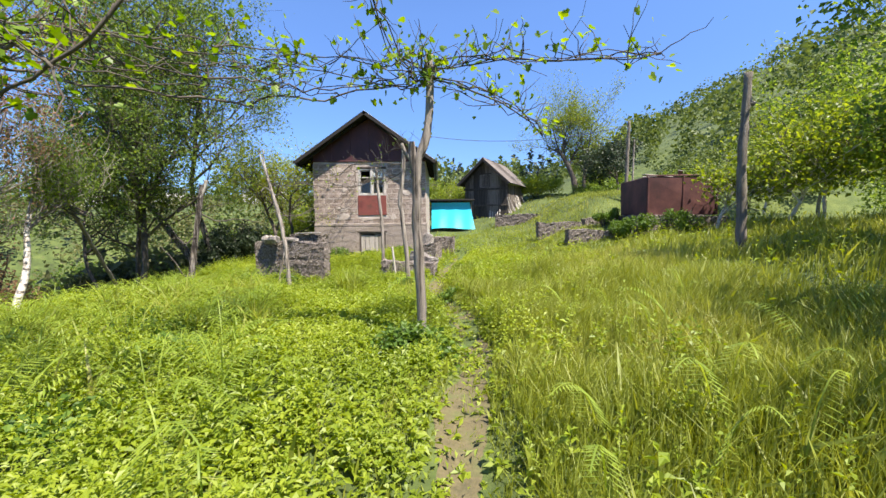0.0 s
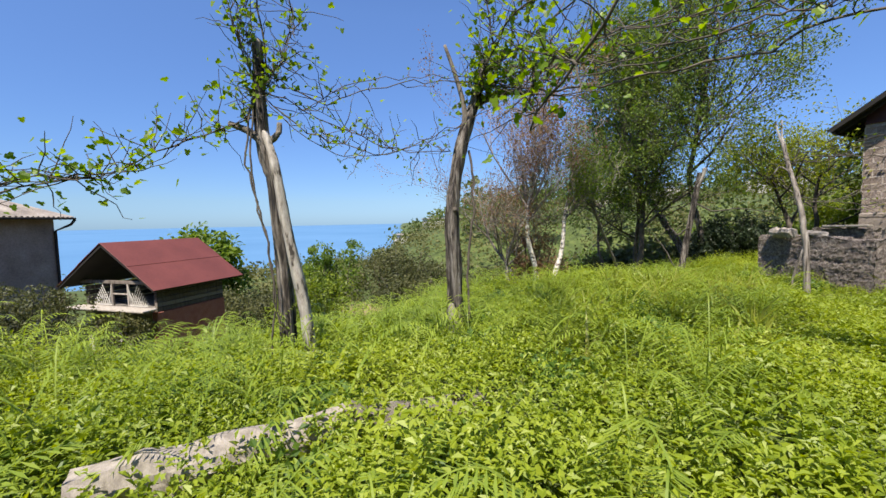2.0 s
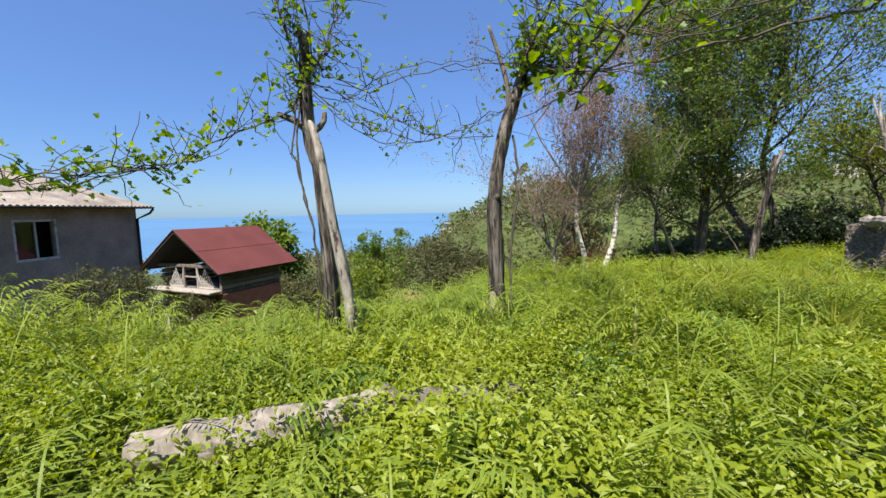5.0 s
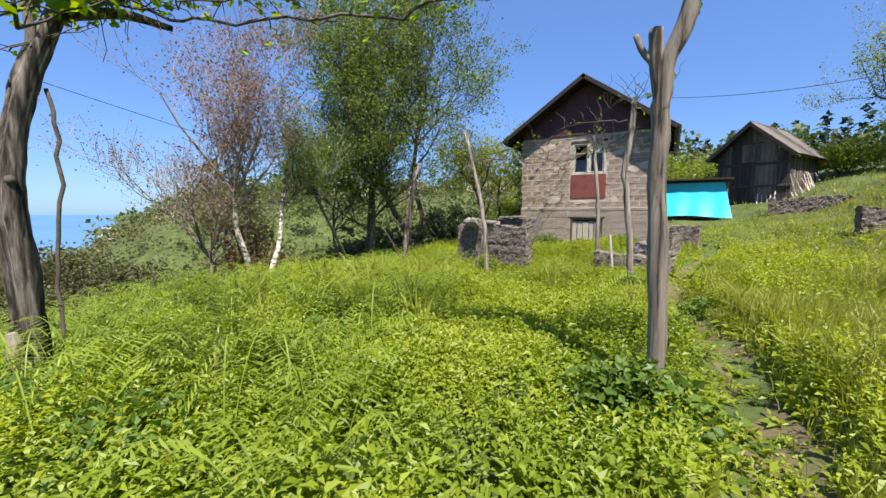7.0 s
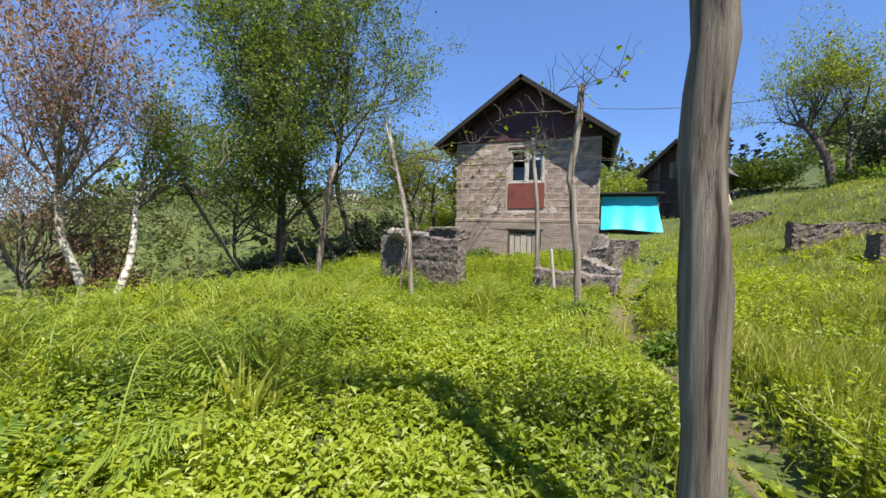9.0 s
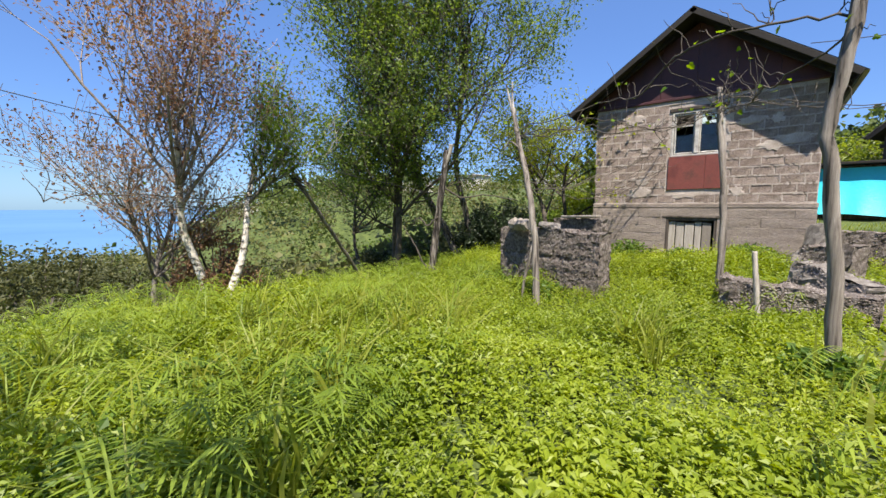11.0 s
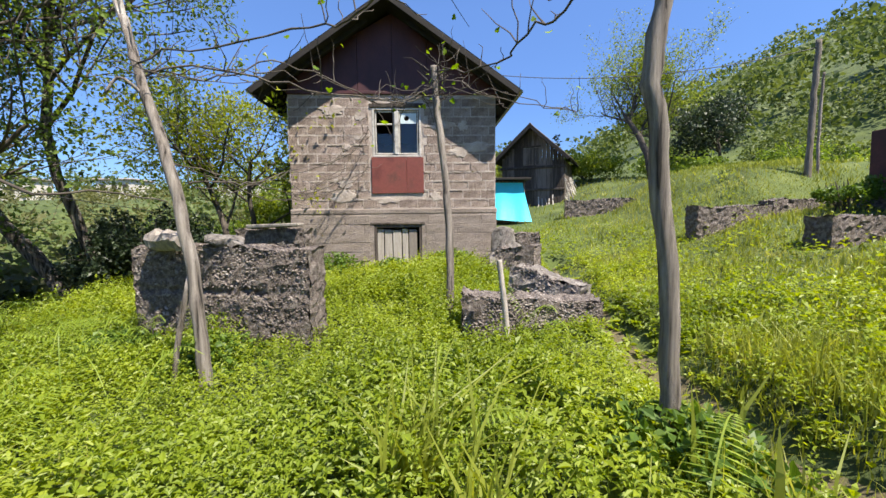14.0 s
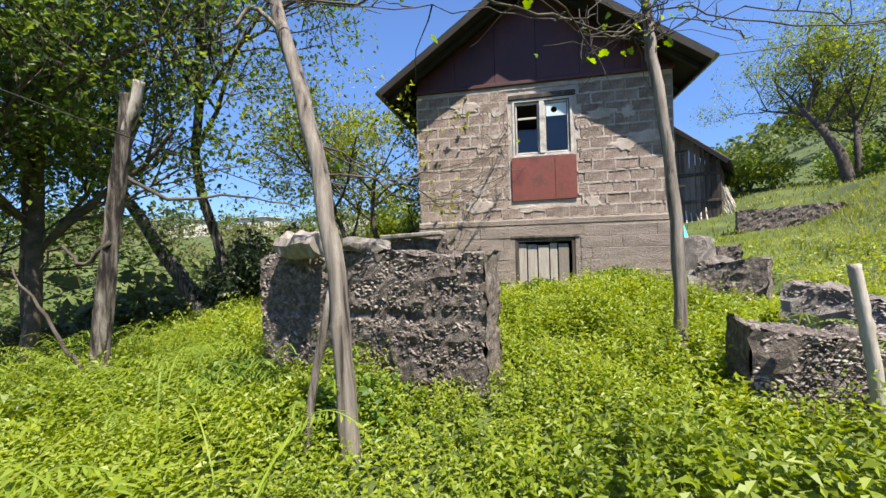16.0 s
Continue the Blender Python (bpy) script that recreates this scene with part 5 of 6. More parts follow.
def far_woods():
    """Woods on the hills round about, as clumps of large leaf masses."""
    s, cn, low = Soup(), Soup(), Soup()
    n = 2600
    a = rng.uniform(-180, 180, n)
    r = np.sqrt(rng.uniform(30 ** 2, 235 ** 2, n))
    x, y = 5 + r * np.cos(np.radians(a)), 10 + r * np.sin(np.radians(a))
    z = land(x, y)
    keep = (z > -24) & ~((a < -95) & (r < 75)) & ~((a > 150) & (r < 45)) & ~((a > 40) & (a < 75) & (r < 34)) & (rng.random(n) < np.where((a > 85) & (a < 140), 0.5, 1.0) * np.where(np.abs(a) > 155, 0.5, 1))
    for px, py, pz, pr, pa in zip(x[keep], y[keep], z[keep], r[keep], a[keep]):
        if abs(pa) > 155 and pr < 90:
            h = rng.uniform(1.5, 3.2)
        else:
            h = rng.uniform(3.5, 7.5)
        k = int(np.clip(520 - 5.5 * pr, 36, 360))
        w = h * rng.uniform(0.32, 0.5)
        lumps = rng.normal(0, 0.45, (6, 3)) * [w, w, h * 0.42] + [px, py, pz + h * 0.55]
        d = rng.normal(0, 1, (k, 3))
        d /= np.linalg.norm(d, axis=1, keepdims=True)
        c = lumps[rng.integers(0, 6, k)] + d * w * rng.uniform(0.35, 0.6, (k, 1))
        leaves(s, c, w * np.clip(pr / 240, 0.12, 0.40), 0.35, 0.42)
    # young woods at the foot of the east hill
    for pa, pr in zip(rng.uniform(-25, 52, 120), rng.uniform(25, 58, 120)):
        px, py = 5 + pr * math.cos(math.radians(pa)), 10 + pr * math.sin(math.radians(pa))
        h = rng.uniform(1.6, 3.6) * (0.7 + pr / 60)
        w = h * rng.uniform(0.35, 0.55)
        lumps = rng.normal(0, 0.45, (7, 3)) * [w, w, h * 0.4] + [px, py, float(land(px, py)) + h * 0.5]
        d = rng.normal(0, 1, (300, 3))
        d /= np.linalg.norm(d, axis=1, keepdims=True)
        leaves(s, lumps[rng.integers(0, 7, 300)] + d * w * rng.uniform(0.3, 0.6, (300, 1)), 0.08 + pr * 0.0035, 0.35, 0.42)
    # low scrub on the slopes north-west and below the garden
    n = 1500
    a = rng.uniform(80, 202, n)
    r = 16 + 105 * rng.random(n) ** 1.2
    x, y = 5 + r * np.cos(np.radians(a)), 10 + r * np.sin(np.radians(a))
    keep = ~((x > -4) & (y < 34) & (y > -3)) & ~((x < -3) & (x > -24) & (y < 7)) & ~((a > 164) & (r < 24)) & ~((a > 169) & (a < 183) & (r < 38))
    for px, py, pr in zip(x[keep], y[keep], r[keep]):
        hh = rng.uniform(0.9, 2.1) * (1 + pr / 120)
        k = int(np.clip(2400 / pr, 32, 90))
        c = rng.normal(0, 0.5, (k, 3)) * [hh * 0.7, hh * 0.7, hh * 0.45] + [px, py, float(land(px, py)) + hh * 0.4]
        leaves(low, c, hh * 0.13 + 0.05, 0.4, 0.4)
    for k in range(46):
        pa = rng.uniform(72, 88)
        pr = rng.uniform(80, 130)
        px, py = 5 + pr * math.cos(math.radians(pa)), 10 + pr * math.sin(math.radians(pa))
        h = rng.uniform(5, 9)
        t = rng.random(90)
        rad = (1 - t) * h * 0.2
        b = rng.uniform(0, 2 * np.pi, 90)
        c = np.stack([px + np.cos(b) * rad, py + np.sin(b) * rad, float(land(px, py)) + t * h], 1)
        leaves(cn, c, 0.9, 0.6, 0.35)
    tagged(part("far_woods", s, M_FOREST), "leafy green woods covering the hillsides", "woods", kind="stuff")
    tagged(part("far_scrub", low, M_SCRUB), "olive brown scrub on the slope below the garden", "scrub", kind="stuff")
    tagged(part("far_conifers", cn, M_CONIFER), "dark conifers along the ridge behind the barn", "woods", kind="stuff")


far_woods()

# ---- the grey house and the red-roofed shed below the garden ----


def grey_house():
    R, L = Vector((-15.02, -2.52, 0)), Vector((-4.86, -7.02, 0))
    u = (R - L).normalized()
    n = Vector((-u.y, u.x, 0)) * -1
    if n.y < 0:
        n = -n
    m = Matrix(((u.x, -n.x, 0, L.x), (u.y, -n.y, 0, L.y), (0, 0, 1, 0), (0, 0, 0, 1)))
    ln, dp, zt, z0 = (R - L).length, 8.0, 2.66, -6.0
    h = thing("house", (-12, -8, -3.2), "two-storey grey cement house with a pale hipped roof", "house")
    wins = [(0.92, 1.92, 0.60, 2.20), (2.64, 3.55, 0.68, 2.25), (4.36, 5.15, 0.80, 1.90), (6.42, 7.79, 0.82, 2.24)]
    low = [(4.44, 5.27, -1.05, -0.33), (7.63, 8.65, -1.35, -0.3)]
    part("front_wall", front_with_holes(Soup(), 0, ln, z0, zt, 0, 0.3, wins + low), M_HOUSEGREY, h, "streaked grey cement wall")
    ob = h.children[0]
    ob.data.transform(m)
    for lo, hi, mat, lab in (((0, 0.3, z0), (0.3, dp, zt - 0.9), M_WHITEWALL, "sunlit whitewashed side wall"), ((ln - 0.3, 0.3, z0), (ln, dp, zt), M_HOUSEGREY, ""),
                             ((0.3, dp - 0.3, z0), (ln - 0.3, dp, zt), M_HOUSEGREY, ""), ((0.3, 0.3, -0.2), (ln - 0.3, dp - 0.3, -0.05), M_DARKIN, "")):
        part("side_wall", box(lo, hi, 0.01, m), mat, h, lab)
    part("side_beam", box((0, 0.3, zt - 0.3), (0.3, dp, zt), 0.01, m), M_HOUSEGREY, h)
    for k in range(4):
        part("porch_post", box((0.06, 1.2 + k * 1.9, zt - 0.9), (0.24, 1.4 + k * 1.9, zt - 0.3), 0.01, m), M_WHITEWALL, h)
    # solid near-black block in place of the shade in the rooms
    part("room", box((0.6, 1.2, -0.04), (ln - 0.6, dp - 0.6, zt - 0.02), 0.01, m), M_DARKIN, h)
    # hipped roof: ribbed sheets on four slopes
    o, ze, zr = 0.45, zt + 0.05, 4.75
    c = [Vector((-o, -o, ze)), Vector((ln + o, -o, ze)), Vector((ln + o, dp + o, ze)), Vector((-o, dp + o, ze))]
    r0, r1 = Vector((3.0, dp / 2, zr)), Vector((ln - 3.8, dp / 2, zr))
    for a, b, p, q in ((c[0], c[1], r0, r1), (c[2], c[3], r1, r0), (c[1], c[2], r1, r1), (c[3], c[0], r0, r0)):
        sh = Soup()
        steps = int((b - a).length / 0.05)
        nrm = (b - a).cross(p - a).normalized()
        e = np.linspace(0, 1, steps)
        bot = np.array(a)[None] * (1 - e[:, None]) + np.array(b)[None] * e[:, None]
        top = np.array(p)[None] * (1 - e[:, None]) + np.array(q)[None] * e[:, None]
        rib = (0.03 * np.sin(np.arange(steps) * 1.6))[:, None] * np.array(nrm)[None]
        v = np.concatenate([bot + rib, top + rib])
        k = np.arange(steps - 1)
        sh.add(v, np.stack([k, k + 1, k + 1 + steps, k + steps], 1))
        sh.add(v - np.array(nrm) * 0.09, np.stack([k, k + 1, k + 1 + steps, k + steps], 1)[:, ::-1])
        ob = part("roof", sh, M_ROOFPALE, h, "pale ribbed fibre-cement roof", smooth=True)
        ob.data.transform(m)
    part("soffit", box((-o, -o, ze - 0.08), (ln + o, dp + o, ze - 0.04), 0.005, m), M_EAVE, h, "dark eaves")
    part("gutter", box((-o, -o - 0.07, ze - 0.1), (ln + o, -o - 0.005, ze - 0.02), 0.02, m), M_DARKIN, h, "dark gutter")
    p = [m @ Vector(q) for q in ((ln + o, -o, ze - 0.1), (ln + o - 0.1, -o + 0.1, ze - 0.3), (ln - 0.02, -0.06, ze - 0.55), (ln - 0.02, -0.06, -2.5))]
    part("downpipe", tube(Soup(), p, 0.05, 8), M_DARKIN, h, "dark bent downpipe", smooth=True)
    part("chimney", box((ln - 4.2, dp * 0.45, 4.0), (ln - 3.5, dp * 0.55, 5.1), 0.02, m), M_DARKIN, h, "dark metal chimney box")
    for k, (x0, x1, a, b) in enumerate(wins):
        if k == 2:
            ob = part("shutter", box((x0 + 0.003, 0.02, a + 0.003), (x1 - 0.003, 0.08, b - 0.003), 0.01, m), M_WEATHERED, h, "closed grey board shutter")
            part("batten", box((x1 - 0.1, -0.01, a - 0.05), (x1 + 0.02, 0.015, b + 0.1), 0.005, m), M_DARKWOOD, ob)
            continue
        s = Soup().add(*frame_bars(x0 + 0.003, x1 - 0.003, a + 0.003, b - 0.003, 0.0, 0.12, 0.08))
        w = part("window", s, M_WHITEPAINT, h, "white-framed window")
        w.data.transform(m)
        mid = (x0 + x1) / 2
        part("mullion", box((mid - 0.03, 0.02, a + 0.09), (mid + 0.03, 0.1, b - 0.09), 0.006, m), M_WHITEPAINT, w)
        if k != 3:
            part("transom", box((x0 + 0.09, 0.03, b - 0.52), (mid - 0.032, 0.09, b - 0.46), 0.006, m), M_WHITEPAINT, w)
            part("transom", box((mid + 0.032, 0.03, b - 0.52), (x1 - 0.09, 0.09, b - 0.46), 0.006, m), M_WHITEPAINT, w)
        for x, y in ((x0 + 0.085, mid - 0.035), (mid + 0.035, x1 - 0.085)):
            if k == 3 and x > x0 + 0.2:
                continue
            if k != 3:
                part("curtain", box((x, 0.14, a + 0.02), (y - 0.06 * (x > x0 + 0.2), 0.15, b - 0.35), 0.003, m, 0.004), M_WHITEWALL, w, "pale curtain behind the glass")
            g = part("pane", box((x, 0.055, a + 0.085), (y, 0.06, b - 0.085), 0.001, m), M_GLASS, w)
            g.visible_shadow = False
    for x0, x1, a, b in low:
        w = part("window", Soup().add(*frame_bars(x0 + 0.003, x1 - 0.003, a + 0.003, b - 0.003, 0.03, 0.12, 0.06)), M_DARKWOOD, h, "small dark cellar window")
        w.data.transform(m)
        for k in range(3):
            xx = x0 + (k + 1) * (x1 - x0) / 4
            part("bar", box((xx - 0.02, 0.05, a + 0.065), (xx + 0.02, 0.09, b - 0.065), 0.004, m), M_DARKWOOD, w)
    # low wing to the left, half hidden by brush
    part("wing", box((-6.0, 3.4, z0), (-0.5, 7.0, 1.9), 0.02, m), M_WHITEWALL, h, "lower whitewashed wing")
    part("wing_roof", box((-6.4, 2.9, 1.95), (-0.3, 7.4, 2.25), 0.02, m @ pose(0, 0, 0, 2, 0, 0)), M_ROOFPALE, h)


def red_shed():
    m = hut_frame((-9.54, 0.77, 0), (-0.75, 0.66), 1.6, 2.6)
    sh = thing("garden_shed", (-10.5, 1.7, -1.6), "small shed with a red metal roof and brick base", "shed")
    ze, za = 0.42, 1.78
    for x0, x1 in ((-1.55, -1.35), (1.35, 1.55)):
        part("side_wall", box((x0, 0.0, -3.6), (x1, 2.5, -0.35), 0.01, m), M_BRICK if x0 > 0 else M_WHITEWALL, sh, "red brick lower wall" if x0 > 0 else "")
        for k in range(5):
            part("board", box((x0 + 0.05, 0.02, -0.34 + k * 0.15), (x1 - 0.04, 2.5, -0.21 + k * 0.15), 0.006, m), M_DARKWOOD, sh)
    part("back_wall", box((-1.35, 2.3, -3.6), (1.35, 2.5, 0.4), 0.01, m), M_DARKWOOD, sh)
    part("floor_slab", box((-1.7, -0.25, -0.36), (1.34, 2.29, -0.26), 0.01, m), M_STONE, sh, "pale projecting floor slab")
    part("floor_slab", box((-1.6, -0.5, -0.255), (1.6, -0.05, -0.2), 0.01, m), M_WEATHERED, sh)
    for x in (-1.5, -0.2, 1.3):
        part("pillar", box((x, 0.0, -3.6), (x + 0.2, 0.2, -0.37), 0.012, m), M_WHITEWALL if x < 1 else M_BRICK, sh, "whitewashed pillar")
    for x0, x1, sg in ((-1.1, -0.35, 1), (0.4, 1.15, -1)):
        lat = part("lattice", box((x0, 0.0, -0.2), (x1, 0.03, -0.16), 0.004, m), M_LATTICE, sh, "white lattice screen")
        for k in range(8):
            for d in (-1, 1):
                xa = x0 + (k + 0.5) * (x1 - x0) / 8
                hgt = 0.62 * ((k + 1) / 8 if sg > 0 else (8 - k) / 8)
                a = m @ Vector((xa, 0.012 + 0.008 * d, -0.16))
                b = m @ Vector((min(x1, max(x0, xa + d * hgt * 0.5)), 0.012 + 0.008 * d, -0.16 + hgt))
                part("lath", tube(Soup(), [a, b], 0.012, 4), M_LATTICE, lat)
    fr = part("window_frame", box((-0.34, 0.0, -0.2), (-0.28, 0.06, 0.55), 0.006, m), M_WEATHERED, sh)
    part("window_frame", box((0.33, 0.0, -0.2), (0.39, 0.06, 0.5), 0.006, m), M_WEATHERED, sh)
    part("rail", box((-0.279, 0.01, 0.15), (0.329, 0.05, 0.2), 0.006, m), M_WEATHERED, sh)
    part("tie_beam", box((-1.7, 0.0, 0.5), (1.7, 0.08, 0.6), 0.008, m), M_DARKWOOD, sh)
    for sgn in (-1, 1):
        run, drop = 2.0, za - ze
        lnn, ang = math.hypot(run, drop), math.degrees(math.atan2(drop, run)) * sgn
        r = m @ pose(0, 0, za + 0.03, 0, ang, 0)
        for k in range(2):
            a, b = k * lnn / 2, (k + 1) * lnn / 2 + 0.04
            z = 0.012 - 0.012 * k
            lo, hi = ((a, -0.45, z - 0.02), (b, 2.95, z)) if sgn > 0 else ((-b, -0.45, z - 0.02), (-a, 2.95, z))
            part("roof_sheet", box(lo, hi, 0.004, r), M_ROOFRED, sh, "dull red metal roof sheet")
        lo, hi = ((0, -0.42, -0.1), (lnn, 2.9, -0.03)) if sgn > 0 else ((-lnn, -0.42, -0.1), (0, 2.9, -0.03))
        part("roof_deck", box(lo, hi, 0.006, r), M_EAVE, sh)


grey_house()
red_shed()


def far_house(x, y, w, d, h, label):
    z = float(land(x, y)) - 0.5
    f = thing("far_house", (x, y, z), label, "house", "distant houses")
    part("wall", box((x - w / 2, y - d / 2, z), (x + w / 2, y + d / 2, z + h), 0.02), M_WHITEWALL, f)
    part("roof", box((x - w / 2 - 0.4, y - d / 2 - 0.4, z + h + 0.01), (x + w / 2 + 0.4, y + d / 2 + 0.4, z + h + 0.35), 0.1), M_ROOFPALE, f)
    for k in range(3):
        xx = x - w * 0.3 + k * w * 0.3
        part("window", box((xx - 0.5, y - d / 2 - 0.03, z + h * 0.45), (xx + 0.5, y - d / 2 - 0.004, z + h * 0.8), 0.01), M_DARKIN, f)


for x, y, w, d, h in ((-128, 54, 8, 6, 3.2), (-120, 62, 6, 6, 3.6), (-105, 68, 9, 6, 3.0), (-70, 86, 8, 6, 4), (-58, 96, 7, 6, 4), (-40, 110, 10, 7, 4)):
    far_house(x, y, w, d, h, "distant pale house on the wooded slope")

# ---- grapevines over the garden ----


def vine(label, runs, shoots, n_leaves, thick=0.014, size=0.07, strands=2, wild=0.05, cloud=0.07, base=None, droop=0.0):
    """Bare twisting canes between supports, short shoots, and young leaves gathered on the shoots."""
    g = thing("grapevine", base or tuple(runs[0][0]), label, "vine", "grapevines")
    spots = []
    for pts in runs:
        pts = np.array(pts, float)
        length = np.sum(np.linalg.norm(np.diff(pts, axis=0), axis=1))
        for k in range(strands):
            n = max(10, int(length * 7))
            line = spline(pts, n)
            w = np.cumsum(rng.normal(0, wild * 0.5, (n, 3)), axis=0)
            t = np.linspace(0, 1, n)[:, None]
            w -= t * w[-1:] + (1 - t) * w[:1]
            line = line + w * (1 + 0.5 * k) + rng.normal(0, 0.008, (n, 3))
            rr = thick * rng.uniform(0.55, 1.1) * (1 - 0.5 * k / max(1, strands))
            part("cane", tube(Soup(), line, np.linspace(rr, rr * 0.7, n), 5, 0.08), M_DARKBARK, g, smooth=True)
            spots.append(line)
    spots = np.concatenate(spots)
    tips, s = [], Soup()
    for k in range(int(shoots * (1.9 if n_leaves > 100 else 1.2))):
        p = spots[rng.integers(0, len(spots))]
        d = rng.normal(0, 1, 3) + [0, 0, 0.8 - droop]
        d /= np.linalg.norm(d)
        q = p + d * rng.uniform(0.1, 0.6)
        ln = wander(p, q, 6, 0.02)
        tube(s, ln, np.linspace(0.006, 0.0025, 6), 4, cap=False)
        tips.append(ln[1:])
    if shoots:
        tagged(part("shoot_growth", s, M_DARKBARK, g), kind="stuff")
        tips = np.concatenate(tips)
    else:
        tips = spots
    c = tips[rng.integers(0, len(tips), n_leaves)] + rng.normal(0, cloud, (n_leaves, 3))
    part("foliage", lobed(Soup(), c, size), M_VINE, g, "fresh yellow-green vine leaves")


def lobed(soup, c, size):
    """Vine leaves: two folded halves with a notched, lobed outline."""
    n = len(c)
    az, el = rng.uniform(0, 2 * np.pi, n), rng.normal(-0.3, 0.5, n)
    d = np.stack([np.cos(az) * np.cos(el), np.sin(az) * np.cos(el), np.sin(el)], 1)
    up = rng.normal(0, 0.6, (n, 3)) + [0, 0, 0.7]
    s = np.cross(d, up)
    s /= np.linalg.norm(s, axis=1, keepdims=True) + 1e-9
    nn = np.cross(s, d)
    L = (size * rng.uniform(0.45, 1.3, n))[:, None]
    at = lambda a, b, f: c + d * L * a + s * L * b + nn * L * f
    v = np.stack([at(0.1, 0, 0), at(-0.08, 0.3, 0.06), at(0.25, 0.5, 0.1), at(0.5, 0.3, 0.05), at(0.7, 0.36, 0.04), at(1.0, 0, -0.06), at(0.7, -0.36, 0.04), at(0.5, -0.3, 0.05), at(0.25, -0.5, 0.1), at(-0.08, -0.3, 0.06)], 1)
    o = np.arange(n)[:, None] * 10
    soup.add(v.reshape(-1, 3), np.concatenate([o + [0, 3, 2, 1], o + [0, 5, 4, 3], o + [0, 7, 6, 5], o + [0, 9, 8, 7]]))
    return soup


# from the knotted trunk across to the forked post, over the walker's head
vine("tangled grapevine strung between trunk and forked post", [[(1.3, 7.5, 4.1), (2.4, 7.8, 3.85), (3.8, 8.1, 3.75), (4.7, 8.8, 3.9), (5.9, 8.9, 4.0)], [(1.35, 7.6, 4.2), (3.0, 7.9, 4.05), (4.5, 8.5, 4.15), (5.95, 8.9, 4.1)],
      [(5.9, 8.9, 4.05), (6.6, 9.0, 3.85), (7.0, 9.2, 3.7), (7.4, 9.5, 3.5)], [(5.9, 8.9, 4.1), (6.8, 8.6, 4.1), (8.2, 8.2, 4.0)], [(5.8, 8.9, 4.0), (5.5, 8.6, 4.4), (5.3, 8.0, 4.8)]], 170, 850, 0.013, 0.075, 4)
vine("old dark grapevine branches hanging over the garden", [[(4.55, 6.75, 3.98), (4.36, 6.6, 3.75), (4.2, 6.6, 3.5), (4.04, 6.6, 3.36), (3.82, 6.6, 3.27), (3.58, 6.6, 3.18), (3.35, 6.65, 2.98)], [(3.9, 6.6, 3.3), (3.66, 6.62, 3.4), (3.4, 6.7, 3.36), (3.1, 6.8, 3.2)], [(4.5, 6.75, 3.95), (3.8, 6.9, 3.9), (2.5, 7.3, 4.1), (1.4, 7.5, 4.2)]],
     60, 300, 0.015, 0.075, 1, 0.03)
vine("leafy grapevine in the head of the old trunk", [[(1.3, 7.4, 4.0), (1.35, 7.6, 4.5), (1.4, 7.5, 5.1)], [(1.3, 7.4, 4.0), (1.7, 7.9, 4.2), (2.2, 8.5, 4.3)], [(1.3, 7.4, 3.9), (1.9, 7.3, 4.3), (2.8, 7.2, 4.4)]], 90, 560, 0.012, 0.068, 2)
vine("grapevine trailing between the two dead trunks", [[(1.0, 4.8, 4.0), (1.1, 5.4, 3.75), (1.2, 6.0, 3.95), (1.25, 6.8, 4.1), (1.3, 7.4, 4.2)], [(1.05, 4.85, 3.7), (1.15, 5.3, 3.3), (1.2, 5.9, 3.12), (1.25, 6.5, 3.25), (1.3, 7.1, 3.5)],
      [(1.05, 4.85, 3.75), (1.15, 5.5, 3.5), (1.2, 6.2, 3.25), (1.3, 7.0, 3.2)]], 60, 280, 0.009, 0.052, 2)
vine("leafy grapevine round the head of the twin trunk", [[(1.0, 4.8, 3.6), (1.0, 4.8, 4.2), (1.0, 4.75, 4.9), (0.95, 4.7, 5.4)], [(1.0, 4.8, 3.8), (1.1, 4.6, 4.4), (1.05, 4.55, 5.0)], [(1.05, 4.8, 3.7), (1.1, 5.0, 4.1), (1.2, 5.15, 4.6)]], 90, 430, 0.011, 0.06, 2)
vine("thin grapevine running from the twin trunk towards the grey house", [[(1.0, 4.75, 3.5), (1.1, 4.1, 3.15), (1.3, 3.5, 2.8), (1.4, 2.9, 2.62), (1.6, 2.0, 2.55), (1.85, 1.2, 2.9)], [(1.3, 3.4, 2.75), (1.5, 2.4, 2.5), (1.7, 1.6, 2.45)]], 70, 520, 0.008, 0.065, 2)
vine("grapevine on wires before the grey house", [[(1.85, 1.15, 2.95), (1.8, 0.4, 2.75), (1.8, -0.4, 2.8), (1.8, -1.5, 2.75)], [(1.85, 1.1, 3.1), (1.85, 0.3, 2.95), (1.8, -0.8, 2.9), (1.8, -1.5, 2.9)], [(1.85, 1.1, 3.0), (1.85, 1.3, 3.3), (1.9, 1.25, 3.5)],
      [(1.8, 0.2, 2.75), (1.7, 0.9, 2.5), (1.7, 1.7, 2.45)]], 90, 800, 0.010, 0.065, 2)
vine("bare grapevine on the leaning post and the slim post", [[(1.35, 15.25, 3.45), (2.0, 15.2, 3.44), (2.5, 15.3, 3.59), (3.1, 15.5, 3.57), (3.6, 16.1, 3.5), (4.05, 16.75, 3.85)], [(1.4, 15.25, 3.4), (2.3, 15.4, 3.35), (3.2, 15.8, 3.3), (4.05, 16.7, 3.7)],
      [(4.05, 16.75, 3.9), (4.5, 16.7, 3.75), (5.2, 16.7, 3.6), (6.0, 16.8, 3.5)]], 40, 24, 0.010, 0.065, 2, 0.06)
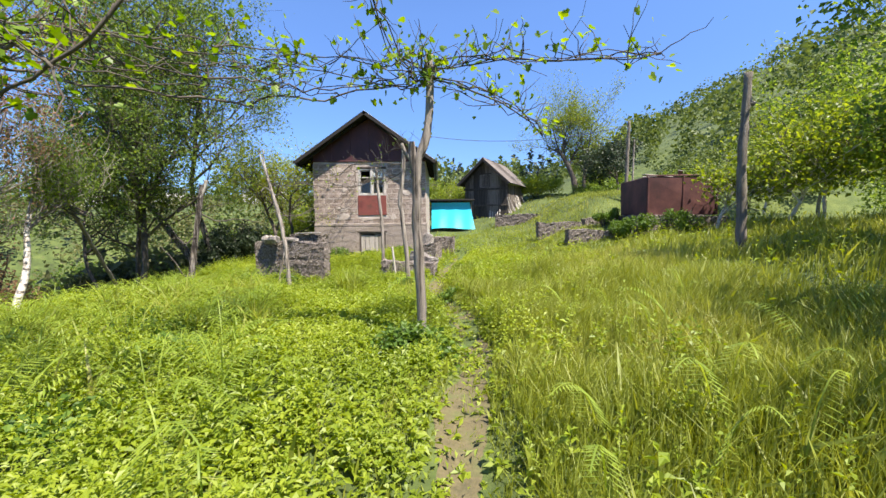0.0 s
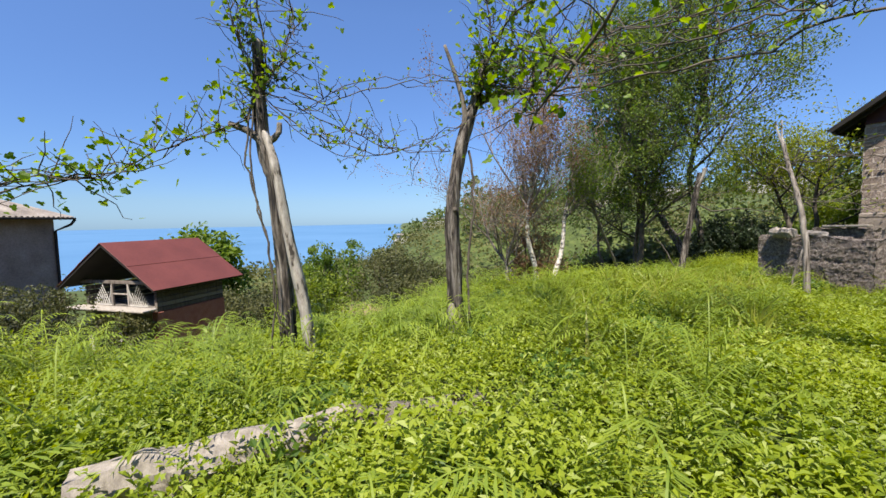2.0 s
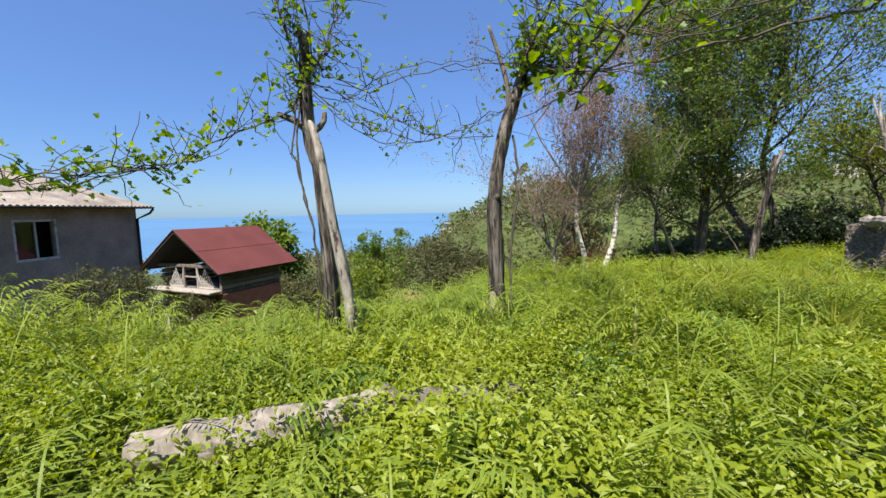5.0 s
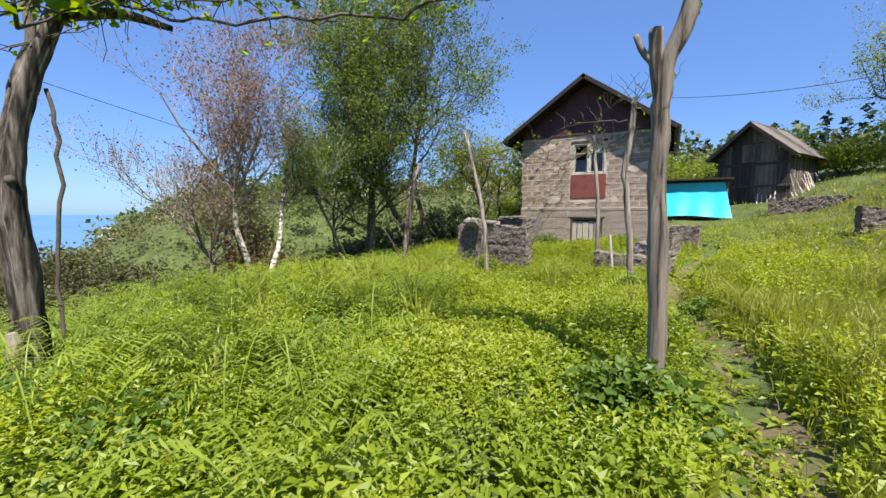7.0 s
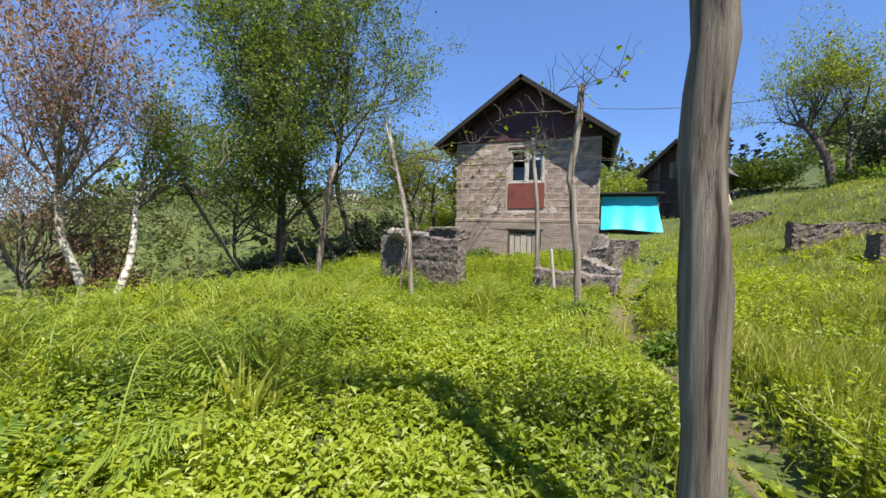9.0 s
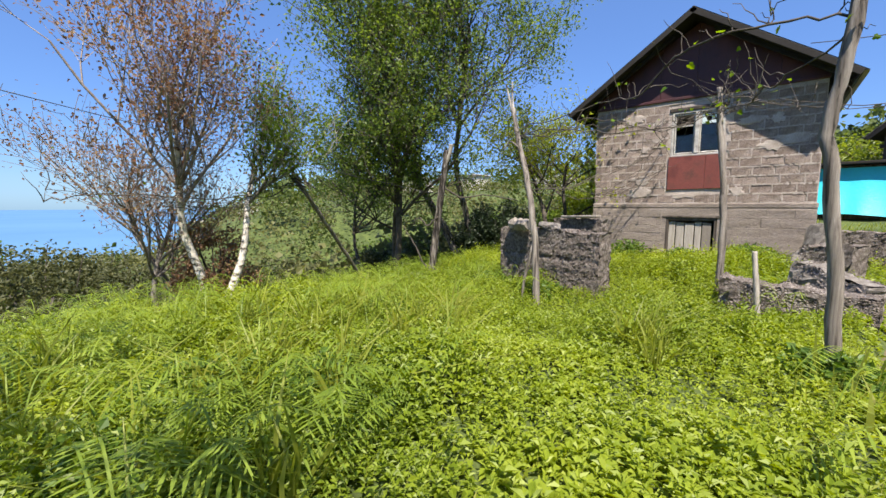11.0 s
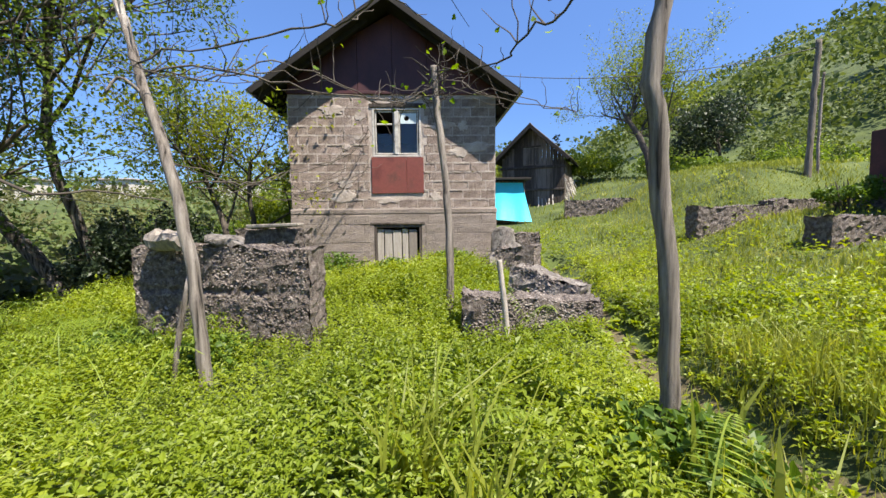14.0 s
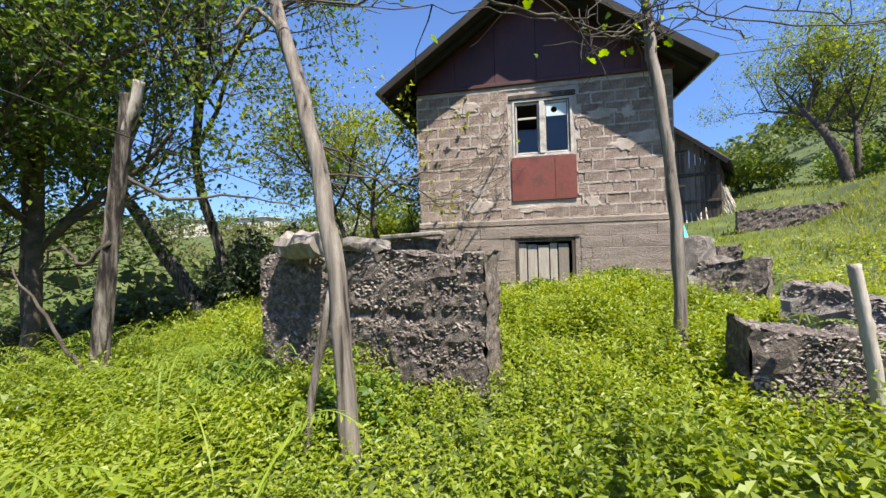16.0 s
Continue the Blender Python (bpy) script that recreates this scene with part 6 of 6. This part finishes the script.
vine("grapevine crossing from the bent post overhead", [[(5.2, 13.6, 3.6), (4.75, 14.0, 3.42), (4.6, 14.6, 3.35), (4.2, 15.6, 3.6), (4.05, 16.75, 3.9)], [(5.2, 13.6, 3.7), (4.3, 13.5, 2.95 + 0.75), (3.6, 14.3, 3.5), (2.8, 15.0, 3.6), (1.4, 15.2, 3.5)]], 34, 24, 0.012, 0.065, 1, 0.06)
vine("dead vine twigs in the head of the slim post", [[(4.07, 16.8, 3.7), (4.2, 16.7, 4.0), (4.15, 16.6, 4.3)], [(4.07, 16.8, 3.6), (3.8, 16.7, 3.7), (3.5, 16.8, 3.5)], [(4.07, 16.8, 3.6), (4.5, 16.9, 3.8), (5.0, 17.1, 3.7)]], 40, 22, 0.008, 0.07, 2, 0.05)
vine("dead vine twigs in the head of the bent post", [[(5.24, 13.55, 4.0), (5.0, 13.6, 4.1), (4.7, 13.7, 3.9)], [(5.24, 13.55, 4.0), (5.5, 13.5, 4.15), (5.8, 13.6, 4.1)]], 20, 16, 0.009, 0.07, 1, 0.06)
vine("bare vine branches trained across the house front", [[(1.3, 15.6, 2.7), (1.5, 17.2, 2.5), (1.65, 18.5, 2.5), (2.0, 19.5, 2.9), (2.4, 19.95, 3.4), (2.75, 20.1, 4.0)], [(1.65, 18.5, 2.5), (2.1, 19.4, 2.75), (2.5, 19.95, 3.0), (2.7, 20.1, 3.2)],
      [(1.0, 16.5, 2.55), (1.5, 17.6, 2.65), (2.2, 19.6, 3.2), (2.7, 20.05, 3.9)]], 26, 14, 0.012, 0.08, 2, 0.05)


vine("bare grapevine strung from the leaning pole past the birches", [[(-2.1, 13.0, 2.72), (-2.05, 12.4, 2.48), (-1.9, 11.3, 2.34), (-1.75, 10.4, 2.36), (-1.6, 9.6, 2.3)], [(-2.15, 13.0, 2.66), (-2.05, 12.3, 2.3), (-1.9, 11.4, 2.26), (-1.8, 10.5, 2.4)]], 36, 26, 0.010, 0.05, 2, 0.06)


def cable(name, a, b, sag, r, label):
    t = np.linspace(0, 1, 30)[:, None]
    p = np.array(a) * (1 - t) + np.array(b) * t
    p[:, 2] -= (4 * sag * t * (1 - t))[:, 0]
    tagged(part(name, tube(Soup(), p, r, 5), M_CABLE, smooth=True), label, "cable")


cable("overhead_cable", (5.3, 24.0, 6.6), (14.45, 21.8, 6.5), 0.45, 0.012, "thin black cable from the house to the pole")
cable("wire", (1.4, 15.2, 2.2), (1.3, 7.1, 3.3), 0.1, 0.003, "rusty thin wire between vine posts")


def board_on_wall():
    b = thing("board", (1.5, 17.95, 1.95), "yellowed board lying on the short broken wall", "board")
    part("plank", box((-0.45, -0.12, 0.0), (0.45, 0.1, 0.05), 0.008, pose(1.45, 18.05, 1.97, 0, -2, -9), 0.006), M_WEATHERED, b)


board_on_wall()

# ---- the meadow ----
ROUTE = np.array([(6.0, 4.0), (5.8, 7.0), (4.7, 9.4), (4.0, 11.4), (2.9, 13.0), (2.4, 16.0)])


def from_route(x, y):
    best = np.full(x.shape, 1e9)
    for (ax, ay), (bx, by) in zip(ROUTE[:-1], ROUTE[1:]):
        t = np.clip(((x - ax) * (bx - ax) + (y - ay) * (by - ay)) / ((bx - ax) ** 2 + (by - ay) ** 2), 0, 1)
        best = np.minimum(best, np.hypot(x - ax - t * (bx - ax), y - ay - t * (by - ay)))
    return best


def free(x, y):
    """Where plants may stand."""
    ok = ~((x > 0.9) & (x < 5.6) & (y > 20.2) & (y < 26.1))
    ok &= ~((x > 4.3) & (x < 5.9) & (y > 15.65) & (y < 16.15))
    ok &= ~((y > 15.9 - 0.23 * (x - 2.6)) & (y < 16.2 - 0.23 * (x - 2.6)) & (x > 0.4) & (x < 2.6))
    return ok


def swell(x, y):
    return 0.5 + 0.25 * np.sin(x * 2.3 + 1.3 * np.sin(y * 1.1)) + 0.25 * np.sin(y * 2.9 + 1.7 * np.sin(x * 1.7))


def lumpy(x, y, cell, seed):
    """Uneven heaps and hollows of about a cell's width, from 0 to 1."""
    g = np.random.default_rng(seed).random((97, 97))
    u, v = np.asarray(x, float) / cell + 500, np.asarray(y, float) / cell + 500
    i, j = np.floor(u).astype(int), np.floor(v).astype(int)
    a, b = smooth(0, 1, u - i), smooth(0, 1, v - j)
    at = lambda p, q: g[p % 97, q % 97]
    return (at(i, j) * (1 - a) + at(i + 1, j) * a) * (1 - b) + (at(i, j + 1) * (1 - a) + at(i + 1, j + 1) * a) * b


def grassy(x, y):
    """1 in the grass right of the path, 0 in the broad-leaved weeds."""
    return smooth(-0.6, 0.9, x - np.interp(y, PATHLINE[:, 1], PATHLINE[:, 0]) + 0.5 * np.sin(y * 1.1)) * (1 - 0.45 * smooth(10.5, 14, y) * (1 - smooth(8.5, 11, x)))


def meadow():
    weeds, grass, ferns, dark = Soup(), Soup(), Soup(), Soup()
    # broad-leaved plants, denser along the walk
    for n, box4, size, each, far in ((66000, (-2.5, 8.5, -0.5, 20.6), 0.066, 10, False), (26000, (-7, 13, -7, 24), 0.095, 5, True)):
        x, y = scatter(n, *box4)
        d = from_route(x, y)
        g = grassy(x, y)
        p = np.clip(1.3 - 0.16 * d, 0.12, 1) * (1 - 0.92 * g) * np.where(from_path(x, y) < 0.23, np.where(y > 9, 0.12, 0.45), 1) * (0.3 + 0.8 * smooth(0.12, 0.5, lumpy(x, y, 0.3, 2)))
        if far:
            p = np.where(d > 3.4, 0.9 * (1 - 0.85 * g), 0.0)
        k = (rng.random(n) < p) & free(x, y)
        x, y, d = x[k], y[k], d[k]
        h = 0.08 + 0.24 * smooth(0.2, 0.85, lumpy(x, y, 0.8, 3)) + 0.15 * lumpy(x, y, 0.27, 4) + 0.09 * rng.random(len(x)) + 0.18 * (rng.random(len(x)) < 0.05)
        h = h * np.where(from_path(x, y) < 0.3, 0.25, 1) * (1 - 0.4 * smooth(9, 11, y) * (1 - smooth(0.5, 1.6, from_path(x, y)))) * (0.42 + 0.58 * smooth(0.2, 1.0, d))
        rosettes(weeds, x, y, land(x, y), h, each, size * rng.uniform(0.55, 1.35, len(x)) * (0.65 + 0.7 * lumpy(x, y, 0.6, 5)), 0.2)
    # low cover that hides the soil
    x, y = scatter(90000, -2.5, 9, -0.5, 20.6)
    k = (rng.random(len(x)) < np.clip(1.2 - 0.15 * from_route(x, y), 0.2, 1) * np.where(from_path(x, y) < 0.2, np.where(y > 9, 0.2, 0.5), 1) * (1 - 0.5 * grassy(x, y))) & free(x, y)
    leaves(weeds, np.stack([x[k], y[k], land(x[k], y[k]) + 0.01 + 0.08 * rng.random(k.sum())], 1), 0.065, 0.6, 0.22)
    # grass
    for n, box4, hh, w in ((105000, (-2.5, 10.5, 0.0, 20.6), 0.24, 0.0048), (70000, (5.6, 10.5, 5.5, 15.0), 0.30, 0.0042), (64000, (5.0, 16, 2, 26), 0.26, 0.008), (30000, (-14, 22, -6, 34), 0.34, 0.018)):
        x, y = scatter(n, *box4)
        g = grassy(x, y)
        p = (0.13 + 0.87 * g) * np.where(from_path(x, y) < 0.2, 0.1, 1)
        k = (rng.random(n) < p) & free(x, y)
        x, y = x[k], y[k]
        c = np.stack([x, y, land(x, y) - 0.02], 1)
        blades(grass, c, hh * (0.6 + 0.8 * swell(x, y)) * np.where(from_path(x, y) < 0.4, 0.45, 1) * (0.4 + 0.6 * smooth(0.2, 0.9, from_route(x, y))) * (1 - 0.5 * smooth(13.0, 16.5, y)), w, 0.45)
    # tussocks of long broad blades
    for px, py in zip(*scatter(46, 0.2, 4.2, 8.6, 13.6)):
        if from_route(np.array([px]), np.array([py]))[0] > 0.8:
            c = rng.normal(0, 0.07, (42, 2)) + [px, py]
            blades(grass, np.column_stack([c, land(c[:, 0], c[:, 1]) - 0.02]), rng.uniform(0.3, 0.62, 42), 0.011, 0.7)
    tagged(part("weeds", weeds, M_WEED), "bright green broad-leaved weeds covering the garden", "weeds", kind="stuff")
    tagged(part("grass", grass, M_GRASS), "tall yellow-green meadow grass", "grass", kind="stuff")
    # ferns
    n = 7600
    x, y = scatter(n, -6, 10.0, -5.0, 17)
    p = np.where(x < 5.2, 0.9, np.where((x > 6.8) & (y > 6) & (y < 15), 0.16, 0.0)) * np.where((y < 7.5) | (x < 1.0), 1.0, np.where((y < 11) & (x < 4.4), 1.0, 0.5) * (1 - 0.7 * smooth(10.5, 12.5, y) * smooth(1.0, 2.5, x))) * np.clip(swell(x * 0.7, y * 0.7) * 1.6 - 0.1, 0.08, 1)
    k = (rng.random(n) < p) & free(x, y) & (from_route(x, y) > 0.9) & ~((np.abs(x - 3.75) < 0.75) & (y > 3.6) & (y < 6.1) & (rng.random(n) < 0.85))
    for px, py in zip(x[k], y[k]):
        frond(ferns, px, py, float(land(px, py)))
    tagged(part("ferns", ferns, M_FERN), "light green bracken ferns among the weeds", "ferns", kind="stuff")
    # nettles round the posts and the house foot
    for px, py, sp, n, hh in ((5.75, 8.7, 0.4, 1500, 0.34), (5.3, 13.4, 0.4, 900, 0.25), (2.0, 20.0, 0.5, 1400, 0.5), (4.5, 19.95, 0.55, 1600, 0.45), (3.2, 19.95, 0.35, 700, 0.3), (0.4, 15.9, 0.4, 1200, 0.35), (1.6, 15.6, 0.5, 1200, 0.3), (6.2, 12.4, 0.3, 400, 0.2)):
        q = rng.normal(0, sp * 0.55, (n, 2)) + [px, py]
        z = land(q[:, 0], q[:, 1]) + hh * rng.random(n) * np.exp(-np.sum((q - [px, py]) ** 2, 1) / (2 * sp ** 2))
        leaves(dark, np.column_stack([q, z]), 0.07, 0.5, 0.33)
    for px, py in zip(*scatter(46, -1.5, 5.0, 3.0, 13.0)):
        if from_route(np.array([px]), np.array([py]))[0] > 0.8:
            q = rng.normal(0, 0.3, (520, 2)) + [px, py]
            z = land(q[:, 0], q[:, 1]) + 0.34 * rng.random(520) * np.exp(-np.sum((q - [px, py]) ** 2, 1) / 0.3)
            leaves(dark, np.column_stack([q, z]), 0.062, 0.5, 0.33)
    tagged(part("nettles", dark, M_NETTLE), "dark green nettles round the posts and walls", "weeds", kind="stuff")


def frond(soup, x, y, z):
    """One bracken frond: an arching stalk with tapering leaflets on both sides."""
    a = rng.uniform(0, 2 * np.pi)
    out = np.array([math.cos(a), math.sin(a), 0])
    side = np.array([-math.sin(a), math.cos(a), 0])
    ln, rise = rng.uniform(0.28, 0.66), rng.uniform(0.36, 0.66) * (1.12 - 0.12 * float(smooth(5.5, 8.5, y)))
    n = 21
    t = np.linspace(0.12, 1, n)
    p = np.array([x, y, z]) + out * (ln * t ** 1.3)[:, None] + np.array([0, 0, 1.0]) * (rise * np.sin(t * 2.0) )[:, None]
    w = 0.20 * ln / 0.5 * (1 - t) ** 0.9 * rng.uniform(0.9, 1.1, n) + 0.01
    f = out * (0.026 * ln / 0.55)
    for sg in (-1, 1):
        tip = p + side * (sg * w)[:, None] + f * 0.9 - np.array([0, 0, 1.0]) * (w * 0.3)[:, None]
        v = np.stack([p - f * 0.25, p * 0.45 + tip * 0.55 - f * 0.25, tip, p * 0.5 + tip * 0.5 + f * 0.28], 1)
        soup.add(v.reshape(-1, 3), np.arange(4 * n).reshape(n, 4) if sg > 0 else np.arange(4 * n).reshape(n, 4)[:, ::-1])
    s = side * 0.004
    v = np.concatenate([p - s, p + s])
    soup.add(v, np.stack([np.arange(n - 1), np.arange(n - 1) + n, np.arange(1, n) + n, np.arange(1, n)], 1))


meadow()

# ---- blocks of the house front, piece by piece ----


upright = []


def house_blocks():
    shapes = {}

    def shape(w):
        key = (round(w, 2), int(rng.integers(0, 4)))
        if key not in shapes:
            shapes[key] = chbox(Soup(), (0.0, 0.0, 0.0), (key[0] - 0.012, 0.05, 0.186), 0.008, None, 0.004).mesh("brick", M_BLOCK)
        return shapes[key]

    row, z = 0, BAND + 0.075
    while z + 0.178 < GABLE - 0.02:
        x = HX0 + 0.006
        first = 0.2 if row % 2 else 0.4
        while x < HX1 - 0.06:
            w = first if x < HX0 + 0.05 else 0.4
            w = min(w + rng.choice([-0.02, 0, 0, 0.02]), HX1 - 0.004 - x)
            if HX1 - x - w < 0.09:
                w = HX1 - 0.004 - x
            a, b = x, x + w
            if z + 0.178 > WZ0 - 0.005 and z < WZ1 + 0.1:
                if a < WX1 + 0.07 and b > WX0 - 0.07:
                    if a < WX0 - 0.15:
                        b = WX0 - 0.065
                    elif b > WX1 + 0.15:
                        a = WX1 + 0.065
                    else:
                        a = b
            if b - a > 0.09:
                upright.append((a - 0.004, z))
                piece("brick", shape(b - a), (a, HY - 0.014 + rng.uniform(-0.005, 0.006), z + rng.uniform(-0.006, 0.006)), house_wall, (rng.normal(0, 0.008), rng.normal(0, 0.008), rng.normal(0, 0.006)))
            x += w
        z += 0.2
        row += 1


def foundation_blocks():
    shapes = {}
    for row in range(5):
        z = 1.13 + row * 0.205
        x = HX0 - 0.01 - (0.2 if row % 2 else 0)
        while x < HX1:
            step = rng.uniform(0.7, 1.5)
            a, b = max(x, HX0 - 0.01), min(x + step, HX1 + 0.01)
            x += step
            if z + 0.19 > CZ0 and z < CZ1 + 0.05:
                if CX0 - 0.1 < a < CX1 + 0.09:
                    a = CX1 + 0.09
                if CX0 - 0.09 < b < CX1 + 0.1:
                    b = CX0 - 0.09
            spans = [(a, b)]
            if z + 0.19 > CZ0 and z < CZ1 + 0.05 and a < CX0 and b > CX1:
                spans = [(a, CX0 - 0.09), (CX1 + 0.09, b)]
            for a, b in spans:
                if b - a < 0.1:
                    continue
                key = (round(b - a, 2), int(rng.integers(0, 3)))
                if key not in shapes:
                    shapes[key] = chbox(Soup(), (0, 0, 0), (key[0] - 0.006, 0.04, 0.2), 0.005, None, 0.004).mesh("brick", M_BASE)
                piece("brick", shapes[key], (a, HY - 0.042 + rng.uniform(-0.0015, 0.0015), z), foundation, (rng.normal(0, 0.003), rng.normal(0, 0.002), rng.normal(0, 0.001)))


def mortar_joints():
    """Ragged mortar squeezed out along each course, one strip a course."""
    z = BAND + 0.067
    while z < GABLE - 0.05:
        s = Soup()
        n = 150
        x = np.linspace(HX0 + 0.01, HX1 - 0.01, n)
        lo = z - 0.010 - np.abs(rng.normal(0, 0.008, n))
        hi = z + 0.012 + np.abs(rng.normal(0, 0.009, n))
        y = HY - 0.0145 - rng.random(n) * 0.006
        for a, b in zip(range(n - 1), range(1, n)):
            c = (x[a] + x[b]) / 2
            if WX0 - 0.07 < c < WX1 + 0.07 and WZ0 - 0.02 < z < WZ1 + 0.12 or rng.random() < 0.12:
                continue
            v = [(x[a], y[a], lo[a]), (x[b], y[b], lo[b]), (x[b], y[b], hi[b]), (x[a], y[a], hi[a])]
            v += [(p[0], HY + 0.01, p[2]) for p in v]
            s.add(v, [(0, 1, 2, 3), (0, 4, 5, 1), (3, 2, 6, 7), (0, 3, 7, 4), (1, 5, 6, 2)])
        tagged(part("mortar_joint", s, M_MORTAR, house_wall, "pale ragged mortar between the courses"), kind="stuff")
        z += 0.2
    # mortar in the upright joints
    s = Soup()
    for x, z in upright:
        if rng.random() < 0.8:
            zs = np.linspace(z + 0.005, z + 0.183, 5)
            lo, hi = x - 0.006 - np.abs(rng.normal(0, 0.006, 5)), x + 0.008 + np.abs(rng.normal(0, 0.006, 5))
            y = HY - 0.0155 - rng.random(5) * 0.006
            v = np.concatenate([np.stack([lo, y, zs], 1), np.stack([hi, y, zs], 1), np.stack([lo, 0 * y + HY + 0.01, zs], 1), np.stack([hi, 0 * y + HY + 0.01, zs], 1)])
            k = np.arange(4)
            s.add(v, np.concatenate([np.stack([k, k + 5, k + 6, k + 1], 1), np.stack([k + 10, k, k + 1, k + 11], 1), np.stack([k + 5, k + 15, k + 16, k + 6], 1)]))
    tagged(part("mortar_joint", s, M_MORTAR, house_wall, "pale ragged mortar between the blocks"), kind="stuff")


def plaster_smears():
    """Thin uneven cement wiped over blocks and joints."""
    s = Soup()
    for k in range(26):
        cx, cz = rng.uniform(HX0 + 0.3, HX1 - 0.3), rng.uniform(BAND + 0.2, GABLE - 0.25)
        w, h = rng.uniform(0.12, 0.42), rng.uniform(0.05, 0.16)
        if cx + w > WX0 - 0.1 and cx - w < WX1 + 0.1 and cz + h > WZ0 - 0.05:
            continue
        a = np.linspace(0, 2 * np.pi, 19)[:-1]
        rr = rng.uniform(0.55, 1.05, 18)
        x, z = cx + np.cos(a) * w * rr, cz + np.sin(a) * h * rr
        edge = np.stack([x, 0 * x + HY - 0.012, z], 1)
        lip = np.stack([cx + (x - cx) * 0.86, 0 * x + HY - 0.0205 - 0.005 * rng.random(18), cz + (z - cz) * 0.86], 1)
        i = np.arange(18)
        j = (i + 1) % 18
        s.add(np.concatenate([edge, lip, [(cx, HY - 0.023, cz)]]), np.concatenate([np.stack([i, j, j + 18], 1), np.stack([i, j + 18, i + 18], 1), np.stack([i + 18, j + 18, 0 * i + 36], 1)]))
    tagged(part("cement_smear", s, M_MORTAR, house_wall, "thin cement wiped over the blocks"), kind="stuff")


house_blocks()
foundation_blocks()
mortar_joints()
plaster_smears()
